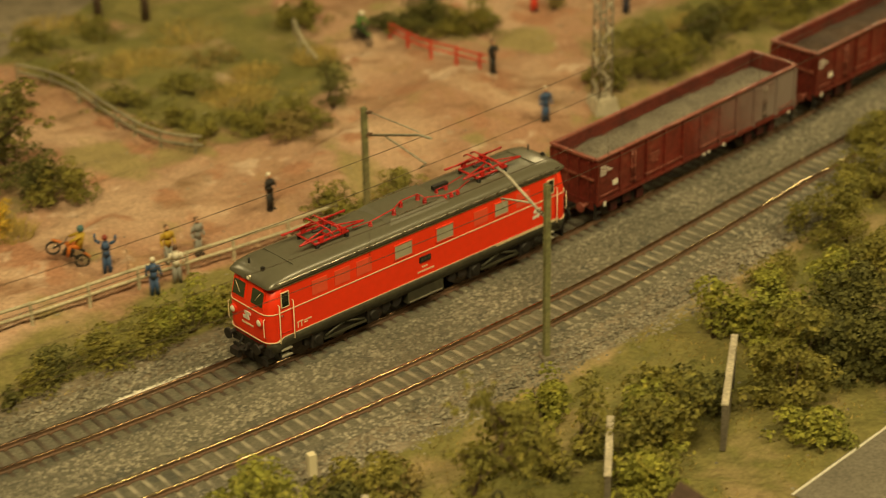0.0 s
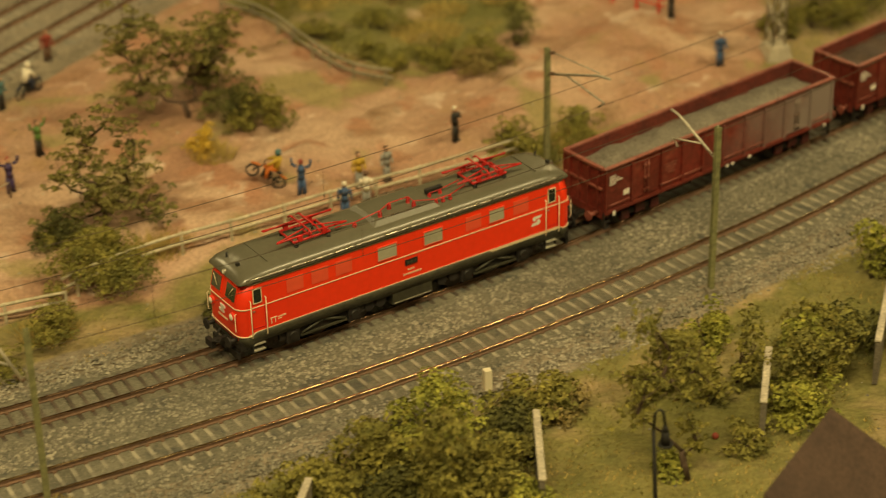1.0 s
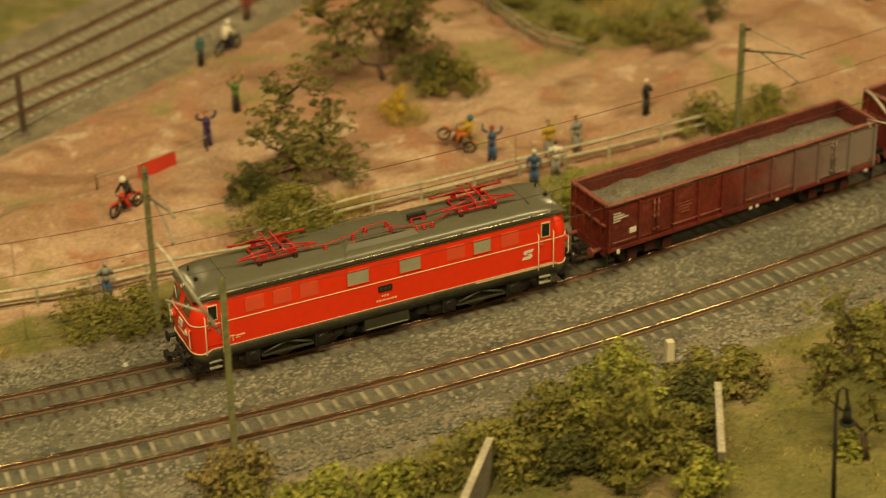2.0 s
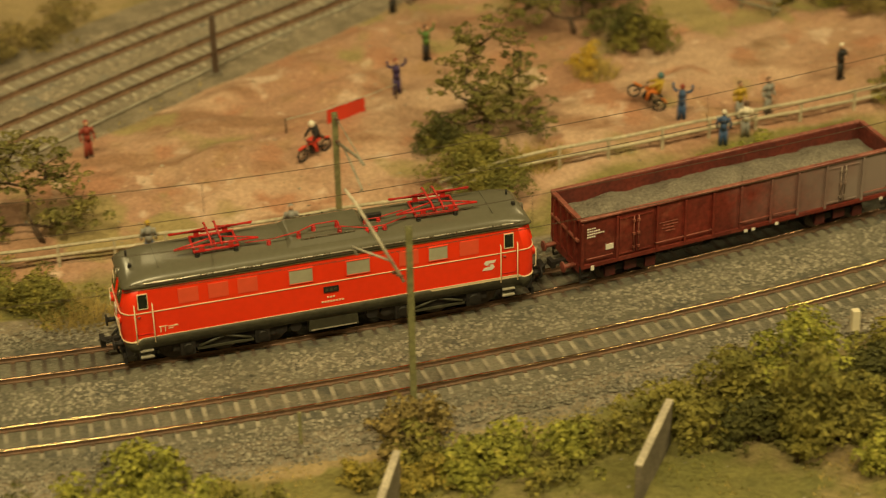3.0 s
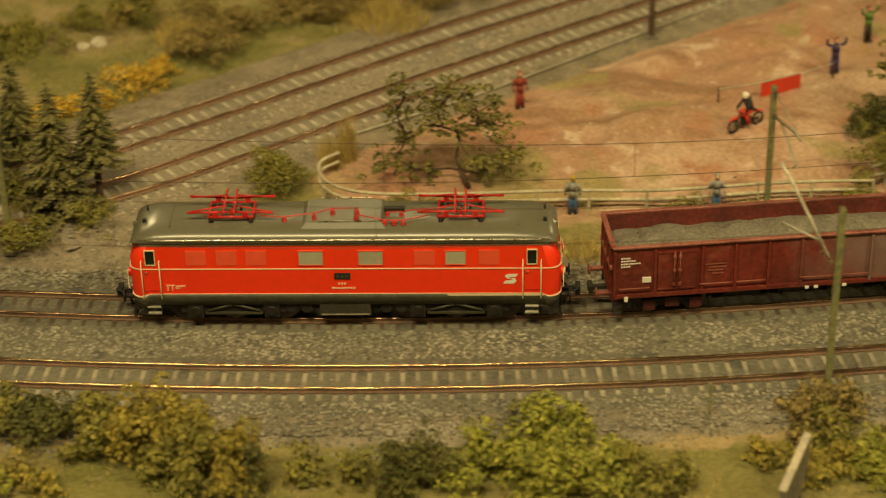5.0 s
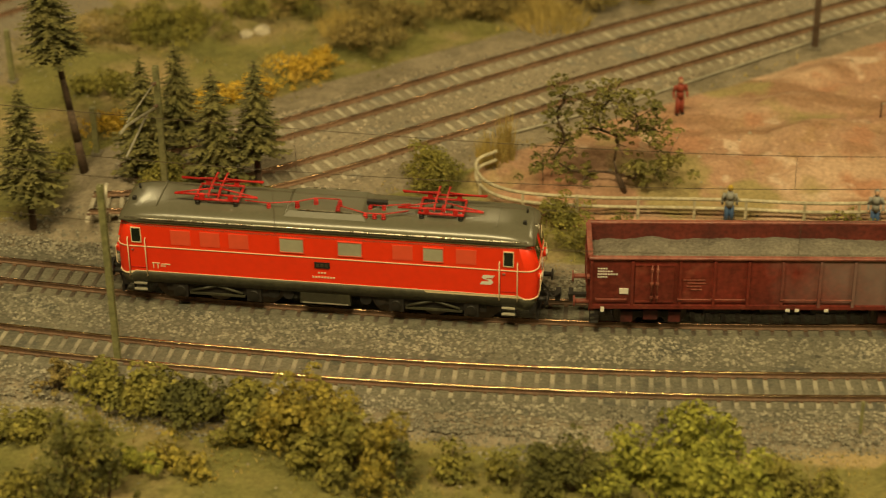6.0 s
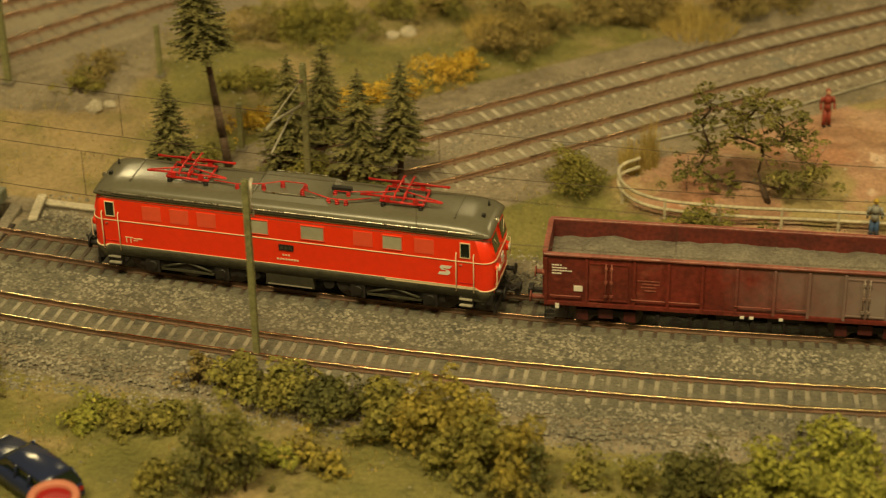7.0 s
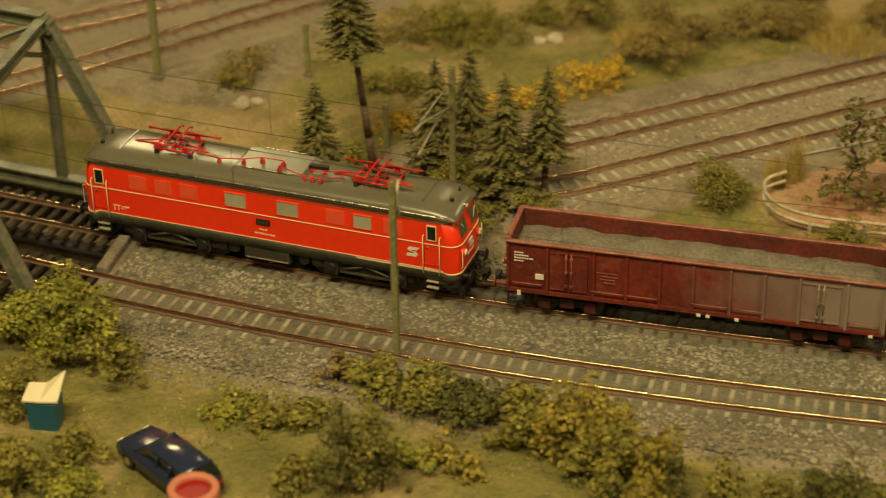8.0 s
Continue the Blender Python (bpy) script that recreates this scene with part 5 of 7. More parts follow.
VERGE = [
    (0.2334, 0.9009, 0.0126, 0.0147, 'olive'), (0.2489, 0.9094, 0.0141, 0.0134, 'dark'), (0.2704, 0.9103, 0.0155, 0.018, 'olive'), (0.2915, 0.9171, 0.0157, 0.0183, 'olive'),
    (0.3139, 0.918, 0.0185, 0.0246, 'bright'), (0.3336, 0.9262, 0.0107, 0.0156, 'olive'), (0.4143, 0.9889, 0.0172, 0.0201, 'olive'), (0.4491, 0.9897, 0.0146, 0.0135, 'straw'),
    (0.2205, 0.8912, 0.0075, 0.0087, 'dark'), (0.1115, 0.871, 0.0156, 0.0152, 'olive'), (0.0923, 0.8826, 0.0157, 0.0152, 'olive'), (0.1451, 0.8955, 0.0161, 0.0187, 'olive'),
    (0.1835, 0.9451, 0.0224, 0.0163, 'olive'), (0.2084, 0.9534, 0.017, 0.0132, 'straw'), (0.4198, 0.9808, 0.0182, 0.0141, 'olive'), (0.4534, 0.9908, 0.0185, 0.0143, 'olive'),
]
VERGE_WEST = [
    (-0.0421, 0.8651, 0.0233, 0.018, 'olive'), (-0.0219, 0.8562, 0.0154, 0.0149, 'straw'), (-0.0966, 0.8564, 0.0154, 0.0149, 'olive'), (-0.0665, 0.8888, 0.0159, 0.0154, 'olive'),
    (-0.2372, 0.8643, 0.0158, 0.0137, 'olive'), (-0.2151, 0.8741, 0.0159, 0.0108, 'olive'), (-0.2533, 0.8924, 0.0161, 0.0156, 'olive'), (-0.1282, 0.9123, 0.0149, 0.0189, 'olive'),
    (0.0789, 0.8822, 0.024, 0.0139, 'olive'), (0.1763, 0.9306, 0.0251, 0.0194, 'olive'), (0.1439, 0.9022, 0.0136, 0.0127, 'straw'),
    (0.0173, 0.8698, 0.0105, 0.0091, 'straw'),
]
COURSE = [
    (0.4594, 1.0984, 0.011, 0.0346, 'dark'), (0.4356, 1.0807, 0.0184, 0.0179, 'olive'), (0.4219, 1.0793, 0.0153, 0.0142, 'rust'), (0.5355, 1.1863, 0.0169, 0.0158, 'dark'),
    (0.5605, 1.1838, 0.0204, 0.0198, 'dark'), (0.5748, 1.1663, 0.0203, 0.0197, 'olive'), (0.4886, 1.2102, 0.0136, 0.0197, 'olive'), (0.4782, 1.2257, 0.0137, 0.0159, 'olive'),
    (0.1646, 0.9705, 0.0114, 0.0132, 'olive'), (0.284, 1.0494, 0.013, 0.0251, 'olive'), (0.2554, 1.0283, 0.0106, 0.0176, 'yellow'), (0.2966, 1.0464, 0.0154, 0.0215, 'olive'),
    (0.2073, 0.949, 0.0113, 0.0099, 'straw'), (0.2808, 1.0573, 0.0158, 0.0369, 'dark'), (0.2739, 1.0981, 0.0133, 0.0275, 'dark'), (0.2579, 1.0264, 0.0112, 0.013, 'straw'),
    (0.1644, 0.9668, 0.014, 0.0195, 'dark'), (-0.1024, 0.9331, 0.0058, 0.0240, 'straw'), (-0.0952, 0.9375, 0.0039, 0.0385, 'straw'),
]
BANK = [
    (0.3453, 1.2055, 0.0227, 0.0189, 'olive'), (0.3593, 1.1534, 0.0221, 0.0183, 'olive'), (0.3693, 1.1141, 0.0185, 0.0179, 'olive'), (0.3865, 1.089, 0.0183, 0.0177, 'olive'),
    (0.4135, 1.0918, 0.0185, 0.0215, 'olive'), (0.3825, 1.2053, 0.023, 0.0191, 'straw'), (0.3956, 1.1527, 0.0191, 0.0185, 'olive'), (0.4157, 1.1336, 0.019, 0.0184, 'straw'),
    (0.3311, 1.2507, 0.02, 0.0194, 'olive'), (0.3657, 1.2628, 0.0203, 0.0158, 'olive'), (0.4236, 1.1939, 0.0165, 0.0115, 'rust'), (0.4384, 1.1675, 0.013, 0.0152, 'straw'),
    (0.2976, 1.1758, 0.0126, 0.0256, 'olive'), (0.4767, 1.167, 0.0132, 0.0153, 'straw'), (0.4232, 1.2436, 0.0204, 0.0119, 'straw'), (0.3524, 1.2899, 0.0206, 0.012, 'straw'),
]
EAST_BANK = [
    (0.6178, 1.0687, 0.0161, 0.0188, 'olive'), (0.6404, 1.0762, 0.0196, 0.0266, 'olive'), (0.667, 1.0832, 0.0198, 0.0231, 'olive'), (0.6978, 1.0963, 0.0202, 0.0235, 'dark'),
    (0.7332, 1.1092, 0.0205, 0.0199, 'olive'), (0.7698, 1.1224, 0.0209, 0.0162, 'olive'), (0.802, 1.1337, 0.0177, 0.0165, 'olive'), (0.6666, 1.1095, 0.0168, 0.0156, 'olive'),
    (0.7049, 1.1217, 0.0171, 0.0119, 'straw'), (0.7371, 1.129, 0.0139, 0.0121, 'olive'), (0.6369, 1.1761, 0.0104, 0.0121, 'rust'), (0.7142, 0.94, 0.0183, 0.0213, 'olive'),
]
HILL = [
    (-0.2455, 0.9754, 0.0143, 0.0133, 'yellow'), (-0.2285, 0.9936, 0.0145, 0.0134, 'yellow'), (-0.211, 1.0125, 0.0161, 0.0153, 'yellow'), (-0.1985, 1.0286, 0.0104, 0.0121, 'yellow'),
    (-0.1772, 1.0484, 0.018, 0.021, 'rust'), (-0.192, 1.0689, 0.0153, 0.0177, 'straw'), (-0.1621, 1.0757, 0.0153, 0.0178, 'rust'), (-0.2217, 1.0831, 0.0154, 0.0144, 'rust'),
    (-0.1426, 1.0969, 0.0186, 0.0145, 'rust'), (-0.1233, 1.0896, 0.0185, 0.018, 'rust'), (-0.0994, 1.1038, 0.0187, 0.0181, 'straw'), (-0.1894, 1.0972, 0.0187, 0.0145, 'rust'),
    (-0.1066, 1.1009, 0.0216, 0.0215, 'rust'), (-0.0818, 1.0902, 0.0184, 0.0214, 'straw'), (-0.0608, 1.1156, 0.0188, 0.0218, 'rust'), (-0.0359, 1.1341, 0.019, 0.0148, 'rust'),
    (-0.1182, 1.1464, 0.0191, 0.0185, 'rust'), (-0.023, 1.155, 0.0161, 0.015, 'rust'),
]
HILL_WEST = [
    (-0.3897, 0.9995, 0.0181, 0.0088, 'rust'), (-0.3922, 0.9687, 0.0118, 0.0103, 'olive'), (-0.2976, 0.9474, 0.0143, 0.01, 'yellow'), (-0.3196, 0.9841, 0.0089, 0.0086, 'olive'),
    (-0.2994, 0.9885, 0.0103, 0.0086, 'olive'), (-0.2695, 1.0572, 0.0185, 0.0143, 'olive'), (-0.297, 1.0659, 0.0187, 0.0145, 'olive'), (-0.3196, 1.0537, 0.0186, 0.0126, 'rust'),
    (-0.2514, 1.0757, 0.0155, 0.0108, 'olive'), (-0.2285, 1.088, 0.0187, 0.0181, 'olive'), (-0.2409, 0.893, 0.0109, 0.0079, 'straw'), (-0.1262, 0.9137, 0.0135, 0.0142, 'olive'),
    (-0.2969, 1.0563, 0.0185, 0.0143, 'olive'), (-0.3022, 0.9882, 0.0147, 0.0102, 'olive'), (-0.3144, 0.9183, 0.014, 0.0098, 'olive'), (-0.3878, 0.9798, 0.0118, 0.0103, 'rust'),
]
SPILL = [(-0.1011, 0.8298), (-0.1036, 0.8297), (0.2983, 0.8796), (0.2908, 0.8772), (0.2633, 0.8691), (0.3051, 0.8801), (0.0816, 0.8409)]
PLANT_RNG = np.random.default_rng(11)
for patch in (FRONT_EAST, FRONT_MIDDLE, FRONT_POSTS, FRONT_WEST, FRONT_BRIDGE, FRONT_SLOPE, VERGE, VERGE_WEST, COURSE, BANK, EAST_BANK, HILL, HILL_WEST):
    low = 0.55 if patch is BANK else (0.75 if patch is HILL else 1.0)
    wide = 1.25 if patch in (FRONT_WEST, FRONT_POSTS, FRONT_SLOPE) else 1.0
    for bx, by, br, bh, kind in patch:
        plant_bush(bx, by, br * wide, bh * low, kind, PLANT_RNG)


def fir_tree(x, y, tall, crown_from, spread, lean=(0.0, 0.0), seed=0):
    """A fir: a tapered trunk and drooping sprays of needles in tiers."""
    rng = np.random.default_rng(seed)
    t = thing("fir_tree", "slender dark green fir with a bare brown lower trunk", "fir tree", "fir trees", at=pose(*on(x, y)))
    bm = bmesh.new()
    n, girth = 7, 0.0013 + 0.009 * tall
    pts = [(lean[0] * k / n, lean[1] * k / n, tall * 0.97 * k / n - (0.002 if k == 0 else 0)) for k in range(n + 1)]
    for k in range(n):
        rod(bm, pts[k], pts[k + 1], girth * (1 - 0.75 * k / n), girth * (1 - 0.75 * (k + 1) / n), 8)
    for k in range(9):
        z = crown_from * tall * (0.25 + 0.75 * k / 9)
        a = rng.uniform(0, 6.28)
        p = (lean[0] * z / tall, lean[1] * z / tall, z)
        rod(bm, p, (p[0] + math.cos(a) * 0.004, p[1] + math.sin(a) * 0.004, z + 0.0008), 0.0003, 0.0001, 4)
    part("trunk", bm, "bark", t)
    vs, tiers = [], int((1 - crown_from) * tall / 0.0030) + 3
    for k in range(tiers):
        u = k / (tiers - 1)
        z = tall * (crown_from + (1 - crown_from) * u)
        r = (1.16 * spread * (1 - u) ** 0.72 + 0.0014) * rng.uniform(0.85, 1.1)
        count = 12 + int(8 * (1 - u))
        for b in range(count):
            a = 6.283 * b / count + rng.uniform(-0.25, 0.25)
            rr = r * rng.uniform(0.68, 1.15)
            d = np.array((math.cos(a), math.sin(a), 0))
            side = np.array((-d[1], d[0], 0))
            o = np.array((lean[0] * z / tall, lean[1] * z / tall, z + rng.normal() * 0.0006))
            def at(p):
                return o + d * rr * p + np.array((0, 0, -rr * (0.38 * p - 0.10 * p ** 3)))
            for seg in range(5):
                p0 = 0.12 + 0.88 * seg / 5
                c0, c1 = at(p0), at(min(p0 + 0.22, 1.05))
                reach = 0.30 * rr * (1.08 - p0) + 0.0004
                for s in (-1, 1):
                    tip = at(min(p0 + 0.16, 1.05)) + side * s * reach + np.array((0, 0, -0.25 * reach))
                    vs += [c0, c1, tip]
    v = np.array(vs)
    ob = raw("crown", v.tolist(), np.arange(len(v)).reshape(-1, 3).tolist(), "fir", t)
    ob["label"] = "drooping dark needles in tiers"
    return t


for k, (fx, fy, ft, fc, fs, ln) in enumerate((
        (-0.314, 0.869, 0.0760, 0.32, 0.0130, (0, 0)), (-0.299, 0.911, 0.122, 0.56, 0.0125, (-0.014, 0)), (-0.265, 0.903, 0.064, 0.12, 0.0135, (0, 0)),
        (-0.256, 0.935, 0.057, 0.16, 0.0105, (0, 0)), (-0.226, 0.885, 0.068, 0.12, 0.0140, (-0.001, 0)), (-0.210, 0.896, 0.068, 0.36, 0.0110, (0.001, 0)))):
    fir_tree(fx, fy, ft, fc, fs, ln, 40 + k)


def leafy_tree(x, y, tall, limbs, leaf, seed, label, radius=0.0013):
    """A gnarled small tree: limbs are (dx, dy, dz, clump radius) of the branch ends."""
    rng = np.random.default_rng(seed)
    t = thing("tree", label, "tree", "trees", at=pose(*on(x, y)))
    bm = bmesh.new()
    mean = sum((Vector(q[:3]) for q in limbs), Vector()) / len(limbs)
    fork = Vector((mean.x * 0.35, mean.y * 0.35, tall * 0.3))
    rod(bm, (0, 0, -0.002), fork, radius * 1.3, radius, 8)
    clumps = []
    joints = [fork]
    for dx, dy, dz, cr in sorted(limbs, key=lambda q: Vector(q[:3]).length):
        end = Vector((dx, dy, dz))
        start = min(joints, key=lambda q: (q - end).length + 0.35 * (q - fork).length)
        mid = start.lerp(end, 0.5) + Vector(rng.normal(size=3) * 0.0018) - Vector((0, 0, 0.0012))
        rod(bm, start, mid, radius * 0.62, radius * 0.45, 6)
        rod(bm, mid, end, radius * 0.45, radius * 0.2, 6)
        joints += [mid, end]
        for _ in range(5):
            tip = end + Vector(rng.normal(size=3) * cr * 0.8)
            rod(bm, mid.lerp(end, 0.7), tip, radius * 0.22, radius * 0.08, 4)
        for _ in range(26):
            o = rng.normal(size=3) * cr * np.array((0.62, 0.55, 0.50))
            clumps.append((dx + o[0], dy + o[1], max(dz + o[2] - 0.12 * abs(o[0]), 0.0008), cr * rng.uniform(0.15, 0.36), rng.uniform(0.45, 0.8)))
    part("trunk", bm, "bark", t, "crooked brown trunk and limbs")
    v, f = leaf_cloud(rng, clumps, 230, 0.00095)
    raw("crown", v, f, leaf, t)
    return t


leafy_tree(-0.0361, 0.9187, 0.03, [(-0.0297, -0.0032, 0.0536, 0.0063), (-0.0341, -0.0015, 0.0407, 0.0053), (-0.017, 0.0053, 0.0432, 0.007), (-0.0073, -0.0016, 0.0512, 0.0095), (-0.0168, -0.0039, 0.036, 0.0069), (0.0044, 0.0038, 0.0394, 0.0107), (-0.0037, 0.0003, 0.0292, 0.007), (0.0137, 0.0052, 0.0311, 0.0081), (0.0177, -0.0027, 0.0155, 0.0108), (-0.0348, -0.0015, 0.0164, 0.0086), (-0.0224, 0.0052, 0.0064, 0.0065), (-0.0293, 0.0011, 0.0257, 0.0059), (0.0055, 0.0011, 0.0103, 0.006)], "leaf_tree", 3, "scraggly olive-green tree with bare crooked limbs on sand")
leafy_tree(0.2573, 1.0741, 0.03, [(-0.0298, 0.0053, 0.0571, 0.0128), (-0.0369, 0.0053, 0.0449, 0.0079), (-0.0275, 0.0012, 0.0368, 0.011), (-0.0211, -0.002, 0.0255, 0.0104), (-0.0316, -0.0052, 0.0201, 0.0104), (-0.0053, -0.0006, 0.0475, 0.0141), (0.0156, -0.0003, 0.0526, 0.0123), (0.0089, -0.0054, 0.0407, 0.0098), (0.0231, -0.0053, 0.0385, 0.0092), (-0.0072, 0.008, 0.0342, 0.0074), (0.0053, 0.0031, 0.0225, 0.0112), (0.0117, -0.0027, 0.0086, 0.0081)], "leaf_tree", 4, "spreading olive-green tree with bare crooked limbs on sand", 0.0014)
leafy_tree(0.1876, 0.9699, 0.04, [(0.0062, 0.0001, 0.0622, 0.0072), (-0.0093, 0.0076, 0.0551, 0.0067), (-0.0034, 0.0066, 0.0493, 0.0062), (0.02, 0.0058, 0.0458, 0.009), (0.0179, -0.0005, 0.0365, 0.0079), (-0.0098, 0.0009, 0.038, 0.0112), (-0.0196, 0.0035, 0.0328, 0.0062), (-0.0031, -0.0051, 0.0303, 0.0095), (0.0137, 0.0018, 0.0225, 0.0102), (-0.0007, -0.0022, 0.0158, 0.0119), (0.0258, 0.0063, 0.0139, 0.0092), (0.0271, -0.0051, 0.0074, 0.0057), (-0.0146, 0.0035, 0.0073, 0.0102), (-0.0259, 0.0062, 0.0048, 0.0074)], "leaf_tree", 7, "ragged olive-green tree at the edge of the course", 0.0013)
leafy_tree(0.3813, 1.2856, 0.10, [(0.0, 0.0, 0.085, 0.016), (-0.014, 0.004, 0.070, 0.012), (0.014, 0.004, 0.072, 0.012)], "leaf_dark", 8, "tall pine with a bare dark trunk", 0.0022)
leafy_tree(0.4085, 1.277, 0.10, [(0.0, 0.0, 0.088, 0.016), (-0.012, 0.004, 0.072, 0.012), (0.014, 0.004, 0.070, 0.012)], "leaf_dark", 9, "tall pine with a bare dark trunk", 0.0022)
leafy_tree(0.3749, 0.6884, 0.05, [(-0.0215, -0.0028, 0.0835, 0.0073), (-0.005, 0.0065, 0.064, 0.0093), (-0.0185, 0.0062, 0.0533, 0.0088), (-0.0126, -0.0057, 0.0552, 0.0092), (-0.0225, 0.0039, 0.0356, 0.0056), (-0.0004, -0.006, 0.0596, 0.0074), (0.001, 0.001, 0.0272, 0.0052), (0.0032, 0.0001, 0.0174, 0.0043)], "leaf_olive", 10, "leaning olive-green tree with a thin trunk in a garden", 0.0014)


def grass_cover():
    """Fine standing grass on the verges and the fore ground."""
    rng = np.random.default_rng(21)
    groups = {"leaf_olive": [], "leaf_straw": []}
    tries = 0
    while tries < 52000:
        tries += 1
        x = rng.uniform(-0.50, 0.66)
        if rng.uniform() < 0.5:
            y = y_near(x) - rng.uniform(0.036, 0.17)
        else:
            y = y_line(x) + rng.uniform(0.036, 0.30)
        s = sand_cover(x, y)
        if s > 0.25 or noise.noise((x * 30, y * 30, 12)) < -0.05:
            continue
        if y > y_line(x) and x < 0.45 and min(abs(lerp_path(FAR_A, x) - y), abs(lerp_path(FAR_B, x) - y)) < 0.034:
            continue
        if x < -0.39 and y_near(x) - 0.05 < y < y_line(x) + 0.05:
            continue
        z = height(x, y)
        a, w, h = rng.uniform(0, 6.28), rng.uniform(0.0002, 0.0005), rng.uniform(0.0008, 0.0026)
        dx, dy = math.cos(a) * w, math.sin(a) * w
        key = "leaf_olive" if noise.noise((x * 18, y * 18, 15)) + rng.normal() * 0.25 > 0.1 else "leaf_straw"
        groups[key] += [(x - dx, y - dy, z - 0.0003), (x + dx, y + dy, z - 0.0003), (x + rng.normal() * 0.0008, y + rng.normal() * 0.0008, z + h)]
    for key, v in groups.items():
        ob = raw("grass", v, np.arange(len(v)).reshape(-1, 3).tolist(), key)
        tagged(ob, "short standing grass on the verges", "grass", kind="stuff")


grass_cover()


def pebbles():
    rng = np.random.default_rng(31)
    oct_v = np.array([(1, 0, 0), (-1, 0, 0), (0, 1, 0), (0, -1, 0), (0, 0, 0.8), (0, 0, -0.6)])
    oct_f = np.array([(0, 2, 4), (2, 1, 4), (1, 3, 4), (3, 0, 4), (2, 0, 5), (1, 2, 5), (3, 1, 5), (0, 3, 5)])
    vs, fs = [], []
    while len(vs) < 4200:
        x, y = rng.uniform(-0.62, 0.7), rng.uniform(0.62, 1.35)
        d, e = y - y_line(x), y_near(x) - y
        if -0.02 < d and d < 0.034 or -0.06 < e < 0.02:
            continue
        keep = 0.9 if (0.02 < e < 0.045 or 0.034 < d < 0.05) else (0.5 if y > 0.9 and x < -0.32 else 0.18)
        if rng.uniform() > keep:
            continue
        r = rng.uniform(0.0003, 0.0011)
        vs.append(oct_v * r * rng.uniform(0.6, 1.2, (6, 3)) + np.array((x, y, height(x, y))))
        fs.append(oct_f + 6 * (len(vs) - 1))
    tagged(raw("pebbles", np.concatenate(vs).tolist(), np.concatenate(fs).tolist(), "stone"), "scattered pebbles on sand and earth", "pebbles", kind="stuff")


pebbles()


def shoulder_stones():
    """Ballast that has rolled down the outer slope of the track bed, thinning out into the grass."""
    rng = np.random.default_rng(33)
    oct_v = np.array([(1, 0, 0), (-1, 0, 0), (0, 1, 0), (0, -1, 0), (0, 0, 0.9), (0, 0, -0.6)])
    oct_f = np.array([(0, 2, 4), (2, 1, 4), (1, 3, 4), (3, 0, 4), (2, 0, 5), (1, 2, 5), (3, 1, 5), (0, 3, 5)])
    vs, fs = [], []
    for k in range(17000):
        x = rng.uniform(-0.385, 0.66)
        out = 0.030 + 0.026 * rng.uniform() ** 1.4
        if rng.uniform() < 0.3:
            y = y_line(x) + out
            if x > -0.1 and out > 0.046:
                continue
        else:
            y = y_near(x) - out
            if out > 0.042 + 0.010 * noise.noise((x * 20, 3.0, 1.0)) + (0.008 if x < -0.2 else 0.0):
                continue
        r = rng.uniform(0.0005, 0.0013)
        bed = -0.0035 - 0.0052 * ease(0.026, 0.036, out)
        vs.append(oct_v * r * rng.uniform(0.55, 1.2, (6, 3)) + np.array((x, y, max(height(x, y), bed))))
        fs.append(oct_f + 6 * (len(vs) - 1))
    tagged(raw("shoulder_stones", np.concatenate(vs).tolist(), np.concatenate(fs).tolist(), "stone"), "grey ballast stones spilling down beside the tracks", "ballast stones", kind="stuff")


shoulder_stones()


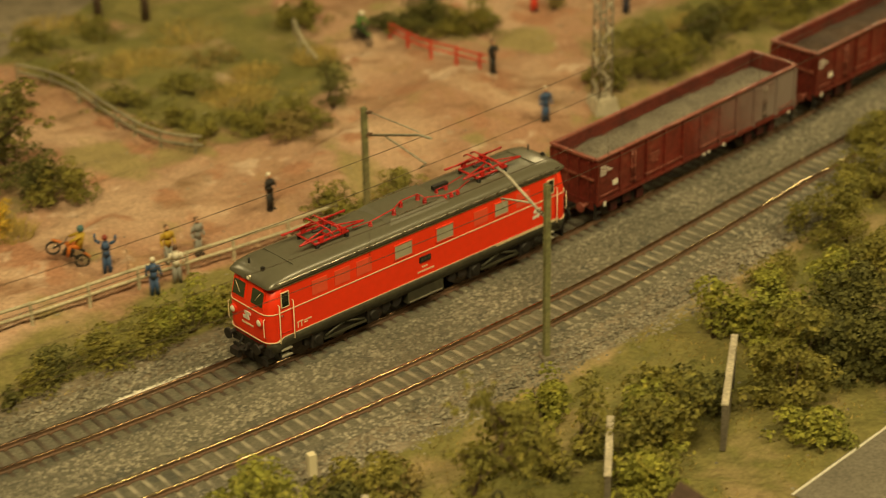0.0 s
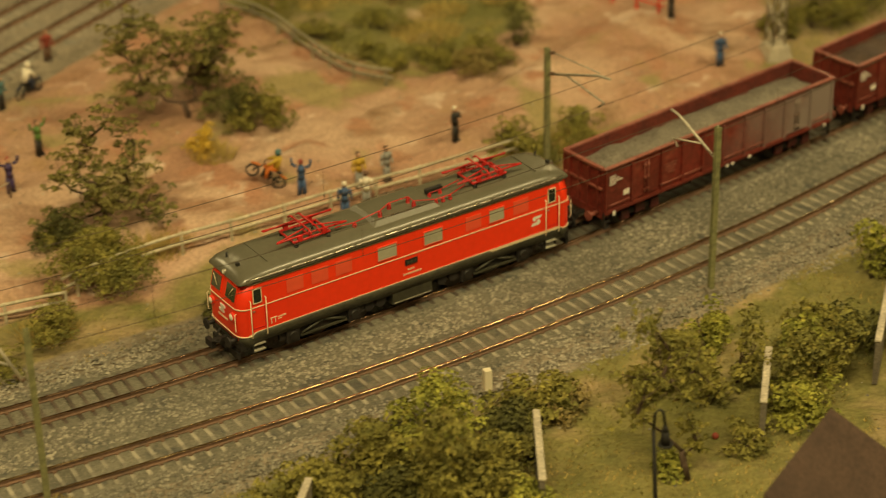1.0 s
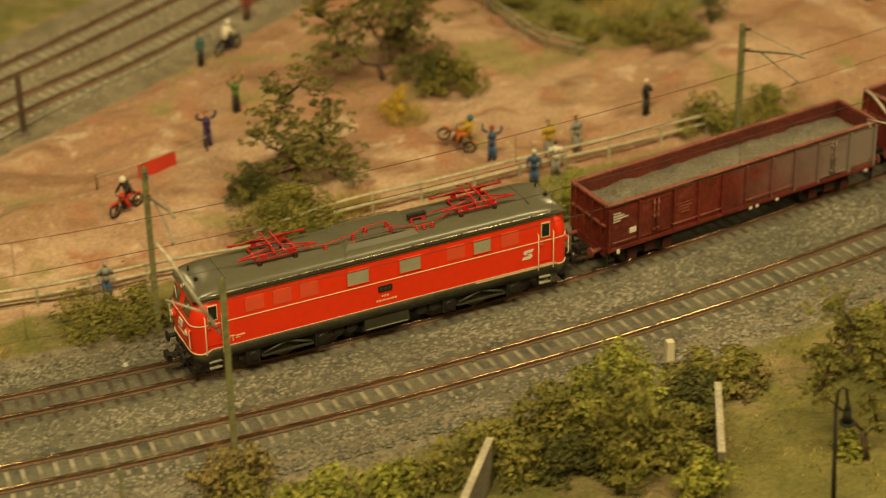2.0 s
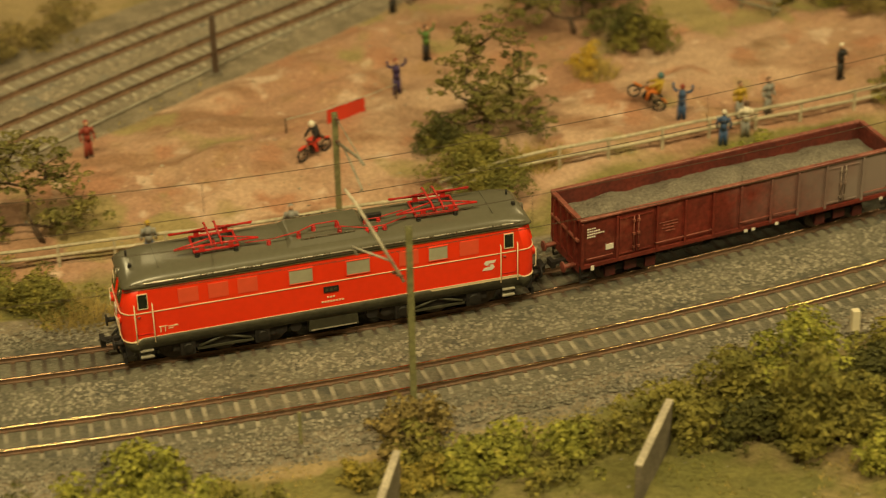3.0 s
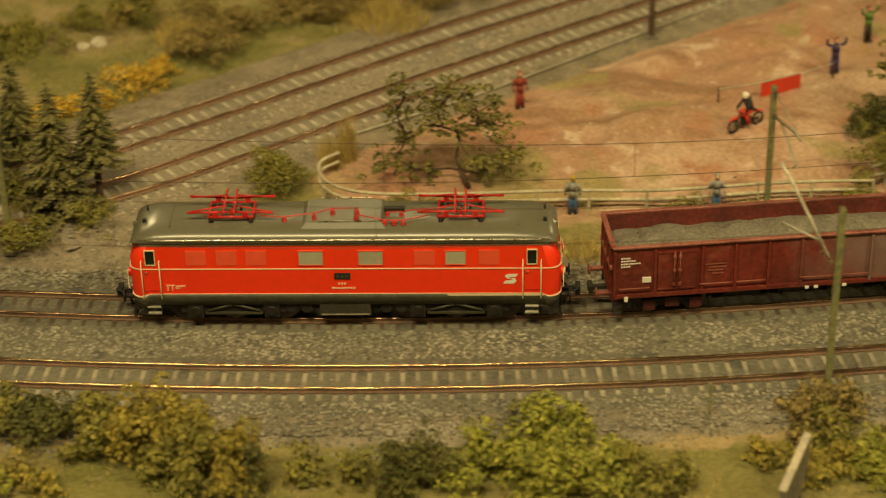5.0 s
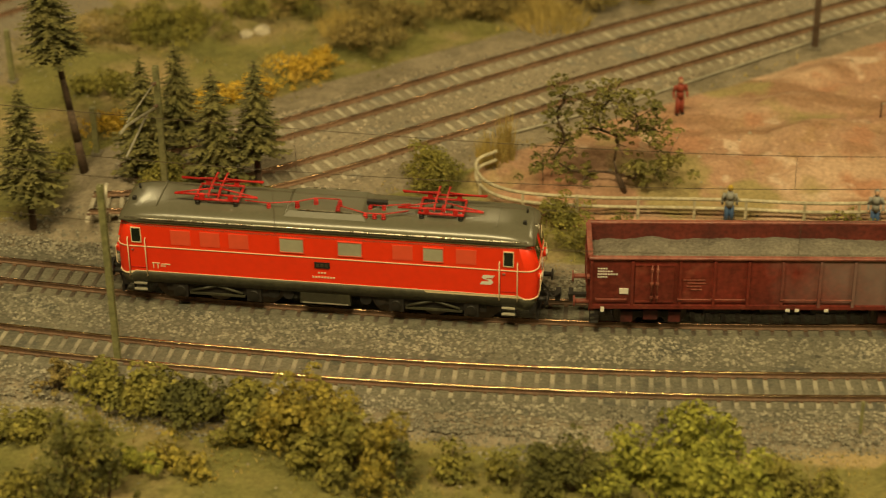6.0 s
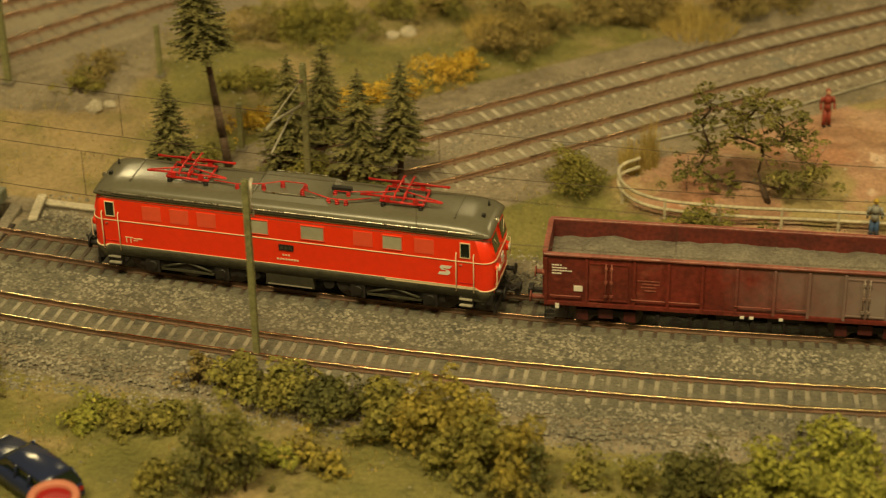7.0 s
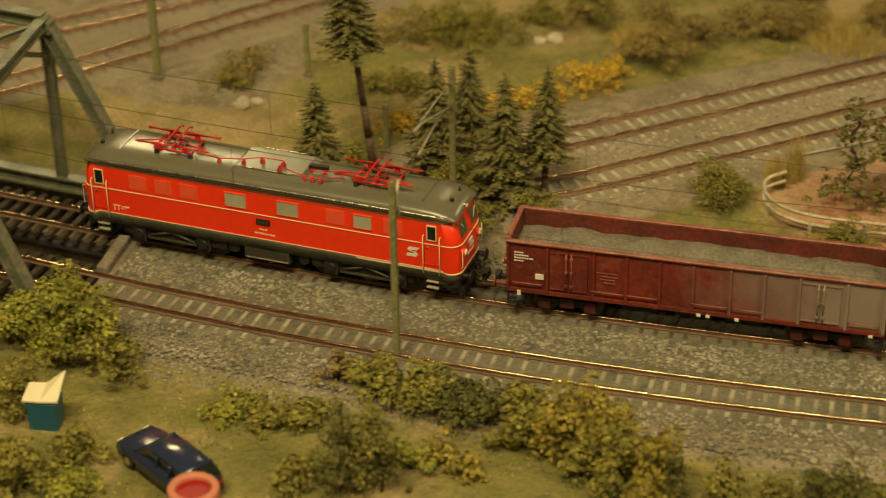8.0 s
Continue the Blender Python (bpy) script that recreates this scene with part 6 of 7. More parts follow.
# ---- masts and wires ----
def build_mast(x, y, toward, tall=0.088, label="grey-green steel mast carrying the overhead wire"):
    """An H-section mast with a bracket arm; toward: +1 if the track lies beyond it, -1 if before it."""
    z = height(x, y)
    m = thing("catenary_mast", label, "mast", "overhead line masts", at=pose(x, y, z))
    bm = bmesh.new()
    for s in (-1, 1):
        box(bm, (0, s * 0.0011, tall / 2 - 0.001), (0.0026, 0.0004, tall + 0.002))
    box(bm, (0, 0, tall / 2 - 0.001), (0.0005, 0.0018, tall + 0.002))
    part("post", bm, "mast", m)
    bm = bmesh.new()
    box(bm, (0, 0, 0.0008), (0.006, 0.006, 0.0026), 0, None, 0.9)
    part("footing", bm, "concrete_dark", m)
    fn = y_near if toward > 0 else y_line
    slope = (fn(x + 1e-3) - fn(x - 1e-3)) / 2e-3
    k = 1 / math.sqrt(1 + slope * slope)
    px, py = -slope * k * toward, k * toward
    reach = abs(fn(x) - y) * k
    if toward > 0 and -0.2 < x < 0.3:
        px -= 0.95
    def p(d, h):
        return (px * d, py * d, h - z)
    bm = bmesh.new()
    rise = 0.012 if toward > 0 and -0.2 < x < 0.3 else -0.002
    tube(bm, [p(0.002, 0.066 - 0.7 * rise), p(reach, 0.0810 + 0.6 * rise), p(reach * 1.2, 0.0825 + 0.9 * rise)], 0.0007, 6)
    if toward < 0:
        tube(bm, [p(0.002, 0.080), p(reach, 0.0812)], 0.0003, 6)
    part("bracket", bm, "bracket" if toward > 0 else "pale_metal", m, "pale tubular bracket arm")
    bm = bmesh.new()
    tube(bm, [p(reach * 0.35, 0.0705 - 0.4 * rise), p(reach * 1.1, 0.0665), p(reach, 0.0632)], 0.0005, 6)
    part("steady_arm", bm, "bracket" if toward > 0 else "pale_metal", m)
    for d, h in ((0.0045, 0.0675 - 0.6 * rise),) + (((0.0045, 0.080),) if toward < 0 else ()):
        bm = bmesh.new()
        a, b = Vector(p(d - 0.002, h - 0.0006)), Vector(p(d + 0.002, h + 0.0006))
        for j in range(3):
            rod(bm, a.lerp(b, j / 3), a.lerp(b, (j + 0.6) / 3), 0.0009, 0.0007, 8)
        part("insulator", bm, "rail_rust", m, "brown insulator")
    return m


for mx, my, tw in ((0.449, 0.8195, 1), (0.1166, 0.7558, 1), (-0.2466, 0.759, 1), (0.412, 0.937, -1), (0.1005, 0.868, -1), (-0.2465, 0.8625, -1)):
    build_mast(mx, my, tw)


def carrier_height(x):
    """The carrier wire falls gently towards the east and hardly sags."""
    return 0.0785 + 0.006 * ease(0.10, -0.22, x)


SPANS = (-0.62, -0.2466, 0.1085, 0.4305, 0.80)
for fn, nm in ((y_line, "main"), (y_near, "near")):
    ow = thing("overhead_wire", "thin brown contact wire hung from a sagging carrier wire", "overhead wire", "overhead wires")
    bm = bmesh.new()
    tube(bm, [(x, fn(x), 0.0630) for x in np.linspace(-0.62, 0.8, 60).tolist()], 0.00016, 5)
    part("contact_wire", bm, "wire", ow)
    bm = bmesh.new()
    pts = []
    for a, b in zip(SPANS[:-1], SPANS[1:]):
        for k in range(16):
            u = k / 16
            x = a + (b - a) * u
            pts.append((x, fn(x), carrier_height(x)))
    tube(bm, pts, 0.00016, 5)
    part("carrier_wire", bm, "wire", ow)
    for a, b in zip(SPANS[:-1], SPANS[1:]):
        for u in (0.2, 0.5, 0.8):
            x = a + (b - a) * u
            bm = bmesh.new()
            tube(bm, [(x, fn(x), 0.0630), (x, fn(x), carrier_height(x))], 0.00013, 4)
            part("dropper", bm, "wire", ow)


def plain_post(x, y, tall, thick, material, label, lean=(0, 0)):
    t = thing("post", label, "post", "posts", at=pose(*on(x, y)))
    bm = bmesh.new()
    box(bm, (0, 0, tall / 2 - 0.0015), (thick, thick, tall + 0.003), 0, None, 0.92)
    part("shaft", bm, material, t)
    bm = bmesh.new()
    box(bm, (0, 0, 0.0004), (thick * 1.9, thick * 1.9, 0.0018))
    part("foot", bm, "concrete_dark", t)
    return t


plain_post(-0.4356, 0.9758, 0.085, 0.0034, "mast", "grey mast beside the distant tracks")
plain_post(-0.3576, 0.9927, 0.030, 0.0026, "mast", "short grey post on the grassy slope")
plain_post(-0.2965, 0.926, 0.026, 0.0026, "mast", "short grey post beside the firs")
plain_post(0.0585, 1.071, 0.034, 0.0034, "bark", "dark wooden post beside the far tracks")
plain_post(0.2382, 0.7450, 0.018, 0.0016, "leaf_dark", "thin green stake at the edge of the ballast")
plain_post(0.0665, 0.7385, 0.017, 0.0013, "mast", "thin grey stake at the edge of the ballast")
plain_post(0.3187, 0.7784, 0.0112, 0.0036, "bin_white", "short yellowish concrete marker beside the track")

# lattice mast on a concrete block
lm = thing("lattice_mast", "pale steel lattice mast on a concrete block", "mast", at=pose(*on(0.6025, 1.0506)))
bm = bmesh.new()
box(bm, (0, 0, 0.002), (0.016, 0.016, 0.010), 0, None, 0.75)
part("footing", bm, "concrete", lm)
for sx in (-1, 1):
    for sy in (-1, 1):
        bm = bmesh.new()
        rod(bm, (sx * 0.0042, sy * 0.0042, 0.006), (sx * 0.003, sy * 0.003, 0.125), 0.0007, 0.0006, 6)
        part("leg", bm, "pale_metal", lm)
for k in range(14):
    z0, z1 = 0.009 + k * 0.0080, 0.009 + (k + 1) * 0.0080
    for sy in (-1, 1):
        s = 1 if k % 2 else -1
        for a, b in (((s * 0.004, sy * 0.004, z0), (-s * 0.004, sy * 0.004, z1)), ((sy * 0.004, s * 0.004, z0), (sy * 0.004, -s * 0.004, z1))):
            bm = bmesh.new()
            rod(bm, a, b, 0.0006, 0.0006, 5)
            part("brace", bm, "concrete", lm)


# ---- fences ----
def build_fence(path, rails, post_h, every, label, material="wood_rail", thick=0.00085, name="fence"):
    fe = thing(name, label, "fence", "fences")
    for _ in range(2):
        cut = [path[0]]
        for (x0, y0), (x1, y1) in zip(path[:-1], path[1:]):
            cut += [(0.75 * x0 + 0.25 * x1, 0.75 * y0 + 0.25 * y1), (0.25 * x0 + 0.75 * x1, 0.25 * y0 + 0.75 * y1)]
        path = cut + [path[-1]]
    pts = []
    for (x0, y0), (x1, y1) in zip(path[:-1], path[1:]):
        n = max(1, round(math.hypot(x1 - x0, y1 - y0) / 0.006))
        pts += [(x0 + (x1 - x0) * k / n, y0 + (y1 - y0) * k / n) for k in range(n)]
    pts.append(path[-1])
    ground = [height(x, y) for x, y in pts]
    level = [sum(ground[max(k - 5, 0):k + 6]) / len(ground[max(k - 5, 0):k + 6]) for k in range(len(pts))]
    for h in rails:
        bm = bmesh.new()
        tube(bm, [(x, y, z + h) for (x, y), z in zip(pts, level)], thick, 6)
        part("rail", bm, material, fe)
    run = every
    prev = pts[0]
    for (x, y), z in zip(pts, level):
        run += math.hypot(x - prev[0], y - prev[1])
        prev = (x, y)
        if run >= every:
            run = 0
            bm = bmesh.new()
            box(bm, (x, y, z + post_h / 2 - 0.002), (0.0014, 0.0014, post_h + 0.004), 0, None, 0.9)
            part("post", bm, material, fe)
    return fe


build_fence([(0.4143, 0.985), (0.339, 0.968), (0.2582, 0.9495), (0.1967, 0.9370), (0.156, 0.922)], (0.0062, 0.0115), 0.0125, 0.026, "long pale two-rail fence between the course and the railway")
build_fence([(0.156, 0.914), (0.109, 0.911), (0.0528, 0.9035), (0.0110, 0.902), (-0.0433, 0.8994), (-0.083, 0.8985), (-0.1009, 0.9040), (-0.1078, 0.9135), (-0.1080, 0.9219), (-0.0988, 0.9281)], (0.0062, 0.0110), 0.0118, 0.024, "weathered two-rail fence curving round the sandy course")
build_fence([(0.3111, 1.2102), (0.329, 1.1919), (0.3393, 1.1598), (0.3473, 1.1129), (0.3579, 1.087), (0.3747, 1.0745)], (0.0052, 0.0102), 0.011, 0.017, "grey timber guard rail bending round a grassy bank", "wood_grey", 0.0009)
build_fence([(0.4789, 1.2074), (0.4719, 1.176), (0.4697, 1.1483)], (0.0095,), 0.0105, 0.02, "pale timber rail beside the course", "wood_rail", 0.0009)
build_fence([(0.5282, 1.1772), (0.5333, 1.1477), (0.5443, 1.1246), (0.5552, 1.1021)], (0.006, 0.010), 0.011, 0.015, "red barrier fence beside the course", "banner", 0.0006)

bm = bmesh.new()
kp = [(-0.0957, 0.9584), (-0.0363, 0.9989), (0.1073, 1.117), (0.14, 1.1395), (0.238, 1.2345)]
tube(bm, [on(x, y, 0.0016) for (a, b), (c, d) in zip(kp[:-1], kp[1:]) for x, y in [(a + (c - a) * k / 8, b + (d - b) * k / 8) for k in range(8)]] + [on(*kp[-1], 0.0016)], 0.0006, 6)
tagged(part("kerb", bm, "pale_metal"), "pale concrete kerb along the far tracks", "kerb", kind="structure")

# rope with a red banner
rb = thing("banner", "red banner hung on a rope between short stakes", "banner")
rope_pts = [(0.0879, 0.9879), (0.1098, 0.9948), (0.1308, 1.0054), (0.1486, 1.0162)]
bm = bmesh.new()
tube(bm, [(x, y, 0.0178) for x, y in rope_pts], 0.0003, 5)
part("rope", bm, "concrete", rb)
for x, y in (rope_pts[0], rope_pts[3]):
    bm = bmesh.new()
    rod(bm, on(x, y, -0.001), (x, y, 0.0185), 0.0005, 0.0004, 6)
    part("stake", bm, "bark", rb)
bm = bmesh.new()
secs = []
for k in range(9):
    u = k / 8
    x, y = 0.1098 + 0.021 * u, 0.9948 + 0.0106 * u
    w = 0.0005 * math.sin(u * 9)
    secs.append([(x, y + w - 0.0002, 0.0176), (x, y + w + 0.0002, 0.0176), (x, y + w + 0.0002, 0.0095), (x, y + w - 0.0002, 0.0095)])
loft(bm, secs)
part("cloth", bm, "banner", rb, "plain red cloth")


# ---- figurines and motorcycles ----
def figurine(x, y, turn, top, legs, label, arms="down", helmet=None, lift=0.0, size=1.0):
    """A painted miniature in one plain mesh."""
    bm = bmesh.new()
    for s in (-1, 1):
        rod(bm, (s * 0.0014, 0.0003 * s, 0), (s * 0.0009, 0, 0.0095), 0.0011, 0.0013, 7, 1)
        box(bm, (s * 0.0014, -0.0006, 0.0004), (0.0015, 0.003, 0.0009), 3)
        sh = Vector((s * 0.0025, 0, 0.0160))
        if arms == "up":
            el, hd = Vector((s * 0.0048, -0.0003, 0.0172)), Vector((s * 0.0052, -0.0006, 0.0210))
        elif arms == "fold":
            el, hd = Vector((s * 0.0035, -0.0008, 0.0125)), Vector((s * 0.0004, -0.0026, 0.0135))
        else:
            el, hd = Vector((s * 0.0034, 0.0002, 0.0125)), Vector((s * 0.0034, -0.0014, 0.0095))
        rod(bm, sh, el, 0.00085, 0.0007, 6, 0)
        rod(bm, el, hd, 0.0007, 0.0006, 6, 0)
        ball(bm, hd, 0.0007, 6, 2)
    rod(bm, (0, 0, 0.0092), (0, 0, 0.0135), 0.0019, 0.0020, 9, 0)
    rod(bm, (0, 0, 0.0135), (0, 0, 0.0168), 0.0024, 0.0015, 9, 0)
    ball(bm, (0, -0.0002, 0.0188), 0.0014, 9, 2, (0.9, 1, 1.15))
    ball(bm, (0, 0.0002, 0.0193), 0.00145, 9, 4, (0.95, 1.05, 1.0))
    bmesh.ops.scale(bm, vec=(size, size, size), verts=bm.verts[:])
    ob = part("figurine", bm, [top, legs, "skin", "dark", helmet or "brown"])
    ob.matrix_world = pose(x, y, height(x, y) - 0.0002 + lift, 0, 0, turn)
    return tagged(ob, label, "figurine", "painted figurines")


FOLK = [
    (0.3841, 0.998, 30, "dark", "dark", "fold", "helmet", "painted figurine in black with a white helmet"),
    (0.3391, 0.9798, 20, "grey", "grey", "down", None, "painted figurine in a grey coat by the fence"),
    (0.3223, 0.975, 10, "yellow", "grey", "down", None, "painted figurine in a yellow jacket by the fence"),
    (0.3078, 0.9534, 160, "blue", "blue", "down", "helmet", "painted figurine in blue before the fence"),
    (0.3210, 0.9588, 170, "helmet", "grey", "down", None, "painted figurine in a white shirt before the fence"),
    (0.2911, 0.9736, 150, "blue", "blue", "up", "redcoat", "painted figurine in blue with raised arms"),
    (0.5575, 1.0982, 20, "dark", "dark", "fold", None, "dark painted figurine beside the red barrier"),
    (0.5644, 1.0457, 0, "blue", "blue", "down", "helmet", "painted figurine in a long blue coat"),
    (0.6739, 1.1518, 0, "navy", "navy", "down", None, "painted figurine in navy blue"),
    (0.6240, 1.1774, 0, "redcoat", "banner", "down", None, "painted figurine in red trousers"),
    (0.1636, 1.1289, 40, "teal", "dark", "down", "teal", "painted figurine in teal beside a motorcycle"),
    (0.2003, 1.1856, 10, "redcoat", "brown", "down", "brown", "painted figurine in a brown-red coat by the kerb"),
    (0.1719, 1.0604, 30, "green", "dark", "up", "brown", "painted figurine in dark green with raised arms"),
    (0.1503, 1.0242, 10, "purple", "purple", "up", "redcoat", "painted figurine in purple with raised arms"),
    (0.0814, 0.9058, 0, "grey", "blue", "down", "grey", "painted figurine in a grey shirt and blue trousers"),
    (0.0133, 0.9000, 180, "grey", "blue", "down", "yellow", "painted figurine with a yellow hat by the fence"),
    (-0.0118, 0.9869, 15, "redcoat", "redcoat", "down", "redcoat", "painted figurine in dark red by the kerb"),
]
for x, y, tn, tp, lg, arm, hel, lb in FOLK:
    figurine(x, y, tn, tp, lg, lb, arm, hel)


def motorcycle(x, y, turn, paint, label, pitch=0.0, lift=0.0, rider=None):
    mc = thing("motorcycle", label, "motorcycle", "cross-country motorcycles", at=pose(x, y, height(x, y) + lift, 0, pitch, turn))
    for dx in (-0.0078, 0.0078):
        bm = bmesh.new()
        ring(bm, (dx, 0, 0.0037), (0, 1, 0), 0.0032, 0.00055, 18)
        w = part("wheel", bm, "tyre", mc)
        bm = bmesh.new()
        for k in range(6):
            a = math.pi * k / 6
            rod(bm, (dx - math.cos(a) * 0.003, 0, 0.0037 - math.sin(a) * 0.003), (dx + math.cos(a) * 0.003, 0, 0.0037 + math.sin(a) * 0.003), 0.00012, 0.00012, 4)
        part("spokes", bm, "silver", w)
    bm = bmesh.new()
    tube(bm, [(-0.0078, 0, 0.0037), (-0.002, 0, 0.0045), (0.004, 0, 0.0092), (0.0078, 0, 0.0037)], 0.0005, 6)
    box(bm, (0.0002, 0, 0.0050), (0.0048, 0.0026, 0.0040), 0)
    part("frame", bm, "gear", mc)
    bm = bmesh.new()
    ball(bm, (0.0016, 0, 0.0088), 0.0024, 10, 0, (1.2, 0.6, 0.6))
    part("tank", bm, paint, mc)
    bm = bmesh.new()
    box(bm, (-0.0034, 0, 0.0090), (0.0068, 0.0018, 0.0010), 0, None, 0.85)
    part("seat", bm, "dark", mc)
    for dx in (-0.0078, 0.0078):
        bm = bmesh.new()
        box(bm, (dx * 1.02, 0, 0.0079), (0.0050, 0.0014, 0.0005), 0, pose(0, 0, 0, 0, 8 if dx > 0 else -12, 0).to_3x3())
        part("mudguard", bm, paint, mc)
    bm = bmesh.new()
    tube(bm, [(0.0035, -0.0036, 0.0108), (0.0044, 0, 0.0102), (0.0035, 0.0036, 0.0108)], 0.0003, 5)
    part("handlebar", bm, "dark", mc)
    if rider:
        top, legs, hel, lb = rider
        bm = bmesh.new()
        for s in (-1, 1):
            rod(bm, (-0.0028, s * 0.0012, 0.0098), (0.0018, s * 0.0022, 0.0092), 0.0011, 0.001, 6, 1)
            rod(bm, (0.0018, s * 0.0022, 0.0092), (0.0, s * 0.0024, 0.0038), 0.001, 0.0008, 6, 1)
            rod(bm, (-0.0006, s * 0.0022, 0.0162), (0.0030, s * 0.0034, 0.0112), 0.0009, 0.0007, 6, 0)
        rod(bm, (-0.0030, 0, 0.0095), (-0.0002, 0, 0.0166), 0.0019, 0.0022, 9, 0)
        ball(bm, (0.0010, 0, 0.0188), 0.0019, 10, 2)
        ob = part("figurine", bm, [top, legs, hel])
        ob.matrix_world = pose(x, y, height(x, y) + lift, 0, pitch, turn)
        tagged(ob, lb, "figurine", "painted figurines")
    return mc


motorcycle(0.2737, 0.9871, 165, "orange", "orange cross-country motorcycle with its front wheel raised", -32, 0.004, ("yellow", "orange", "teal", "painted rider figurine in yellow and orange"))
motorcycle(0.1815, 1.1424, 40, "navy", "dark blue cross-country motorcycle on the sand", 0, 0, ("helmet", "navy", "helmet", "painted rider figurine in white"))
motorcycle(0.0995, 0.9635, 216, "banner", "red cross-country motorcycle on the sand", 0, 0, ("dark", "banner", "helmet", "painted rider figurine in black and red"))
motorcycle(0.5097, 1.1774, 280, "green", "green cross-country motorcycle on the far course", 0, 0, ("green", "dark", "helmet", "painted rider figurine in bright green"))


# ---- things before the tracks ----
def partition(a, b, label):
    """A thin concrete wall running away from the track, its lit top edge painted paler."""
    (ax, ay), (bx, by) = a, b
    ln, an = math.hypot(bx - ax, by - ay), math.degrees(math.atan2(by - ay, bx - ax))
    zg = height((ax + bx) / 2, (ay + by) / 2)
    w = thing("garden_wall", label, "wall", "garden walls", at=pose((ax + bx) / 2, (ay + by) / 2, zg, 0, 0, an))
    h = 0.014 - zg
    # dark slab, pale strip: shaded faces and lit top put into the colours
    bm = bmesh.new()
    box(bm, (0, 0, h / 2 - 0.0012), (ln, 0.0024, h))
    part("slab", bm, "concrete_dark", w)
    bm = bmesh.new()
    box(bm, (0, 0, h - 0.0004), (ln + 0.0008, 0.0031, 0.0011))
    bevelled(bm, 0.0002)
    part("coping", bm, "concrete", w, "pale strip standing for the lit top edge")


for a, b in (((0.5194, 0.7739), (0.4849, 0.7252)), ((0.4372, 0.7380), (0.4148, 0.6993)), ((0.3221, 0.7287), (0.3054, 0.6805)), ((0.2171, 0.7158), (0.1938, 0.6748)), ((0.1016, 0.7020), (0.0883, 0.6660))):
    partition(a, b, "grey concrete garden wall with its lit top painted pale, in dry grass")

# street lamp with a hanging lantern
sl = thing("street_lamp", "black street lamp with a hanging lantern", "street lamp", at=pose(*on(0.3445, 0.654), 0, -3, 0))
bm = bmesh.new()
rod(bm, (0, 0, -0.001), (0, 0, 0.055), 0.0011, 0.0008, 8)
rod(bm, (0, 0, -0.001), (0, 0, 0.006), 0.002, 0.0013, 8)
part("pole", bm, "tyre", sl)
bm = bmesh.new()
tube(bm, [(0, 0, 0.055), (0.0008, 0, 0.0625), (0.0026, 0, 0.0640), (0.0044, 0, 0.0625), (0.005, 0, 0.056)], 0.0006, 6)
part("arm", bm, "tyre", sl)
bm = bmesh.new()
rod(bm, (0.005, 0, 0.056), (0.005, 0, 0.0530), 0.0007, 0.0016, 8)
rod(bm, (0.005, 0, 0.0530), (0.005, 0, 0.0470), 0.0016, 0.0021, 8)
rod(bm, (0.005, 0, 0.0470), (0.005, 0, 0.0462), 0.0032, 0.0032, 10)
part("lantern", bm, "tyre", sl)

bm = bmesh.new()
ball(bm, (0, 0, 0.0013), 0.0016, 10)
red_ball = tagged(part("ball", bm, "redcoat"), "small dark red ball in a garden", "ball")
red_ball.location = on(0.3996, 0.7127)

# road with its white edge line
bm = bmesh.new()
for a, b in (((0.4911, 0.6817), (0.5275, 0.6969)), ((0.5275, 0.6969), (0.64, 0.738))):
    n = 10
    for k in range(n):
        p, q = [(a[0] + (b[0] - a[0]) * j / n, a[1] + (b[1] - a[1]) * j / n) for j in (k, k + 1)]
        vs = [bm.verts.new((x + dx, y + dy, -0.0068)) for (x, y), dx, dy in ((p, 0, 0), (p, 0.04, -0.10), (q, 0.04, -0.10), (q, 0, 0))]
        bm.faces.new(vs)
tagged(part("road", bm, "asphalt"), "grey road beside the garden walls", "road", kind="structure")
bm = bmesh.new()
for k in range(14):
    a = (0.4911 + 0.0101 * k, 0.6817 + 0.0041 * k)
    box(bm, (a[0] + 0.005, a[1] + 0.0010, -0.0066), (0.0112, 0.0009, 0.0006), 0, pose(0, 0, 0, 0, 0, 22).to_3x3())
tagged(part("road_line", bm, "white"), "white painted edge line of the road", "road line", kind="structure")

# shed whose roof reaches into view
sd = thing("shed", "low shed with a brown sloping roof", "shed")
P0, P1, P2 = Vector((0.4090, 0.6346, 0.050)), Vector((0.3575, 0.5920, 0.050)), Vector((0.4311, 0.6270, 0.030))
e1, e2 = P1 - P0, (P2 - P0) * 2.0
up = Vector((0, 0, 0.0016))
bm = bmesh.new()
loft(bm, [[P0, P0 + e1, P0 + e1 + up, P0 + up], [P0 + e2, P0 + e2 + e1, P0 + e2 + e1 + up, P0 + e2 + up]])
part("roof", bm, "tile_roof", sd, "brown sloping roof")
bm = bmesh.new()
q = [P0.lerp(P0 + e1, 0.08) + e2 * 0.06, P0.lerp(P0 + e1, 0.92) + e2 * 0.06, P0.lerp(P0 + e1, 0.92) + e2 * 0.45, P0.lerp(P0 + e1, 0.08) + e2 * 0.45]
loft(bm, [[(v.x, v.y, -0.012) for v in q], [(v.x, v.y, v.z - 0.0006) for v in q]])
part("wall", bm, "concrete_dark", sd)

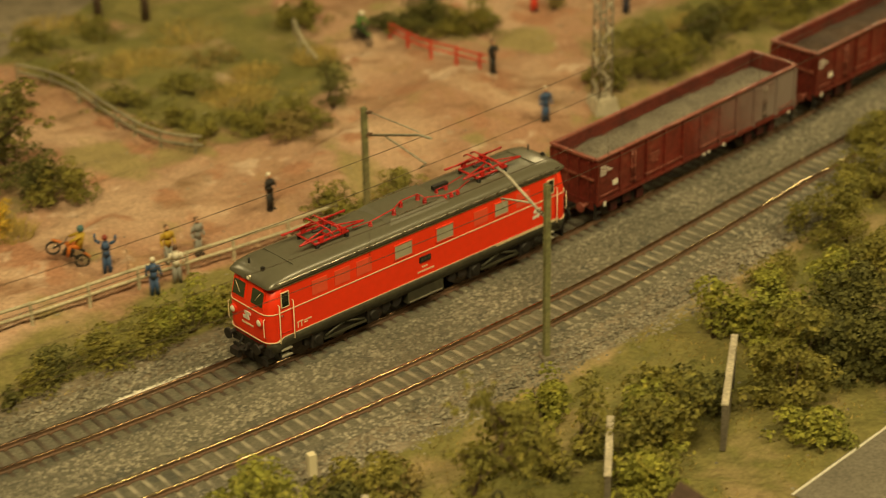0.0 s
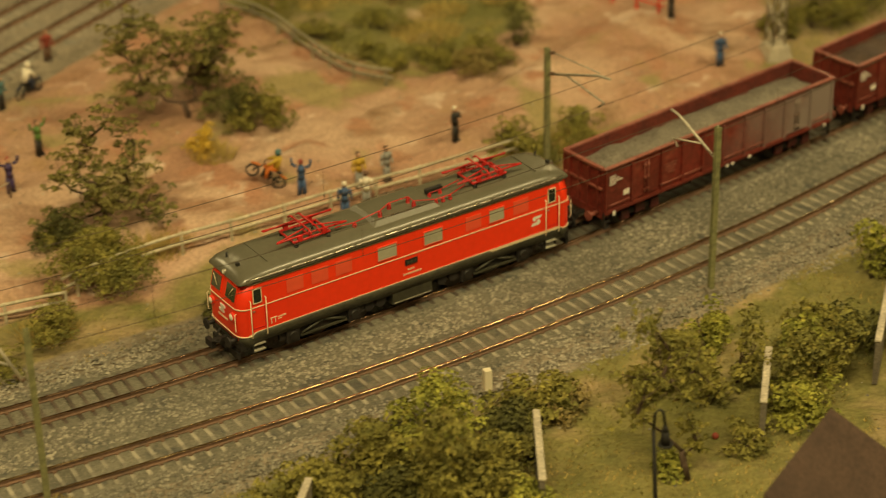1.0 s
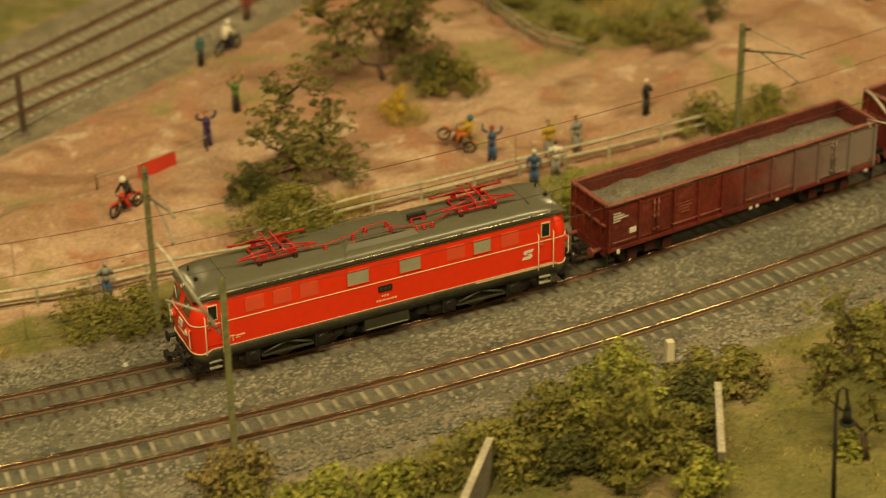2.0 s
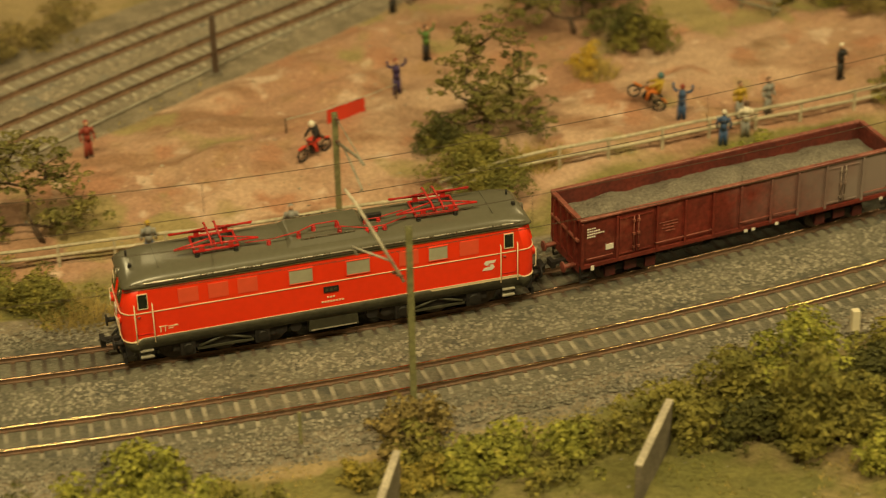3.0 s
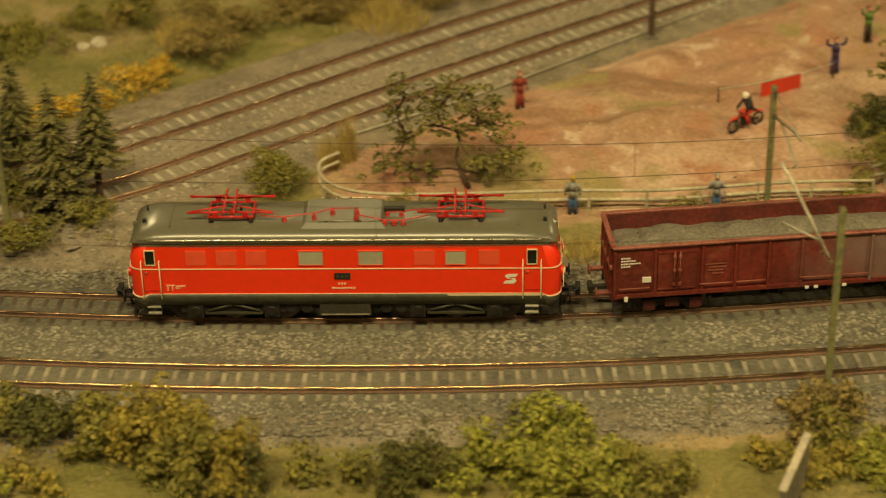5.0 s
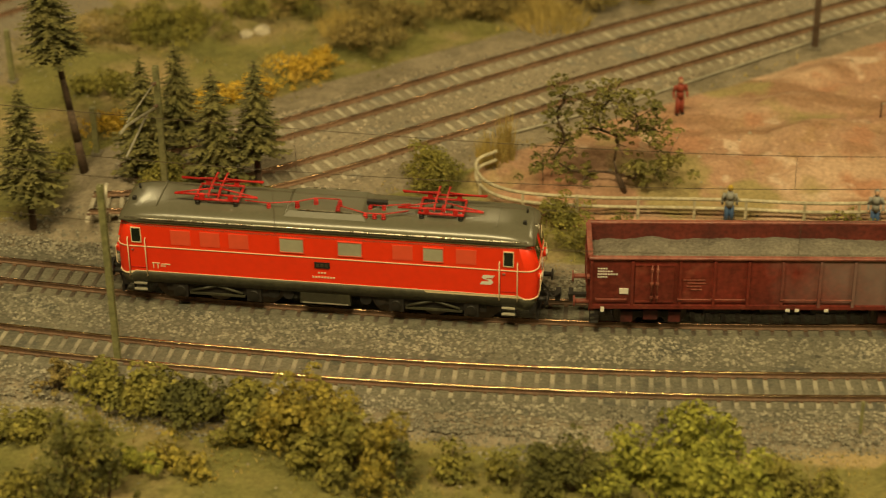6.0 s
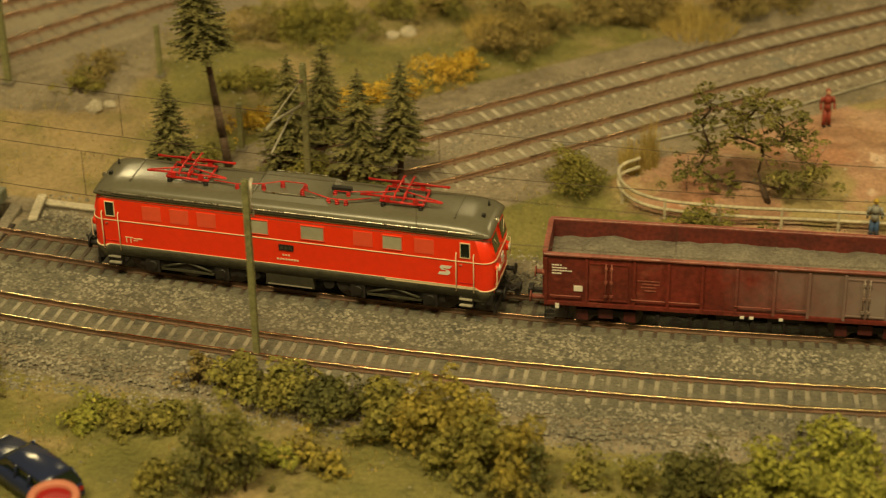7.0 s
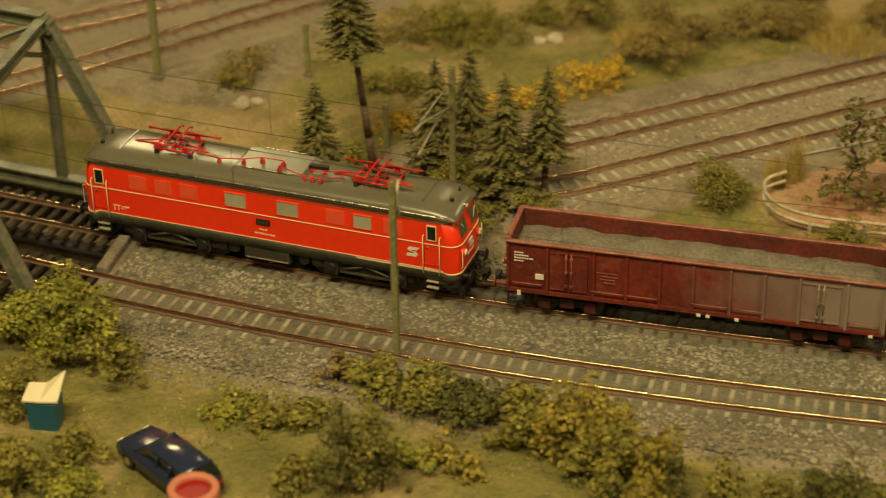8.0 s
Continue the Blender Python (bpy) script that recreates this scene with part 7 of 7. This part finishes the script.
# parked car: bonnet, raked windscreen and a long roof
car = thing("car", "small dark blue estate car parked on rough grass", "car", at=pose(-0.3165, 0.6645, height(-0.3165, 0.6645), 0, 0, 145))
bm = bmesh.new()
secs = []
for x, w, zb, zt in ((0.0260, 0.0078, 0.0040, 0.0068), (0.0245, 0.0092, 0.0030, 0.0080), (0.0180, 0.0098, 0.0026, 0.0090), (0.0100, 0.0100, 0.0026, 0.0097), (-0.010, 0.0100, 0.0026, 0.0098), (-0.0225, 0.0098, 0.0028, 0.0097), (-0.0250, 0.0088, 0.0036, 0.0088)):
    secs.append([(x, -w, zb), (x, w, zb), (x, w * 1.0, zt - 0.0028), (x, w * 0.95, zt - 0.0006), (x, w * 0.84, zt), (x, -w * 0.84, zt), (x, -w * 0.95, zt - 0.0006), (x, -w * 1.0, zt - 0.0028)])
loft(bm, secs, smooth=True)
part("body", bm, "car", car, "dark blue glossy body")
bm = bmesh.new()
secs = []
for x, w, zt in ((0.0125, 0.0080, 0.0096), (0.0045, 0.0073, 0.0147), (-0.0190, 0.0073, 0.0146), (-0.0240, 0.0080, 0.0096)):
    secs.append([(x, -w - 0.0010 * (zt < 0.01), 0.0090), (x, w + 0.0010 * (zt < 0.01), 0.0090), (x, w, zt), (x, -w, zt)])
loft(bm, secs)
cab = part("cabin", bm, "glass", car, "dark tinted windows")
bm = bmesh.new()
secs = []
for x, w, z in ((0.0056, 0.0070, 0.0144), (0.0040, 0.0074, 0.0150), (-0.006, 0.0076, 0.0156), (-0.0175, 0.0075, 0.0153), (-0.0200, 0.0071, 0.0146)):
    secs.append([(x, -w, z - 0.0008), (x, w, z - 0.0008), (x, w * 0.86, z), (x, 0, z + 0.0003), (x, -w * 0.86, z)])
loft(bm, secs, smooth=True)
part("roof", bm, "car", cab, "long dark blue roof")
for s in (-1, 1):
    for x0, x1 in ((0.0120, 0.0050), (-0.0030, -0.0030), (-0.0120, -0.0120), (-0.0235, -0.0190)):
        bm = bmesh.new()
        rod(bm, (x0, s * 0.0086, 0.0094), (x1, s * 0.0074, 0.0148), 0.0005, 0.0005, 6)
        part("pillar", bm, "car", cab)
for x in (-0.0155, 0.0155):
    for s in (-1, 1):
        bm = bmesh.new()
        rod(bm, (x, s * 0.0078, 0.0034), (x, s * 0.0102, 0.0034), 0.0036, 0.0036, 16)
        w = part("wheel", bm, "tyre", car)
        bm = bmesh.new()
        rod(bm, (x, s * 0.0102, 0.0034), (x, s * 0.01045, 0.0034), 0.0021, 0.0018, 12)
        part("rim", bm, "silver", w)
for s in (-1, 1):
    bm = bmesh.new()
    box(bm, (0.0252, s * 0.0062, 0.0066), (0.0014, 0.0030, 0.0014))
    part("headlight", bm, "lens", car)
    bm = bmesh.new()
    box(bm, (-0.0249, s * 0.0072, 0.0072), (0.0010, 0.0020, 0.0018))
    part("tail_light", bm, "pot_in", car)
for x, nm in ((0.0262, "bumper"), (-0.0254, "bumper")):
    bm = bmesh.new()
    box(bm, (x, 0, 0.0042), (0.0012, 0.0165, 0.0014))
    bevelled(bm, 0.0003)
    part(nm, bm, "tyre", car)

# blue bin with an open cream lid
bn = thing("waste_container", "blue container with a raised cream lid among bushes", "container", at=pose(-0.3795, 0.6868, height(-0.38, 0.687), 0, 0, 6))
bm = bmesh.new()
box(bm, (0, 0, 0.0065), (0.0125, 0.0095, 0.0150), 0, None, 1.06)
bevelled(bm, 0.0005)
part("body", bm, "bin_blue", bn)
bm = bmesh.new()
loft(bm, [[(-0.0078, -0.0055, 0.0145), (-0.0078, -0.0055, 0.0153), (-0.0078, 0.006, 0.0168), (-0.0078, 0.006, 0.0160)], [(0.0, -0.0055, 0.0145), (0.0, -0.0055, 0.0153), (0.0, 0.006, 0.0172), (0.0, 0.006, 0.0164)], [(0.0076, -0.0055, 0.0150), (0.0076, -0.0055, 0.0158), (0.0082, 0.0075, 0.0232), (0.0082, 0.0075, 0.0224)]])
part("lid", bm, "bin_white", bn, "bent cream lid")

# round tub
tb = thing("round_tub", "round tub with a pale red rim and deep red inside", "tub", at=pose(-0.2945, 0.634, height(-0.2945, 0.634)))
bm = bmesh.new()
n = 28
rings = []
for r, z in ((0.0098, -0.001), (0.0102, 0.0195), (0.0099, 0.0203), (0.0073, 0.0203), (0.0070, 0.0196), (0.0070, 0.0180)):
    rings.append([(math.cos(6.2832 * k / n) * r, math.sin(6.2832 * k / n) * r, z) for k in range(n)])
loft(bm, rings, caps=False, smooth=True)
part("shell", bm, "pot", tb)
bm = bmesh.new()
rod(bm, (0, 0, 0.0176), (0, 0, 0.0184), 0.0070, 0.0070, n)
part("content", bm, "pot_in", tb, "deep red filling")

# pale rocks on the slope and white specks on the verge
def rock(x, y, r, seed, label="rounded pale grey rock on the grass", material="concrete"):
    rng = np.random.default_rng(seed)
    bm = bmesh.new()
    made = bmesh.ops.create_icosphere(bm, subdivisions=2, radius=r)
    for v in made["verts"]:
        v.co *= 0.8 + 0.4 * noise.noise(v.co * 180 + Vector((seed, 0, 0)))
        v.co.z *= 0.6
    ob = part("rock", bm, material)
    ob.location = on(x, y, r * 0.15)
    tagged(ob, label, "rock", "rocks")


for k, (x, y, r) in enumerate(((-0.2384, 1.0627, 0.006), (-0.246, 1.058, 0.005), (-0.383, 0.957, 0.006), (-0.376, 0.962, 0.004), (-0.2475, 0.893, 0.005), (-0.2560, 0.888, 0.006))):
    rock(x, y, r, k)


# pale spilled plaster on the ballast
for k, (x, y) in enumerate(SPILL):
    rock(x, y, 0.0022 if x < 0.2 else 0.0011, 60 + k, "small pale lump of plaster on the ballast", "white")
dust_rng = np.random.default_rng(77)
dust_v, dust_f = [], []
for k in range(900):
    x = 0.262 + abs(dust_rng.normal()) * 0.018 if k % 3 else dust_rng.uniform(0.25, 0.31)
    y = y_line(x) + 0.0118 + dust_rng.normal() * 0.0013
    q = dust_rng.uniform(0.0002, 0.0006)
    z = -0.0023
    n0 = len(dust_v)
    dust_v += [(x - q, y, z), (x, y - q, z), (x + q, y, z), (x, y + q, z), (x, y, z + q * 0.9)]
    dust_f += [(n0, n0 + 1, n0 + 4), (n0 + 1, n0 + 2, n0 + 4), (n0 + 2, n0 + 3, n0 + 4), (n0 + 3, n0, n0 + 4)]
tagged(raw("spilled_plaster", dust_v, dust_f, "white"), "spilled white plaster grains between the rails", "plaster", kind="stuff")


# ---- bridge ----
def girder(bm, a, b, w, h):
    """A rolled section: two flanges and a web between a and b."""
    a, b = Vector(a), Vector(b)
    d = (b - a).normalized()
    u = d.cross(Vector((0, 0, 1)))
    u = u.normalized() if u.length > 0.1 else Vector((0, 1, 0))
    v = u.cross(d)
    t = 0.14 * h
    for o, sw, sh in ((0.5 * h - 0.5 * t, w, t), (-0.5 * h + 0.5 * t, w, t), (0, 0.3 * w, h - 2 * t)):
        loft(bm, [[p + v * o + u * (0.5 * sw * i) + v * (0.5 * sh * j) for i, j in ((-1, -1), (1, -1), (1, 1), (-1, 1))] for p in (a, b)])


br = thing("truss_bridge", "green-grey steel truss bridge with an open timber deck", "bridge", kind="structure")
for (fn, sign) in ((y_line, 1), (y_near, -1)):
    def at(x, z, fn=fn, sign=sign):
        return (x, fn(x) + sign * 0.033, z)
    xs = [-0.404, -0.449, -0.520, -0.591] if sign > 0 else [-0.408, -0.447, -0.518, -0.589]
    top = 0.0845
    bm = bmesh.new()
    for a, b in zip(xs[1:-1], xs[2:]):
        girder(bm, at(a, top), at(b, top), 0.0062, 0.0066)
    part("top_chord", bm, "bridge", br)
    bm = bmesh.new()
    for a, b in zip(xs[:-1], xs[1:]):
        girder(bm, at(a, -0.004), at(b, -0.004), 0.0060, 0.0075)
    part("bottom_chord", bm, "bridge", br)
    bm = bmesh.new()
    girder(bm, at(xs[0], -0.003), at(xs[1] - 0.001, top + 0.001), 0.0062, 0.0066)
    part("end_post", bm, "bridge", br)
    for x in xs[1:]:
        bm = bmesh.new()
        girder(bm, at(x, -0.003), at(x, top - 0.002), 0.0044, 0.0046)
        part("upright", bm, "bridge", br)
    for a, b in zip(xs[1:-1], xs[2:]):
        bm = bmesh.new()
        girder(bm, at(a, top - 0.002), at(b, -0.003), 0.0040, 0.0034)
        part("diagonal", bm, "bridge", br)
    for x, z in ((xs[0], 0.002), (xs[1], top - 0.003)):
        bm = bmesh.new()
        box(bm, (x, fn(x) + sign * 0.033, z), (0.009, 0.0064, 0.007), 0, pose(0, 0, 0, 0, 0, math.degrees(math.atan(2 * LINE[2] * x + LINE[1]))).to_3x3())
        bevelled(bm, 0.0006)
        part("gusset", bm, "bridge", br)


def over(x, side, z):
    return (x, (y_line(x) + 0.033) if side > 0 else (y_near(x) - 0.033), z)


for xa, xb in ((-0.449, -0.447), (-0.520, -0.518)):
    bm = bmesh.new()
    girder(bm, over(xa, 1, 0.084), over(xb, -1, 0.084), 0.0050, 0.0052)
    part("cross_beam", bm, "bridge", br)
    for side in (1, -1):
        bm = bmesh.new()
        a, b = Vector(over(xa, 1, 0.0)), Vector(over(xb, -1, 0.0))
        q = a.lerp(b, 0.28 if side > 0 else 0.72)
        girder(bm, over(xa if side > 0 else xb, side, 0.066), (q.x, q.y, 0.082), 0.0026, 0.0026)
        part("knee_brace", bm, "bridge", br)
for a, b in (((-0.449, 1), (-0.518, -1)), ((-0.447, -1), (-0.520, 1))):
    bm = bmesh.new()
    girder(bm, over(*a, 0.083), over(*b, 0.083), 0.0026, 0.0026)
    part("wind_brace", bm, "bridge", br)
bm = bmesh.new()
box(bm, (0, 0, 0), (0.0030, 0.034, 0.0022))
timber_ob = part("timber", bm, "timber")
timber_me = timber_ob.data
bpy.data.objects.remove(timber_ob)
for fn in (y_line, y_near):
    pts = polyline_arc(fn, -0.60, DECK + 0.003, 0.0070)
    for (x, y), (nx, ny) in zip(pts, normals(pts)):
        ob = new("timber", timber_me)
        ob.parent = br
        ob.matrix_basis = pose(x, y, -0.0036, 0, 0, math.degrees(math.atan2(ny, nx)) - 90)
for fn in (y_line, y_near):
    for off in (-0.012, 0.012):
        bm = bmesh.new()
        tube(bm, [(x, fn(x) + off, -0.0095) for x in (-0.60, -0.55, -0.5, -0.45, -0.40)], 0.0040, 4)
        part("girder", bm, "black", br)
bm = bmesh.new()
for x, y0, y1 in ((-0.394, y_near(-0.394) - 0.030, y_line(-0.394) + 0.034),):
    box(bm, (x, (y0 + y1) / 2, -0.020), (0.006, y1 - y0, 0.036))
box(bm, (-0.3965, (y_line(-0.395) + y_near(-0.395)) / 2, -0.0005), (0.0055, 0.030, 0.005))
bevelled(bm, 0.0005)
tagged(part("abutment", bm, "concrete_dark"), "stained concrete abutment of the bridge", "abutment", kind="structure")


# low wing walls where the bridge meets the bank
for a, b in (((-0.3805, 0.853), (-0.3835, 0.876)), ((-0.3835, 0.876), (-0.345, 0.8725))):
    ww = thing("wing_wall", "low pale concrete wing wall beside the bridge end", "wall", "wing walls")
    ln, an = math.hypot(b[0] - a[0], b[1] - a[1]), math.degrees(math.atan2(b[1] - a[1], b[0] - a[0]))
    zt = max(height(*a), height(*b)) + 0.0026
    turn = pose(0, 0, 0, 0, 0, an).to_3x3()
    bm = bmesh.new()
    box(bm, ((a[0] + b[0]) / 2, (a[1] + b[1]) / 2, zt - 0.006), (ln, 0.0032, 0.011), 0, turn)
    part("stem", bm, "concrete_dark", ww)
    bm = bmesh.new()
    box(bm, ((a[0] + b[0]) / 2, (a[1] + b[1]) / 2, zt), (ln + 0.001, 0.0044, 0.0014), 0, turn)
    bevelled(bm, 0.0003)
    part("coping", bm, "concrete", ww, "pale strip along the wall top")


motions()
